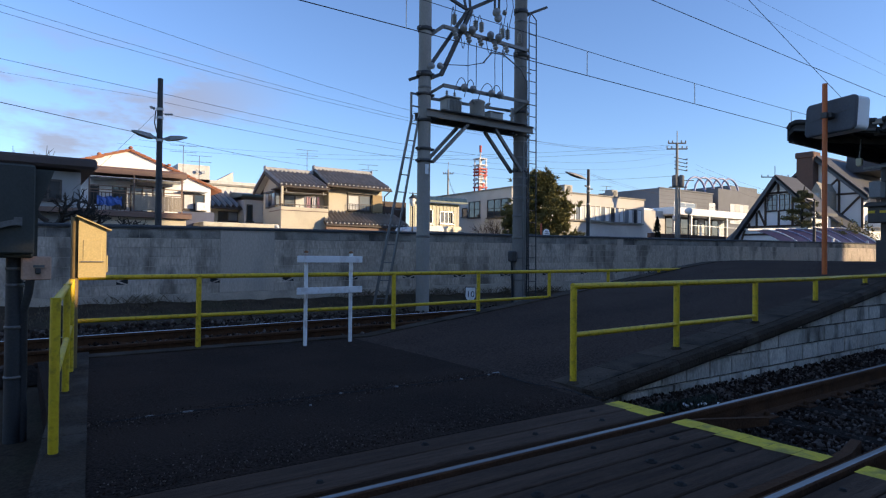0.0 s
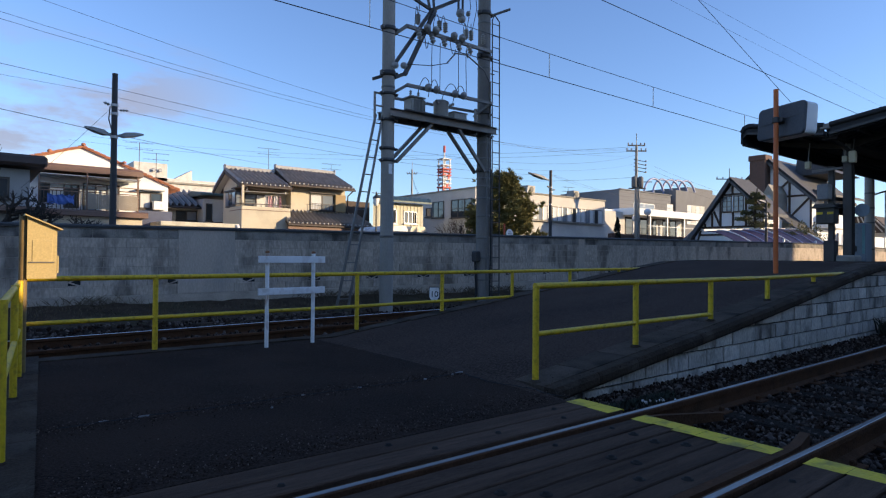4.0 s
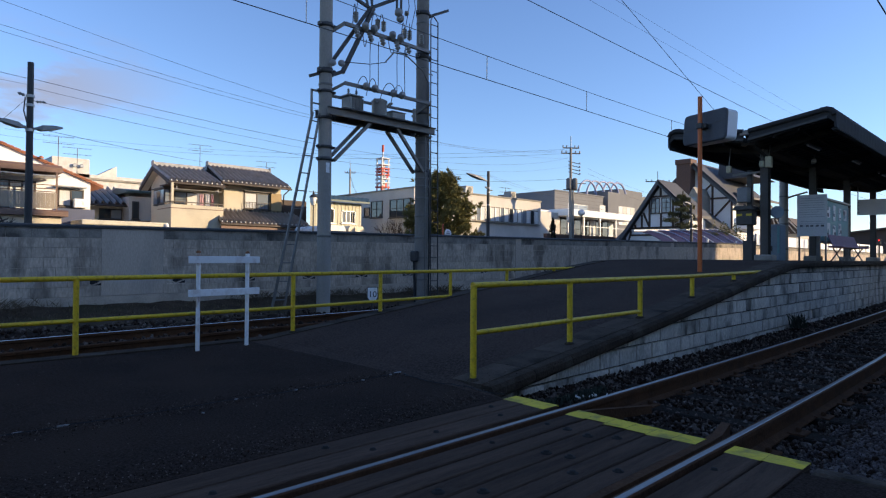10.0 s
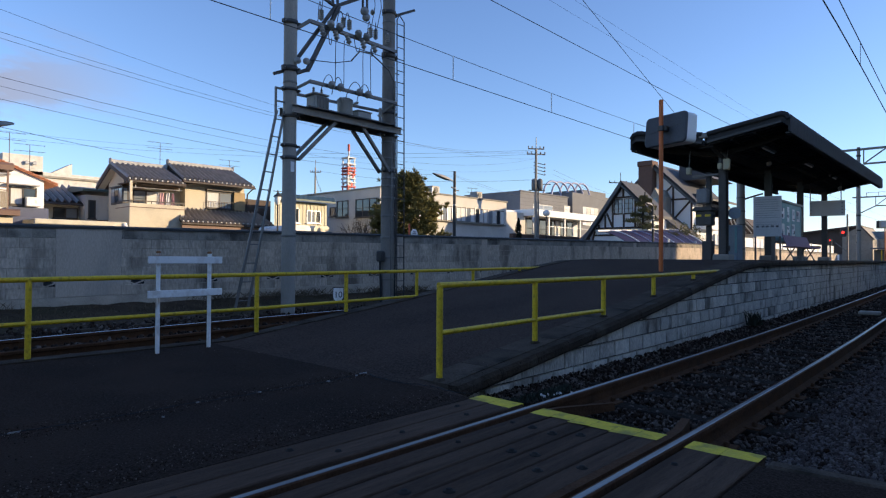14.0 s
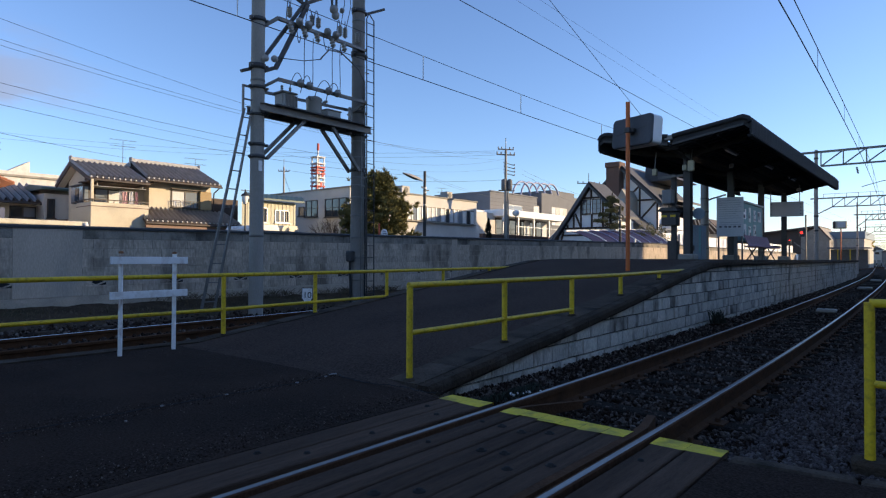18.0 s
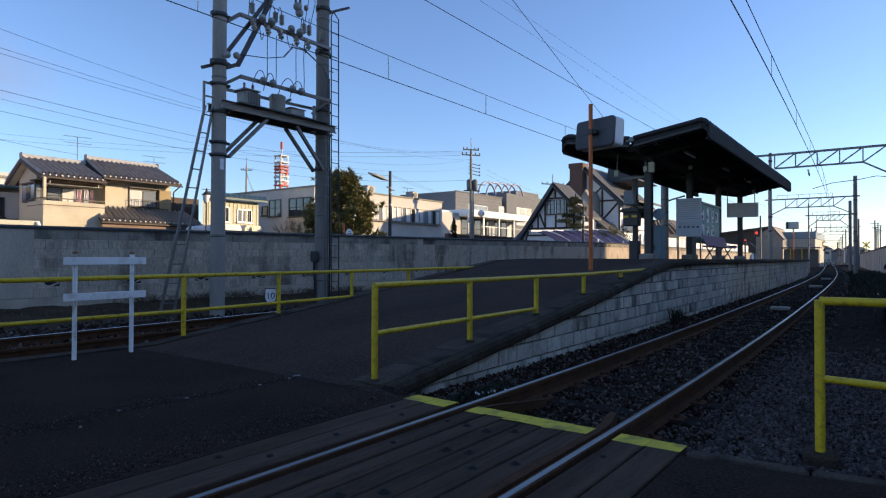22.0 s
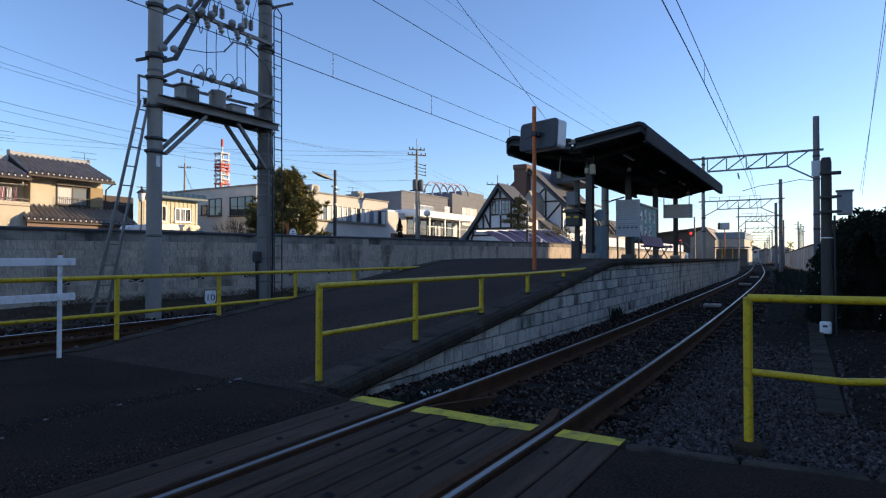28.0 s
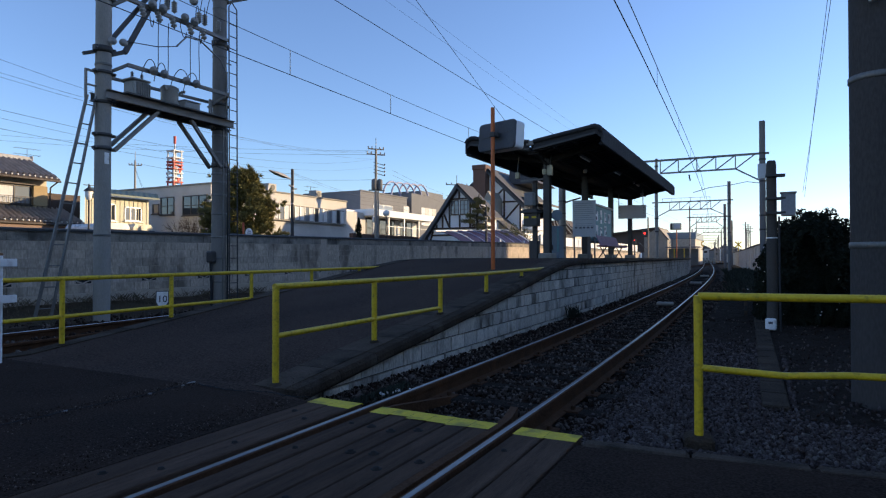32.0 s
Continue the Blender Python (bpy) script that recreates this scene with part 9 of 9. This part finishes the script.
courses = [(0.235 + 0.195 * k, 0.235 + 0.195 * (k + 1) - 0.007) for k in range(7)]
rg = random.Random(55)
rest, rest_top = Shape(), Shape()
count = 0
vents = [1.79 + 1.64 * k for k in range(-3, 16)]
for k, (za, zb) in enumerate(courses):
    y_ = -8.0 + (0.2 if k % 2 else 0.0)
    while y_ < 94:
        ya, yb2 = y_ + 0.0035, y_ + 0.3965
        y_ += 0.40
        if 3.6 <= ya and yb2 <= 4.81:
            continue
        if k == 1 and any(abs((ya + yb2) / 2 - v) < 0.2 for v in vents):
            continue
        d = rg.uniform(-0.003, 0.003)
        if 0.4 < ya < 17.0 and count < 296:
            s = Shape()
            wall_block(s, ya, yb2, za, min(zb, 1.60), d)
            part("block", s, BLOCK_TOP if k == 6 else BLOCK, wall)
            count += 1
        else:
            wall_block(rest_top if k == 6 else rest, ya, yb2, za, min(zb, 1.60), d)
tagged(part("block_courses", rest, BLOCK, wall), kind="stuff")
tagged(part("top_course", rest_top, BLOCK_TOP, wall), "weathered darker top course", kind="stuff")
pn = Shape()
wall_block(pn, 3.6, 4.8, 0.236, 1.60, 0.008)
part("patched_panel", pn, surface("patched_render", (0.51, 0.415, 0.33), (0.37, 0.30, 0.238), 0.9, scale=1.2, fine=50, bump=0.2, stain=(0.25, 0.24, 0.22), stain_scale=1.4, stain_amount=0.5, stretch=(1, 1, 0.3)), wall, "smooth patched concrete panel")
for v in (16.4, 27.5):
    ps = Shape()
    wall_block(ps, v, v + 0.3, 0.24, 1.60, 0.006)
    part("pilaster", ps, bpy.data.materials["patched_render"], wall)
for v in vents:
    if v < -2 or v > 26:
        continue
    za, zb = courses[1]
    x0, l_ = wall_x(v), wall_lift(v)
    # flat black plate; its colour stands for the shade inside the vent
    part("vent_recess", Shape().box((x0 - 0.010, v, (za + zb) / 2 + l_), (0.008, 0.39, 0.185)), CRACK_VENT_SHADE, wall, "near-black plate standing for the shade in a vent opening")
    s = Shape()
    zc = (za + zb) / 2 + l_
    for sa in (-1, 1):
        s.bar((x0 - 0.012, v + sa * 0.19, zc), (x0 - 0.012, v, zc + 0.075), 0.03, 0.022, (1, 0, 0)).bar((x0 - 0.012, v + sa * 0.19, zc), (x0 - 0.012, v, zc - 0.075), 0.03, 0.022, (1, 0, 0))
    s.box((x0 - 0.012, v, zc + 0.085), (0.03, 0.39, 0.02)).box((x0 - 0.012, v, zc - 0.085), (0.03, 0.39, 0.02))
    part("vent_tracery", s, BLOCK, wall, "diamond tracery of a vent block")

# platform facing blocks
rest = Shape()
count = 0
for k in range(8):
    z0 = -0.28 + 0.19 * k
    y_ = 3.95 + (0.2 if k % 2 else 0.0)
    while y_ < PLAT_END - 0.5:
        ya, yb2 = y_ + 0.010, y_ + 0.390
        y_ += 0.40
        za = z0
        zta, ztb = min(z0 + 0.173, ramp_z(ya) - 0.122), min(z0 + 0.173, ramp_z(yb2) - 0.122)
        if zta - za < 0.02 and ztb - za < 0.03:
            continue
        zta, ztb = max(zta, za + 0.01), max(ztb, za + 0.01)
        d = rg.uniform(-0.007, 0.007) - 0.090
        xa, xb = edge_x(ya) + d, edge_x(yb2) + d
        c = 0.006
        fr = [(xa, ya + c, za + c), (xb, yb2 - c, za + c), (xb, yb2 - c, ztb - c), (xa, ya + c, zta - c)]
        md = [(xa - 0.004, ya, za), (xb - 0.004, yb2, za), (xb - 0.004, yb2, ztb), (xa - 0.004, ya, zta)]
        bk = [(x - 0.04, y, z) for x, y, z in md]
        q = Shape() if (ya < 19 and count < 290) else rest
        q.add(fr + md + bk, [(0, 1, 2, 3)] + [(i, 4 + i, 4 + (i + 1) % 4, (i + 1) % 4) for i in range(4)] + [(4 + i, 8 + i, 8 + (i + 1) % 4, 4 + (i + 1) % 4) for i in range(4)])
        if q is not rest:
            part("block", q, WHITE_BLOCK, plat)
            count += 1
tagged(part("block_facing", rest, WHITE_BLOCK, plat), kind="stuff")

# ---- unseen blocks added on the sunny side, closing the place and shading the tracks ----
def shade_block(x0, x1, y0, y1, h, label):
    s = Shape()
    s.box(((x0 + x1) / 2, (y0 + y1) / 2, h / 2 - 0.15), (x1 - x0, y1 - y0, h + 0.3))
    root = thing("apartment_building", ((x0 + x1) / 2, (y0 + y1) / 2, -0.3), label, "building", kind="structure")
    part("wall", s, BEIGE, root)
    part("roof", Shape().box(((x0 + x1) / 2, (y0 + y1) / 2, h + 0.15), (x1 - x0 + 0.4, y1 - y0 + 0.4, 0.3)), CONCRETE, root)


shade_block(4.0, 13, 8.3, 17, 3.6, "unseen low block added to shade the path")
shade_block(4.0, 4.3, 5.2, 8.2, 2.6, "unseen wall added to shade the foot of the railing")
# unseen, added behind the crossing to cut sky light on the near ground
shade_block(2.3, 16, -30, -6.0, 4.2, "unseen low block added to cut sky light from behind")
shade_block(15, 30, -1.5, 16.2, 8.6, "unseen beige block added to stop the low sun")
# added overhang out of view; keeps the sun off the signal cabinet
ov = thing("apartment_building", (20, 17.4, 7.4), "unseen overhang added to shade the signal cabinet", "building", kind="structure")
part("wall", Shape().box((20, 17.38, 8.03), (10, 2.34, 1.2)), BEIGE, ov)
shade_block(15, 18, 23.4, 39, 16.6, "unseen beige block added to stop the low sun")
shade_block(15, 30, 39.3, 48.5, 19.3, "unseen beige block added to stop the low sun")
shade_block(15, 30, 48.8, 57.5, 12.8, "unseen beige block added to stop the low sun")
shade_block(15, 30, 57.8, 108, 7.9, "unseen low beige block added to shade the platform face")
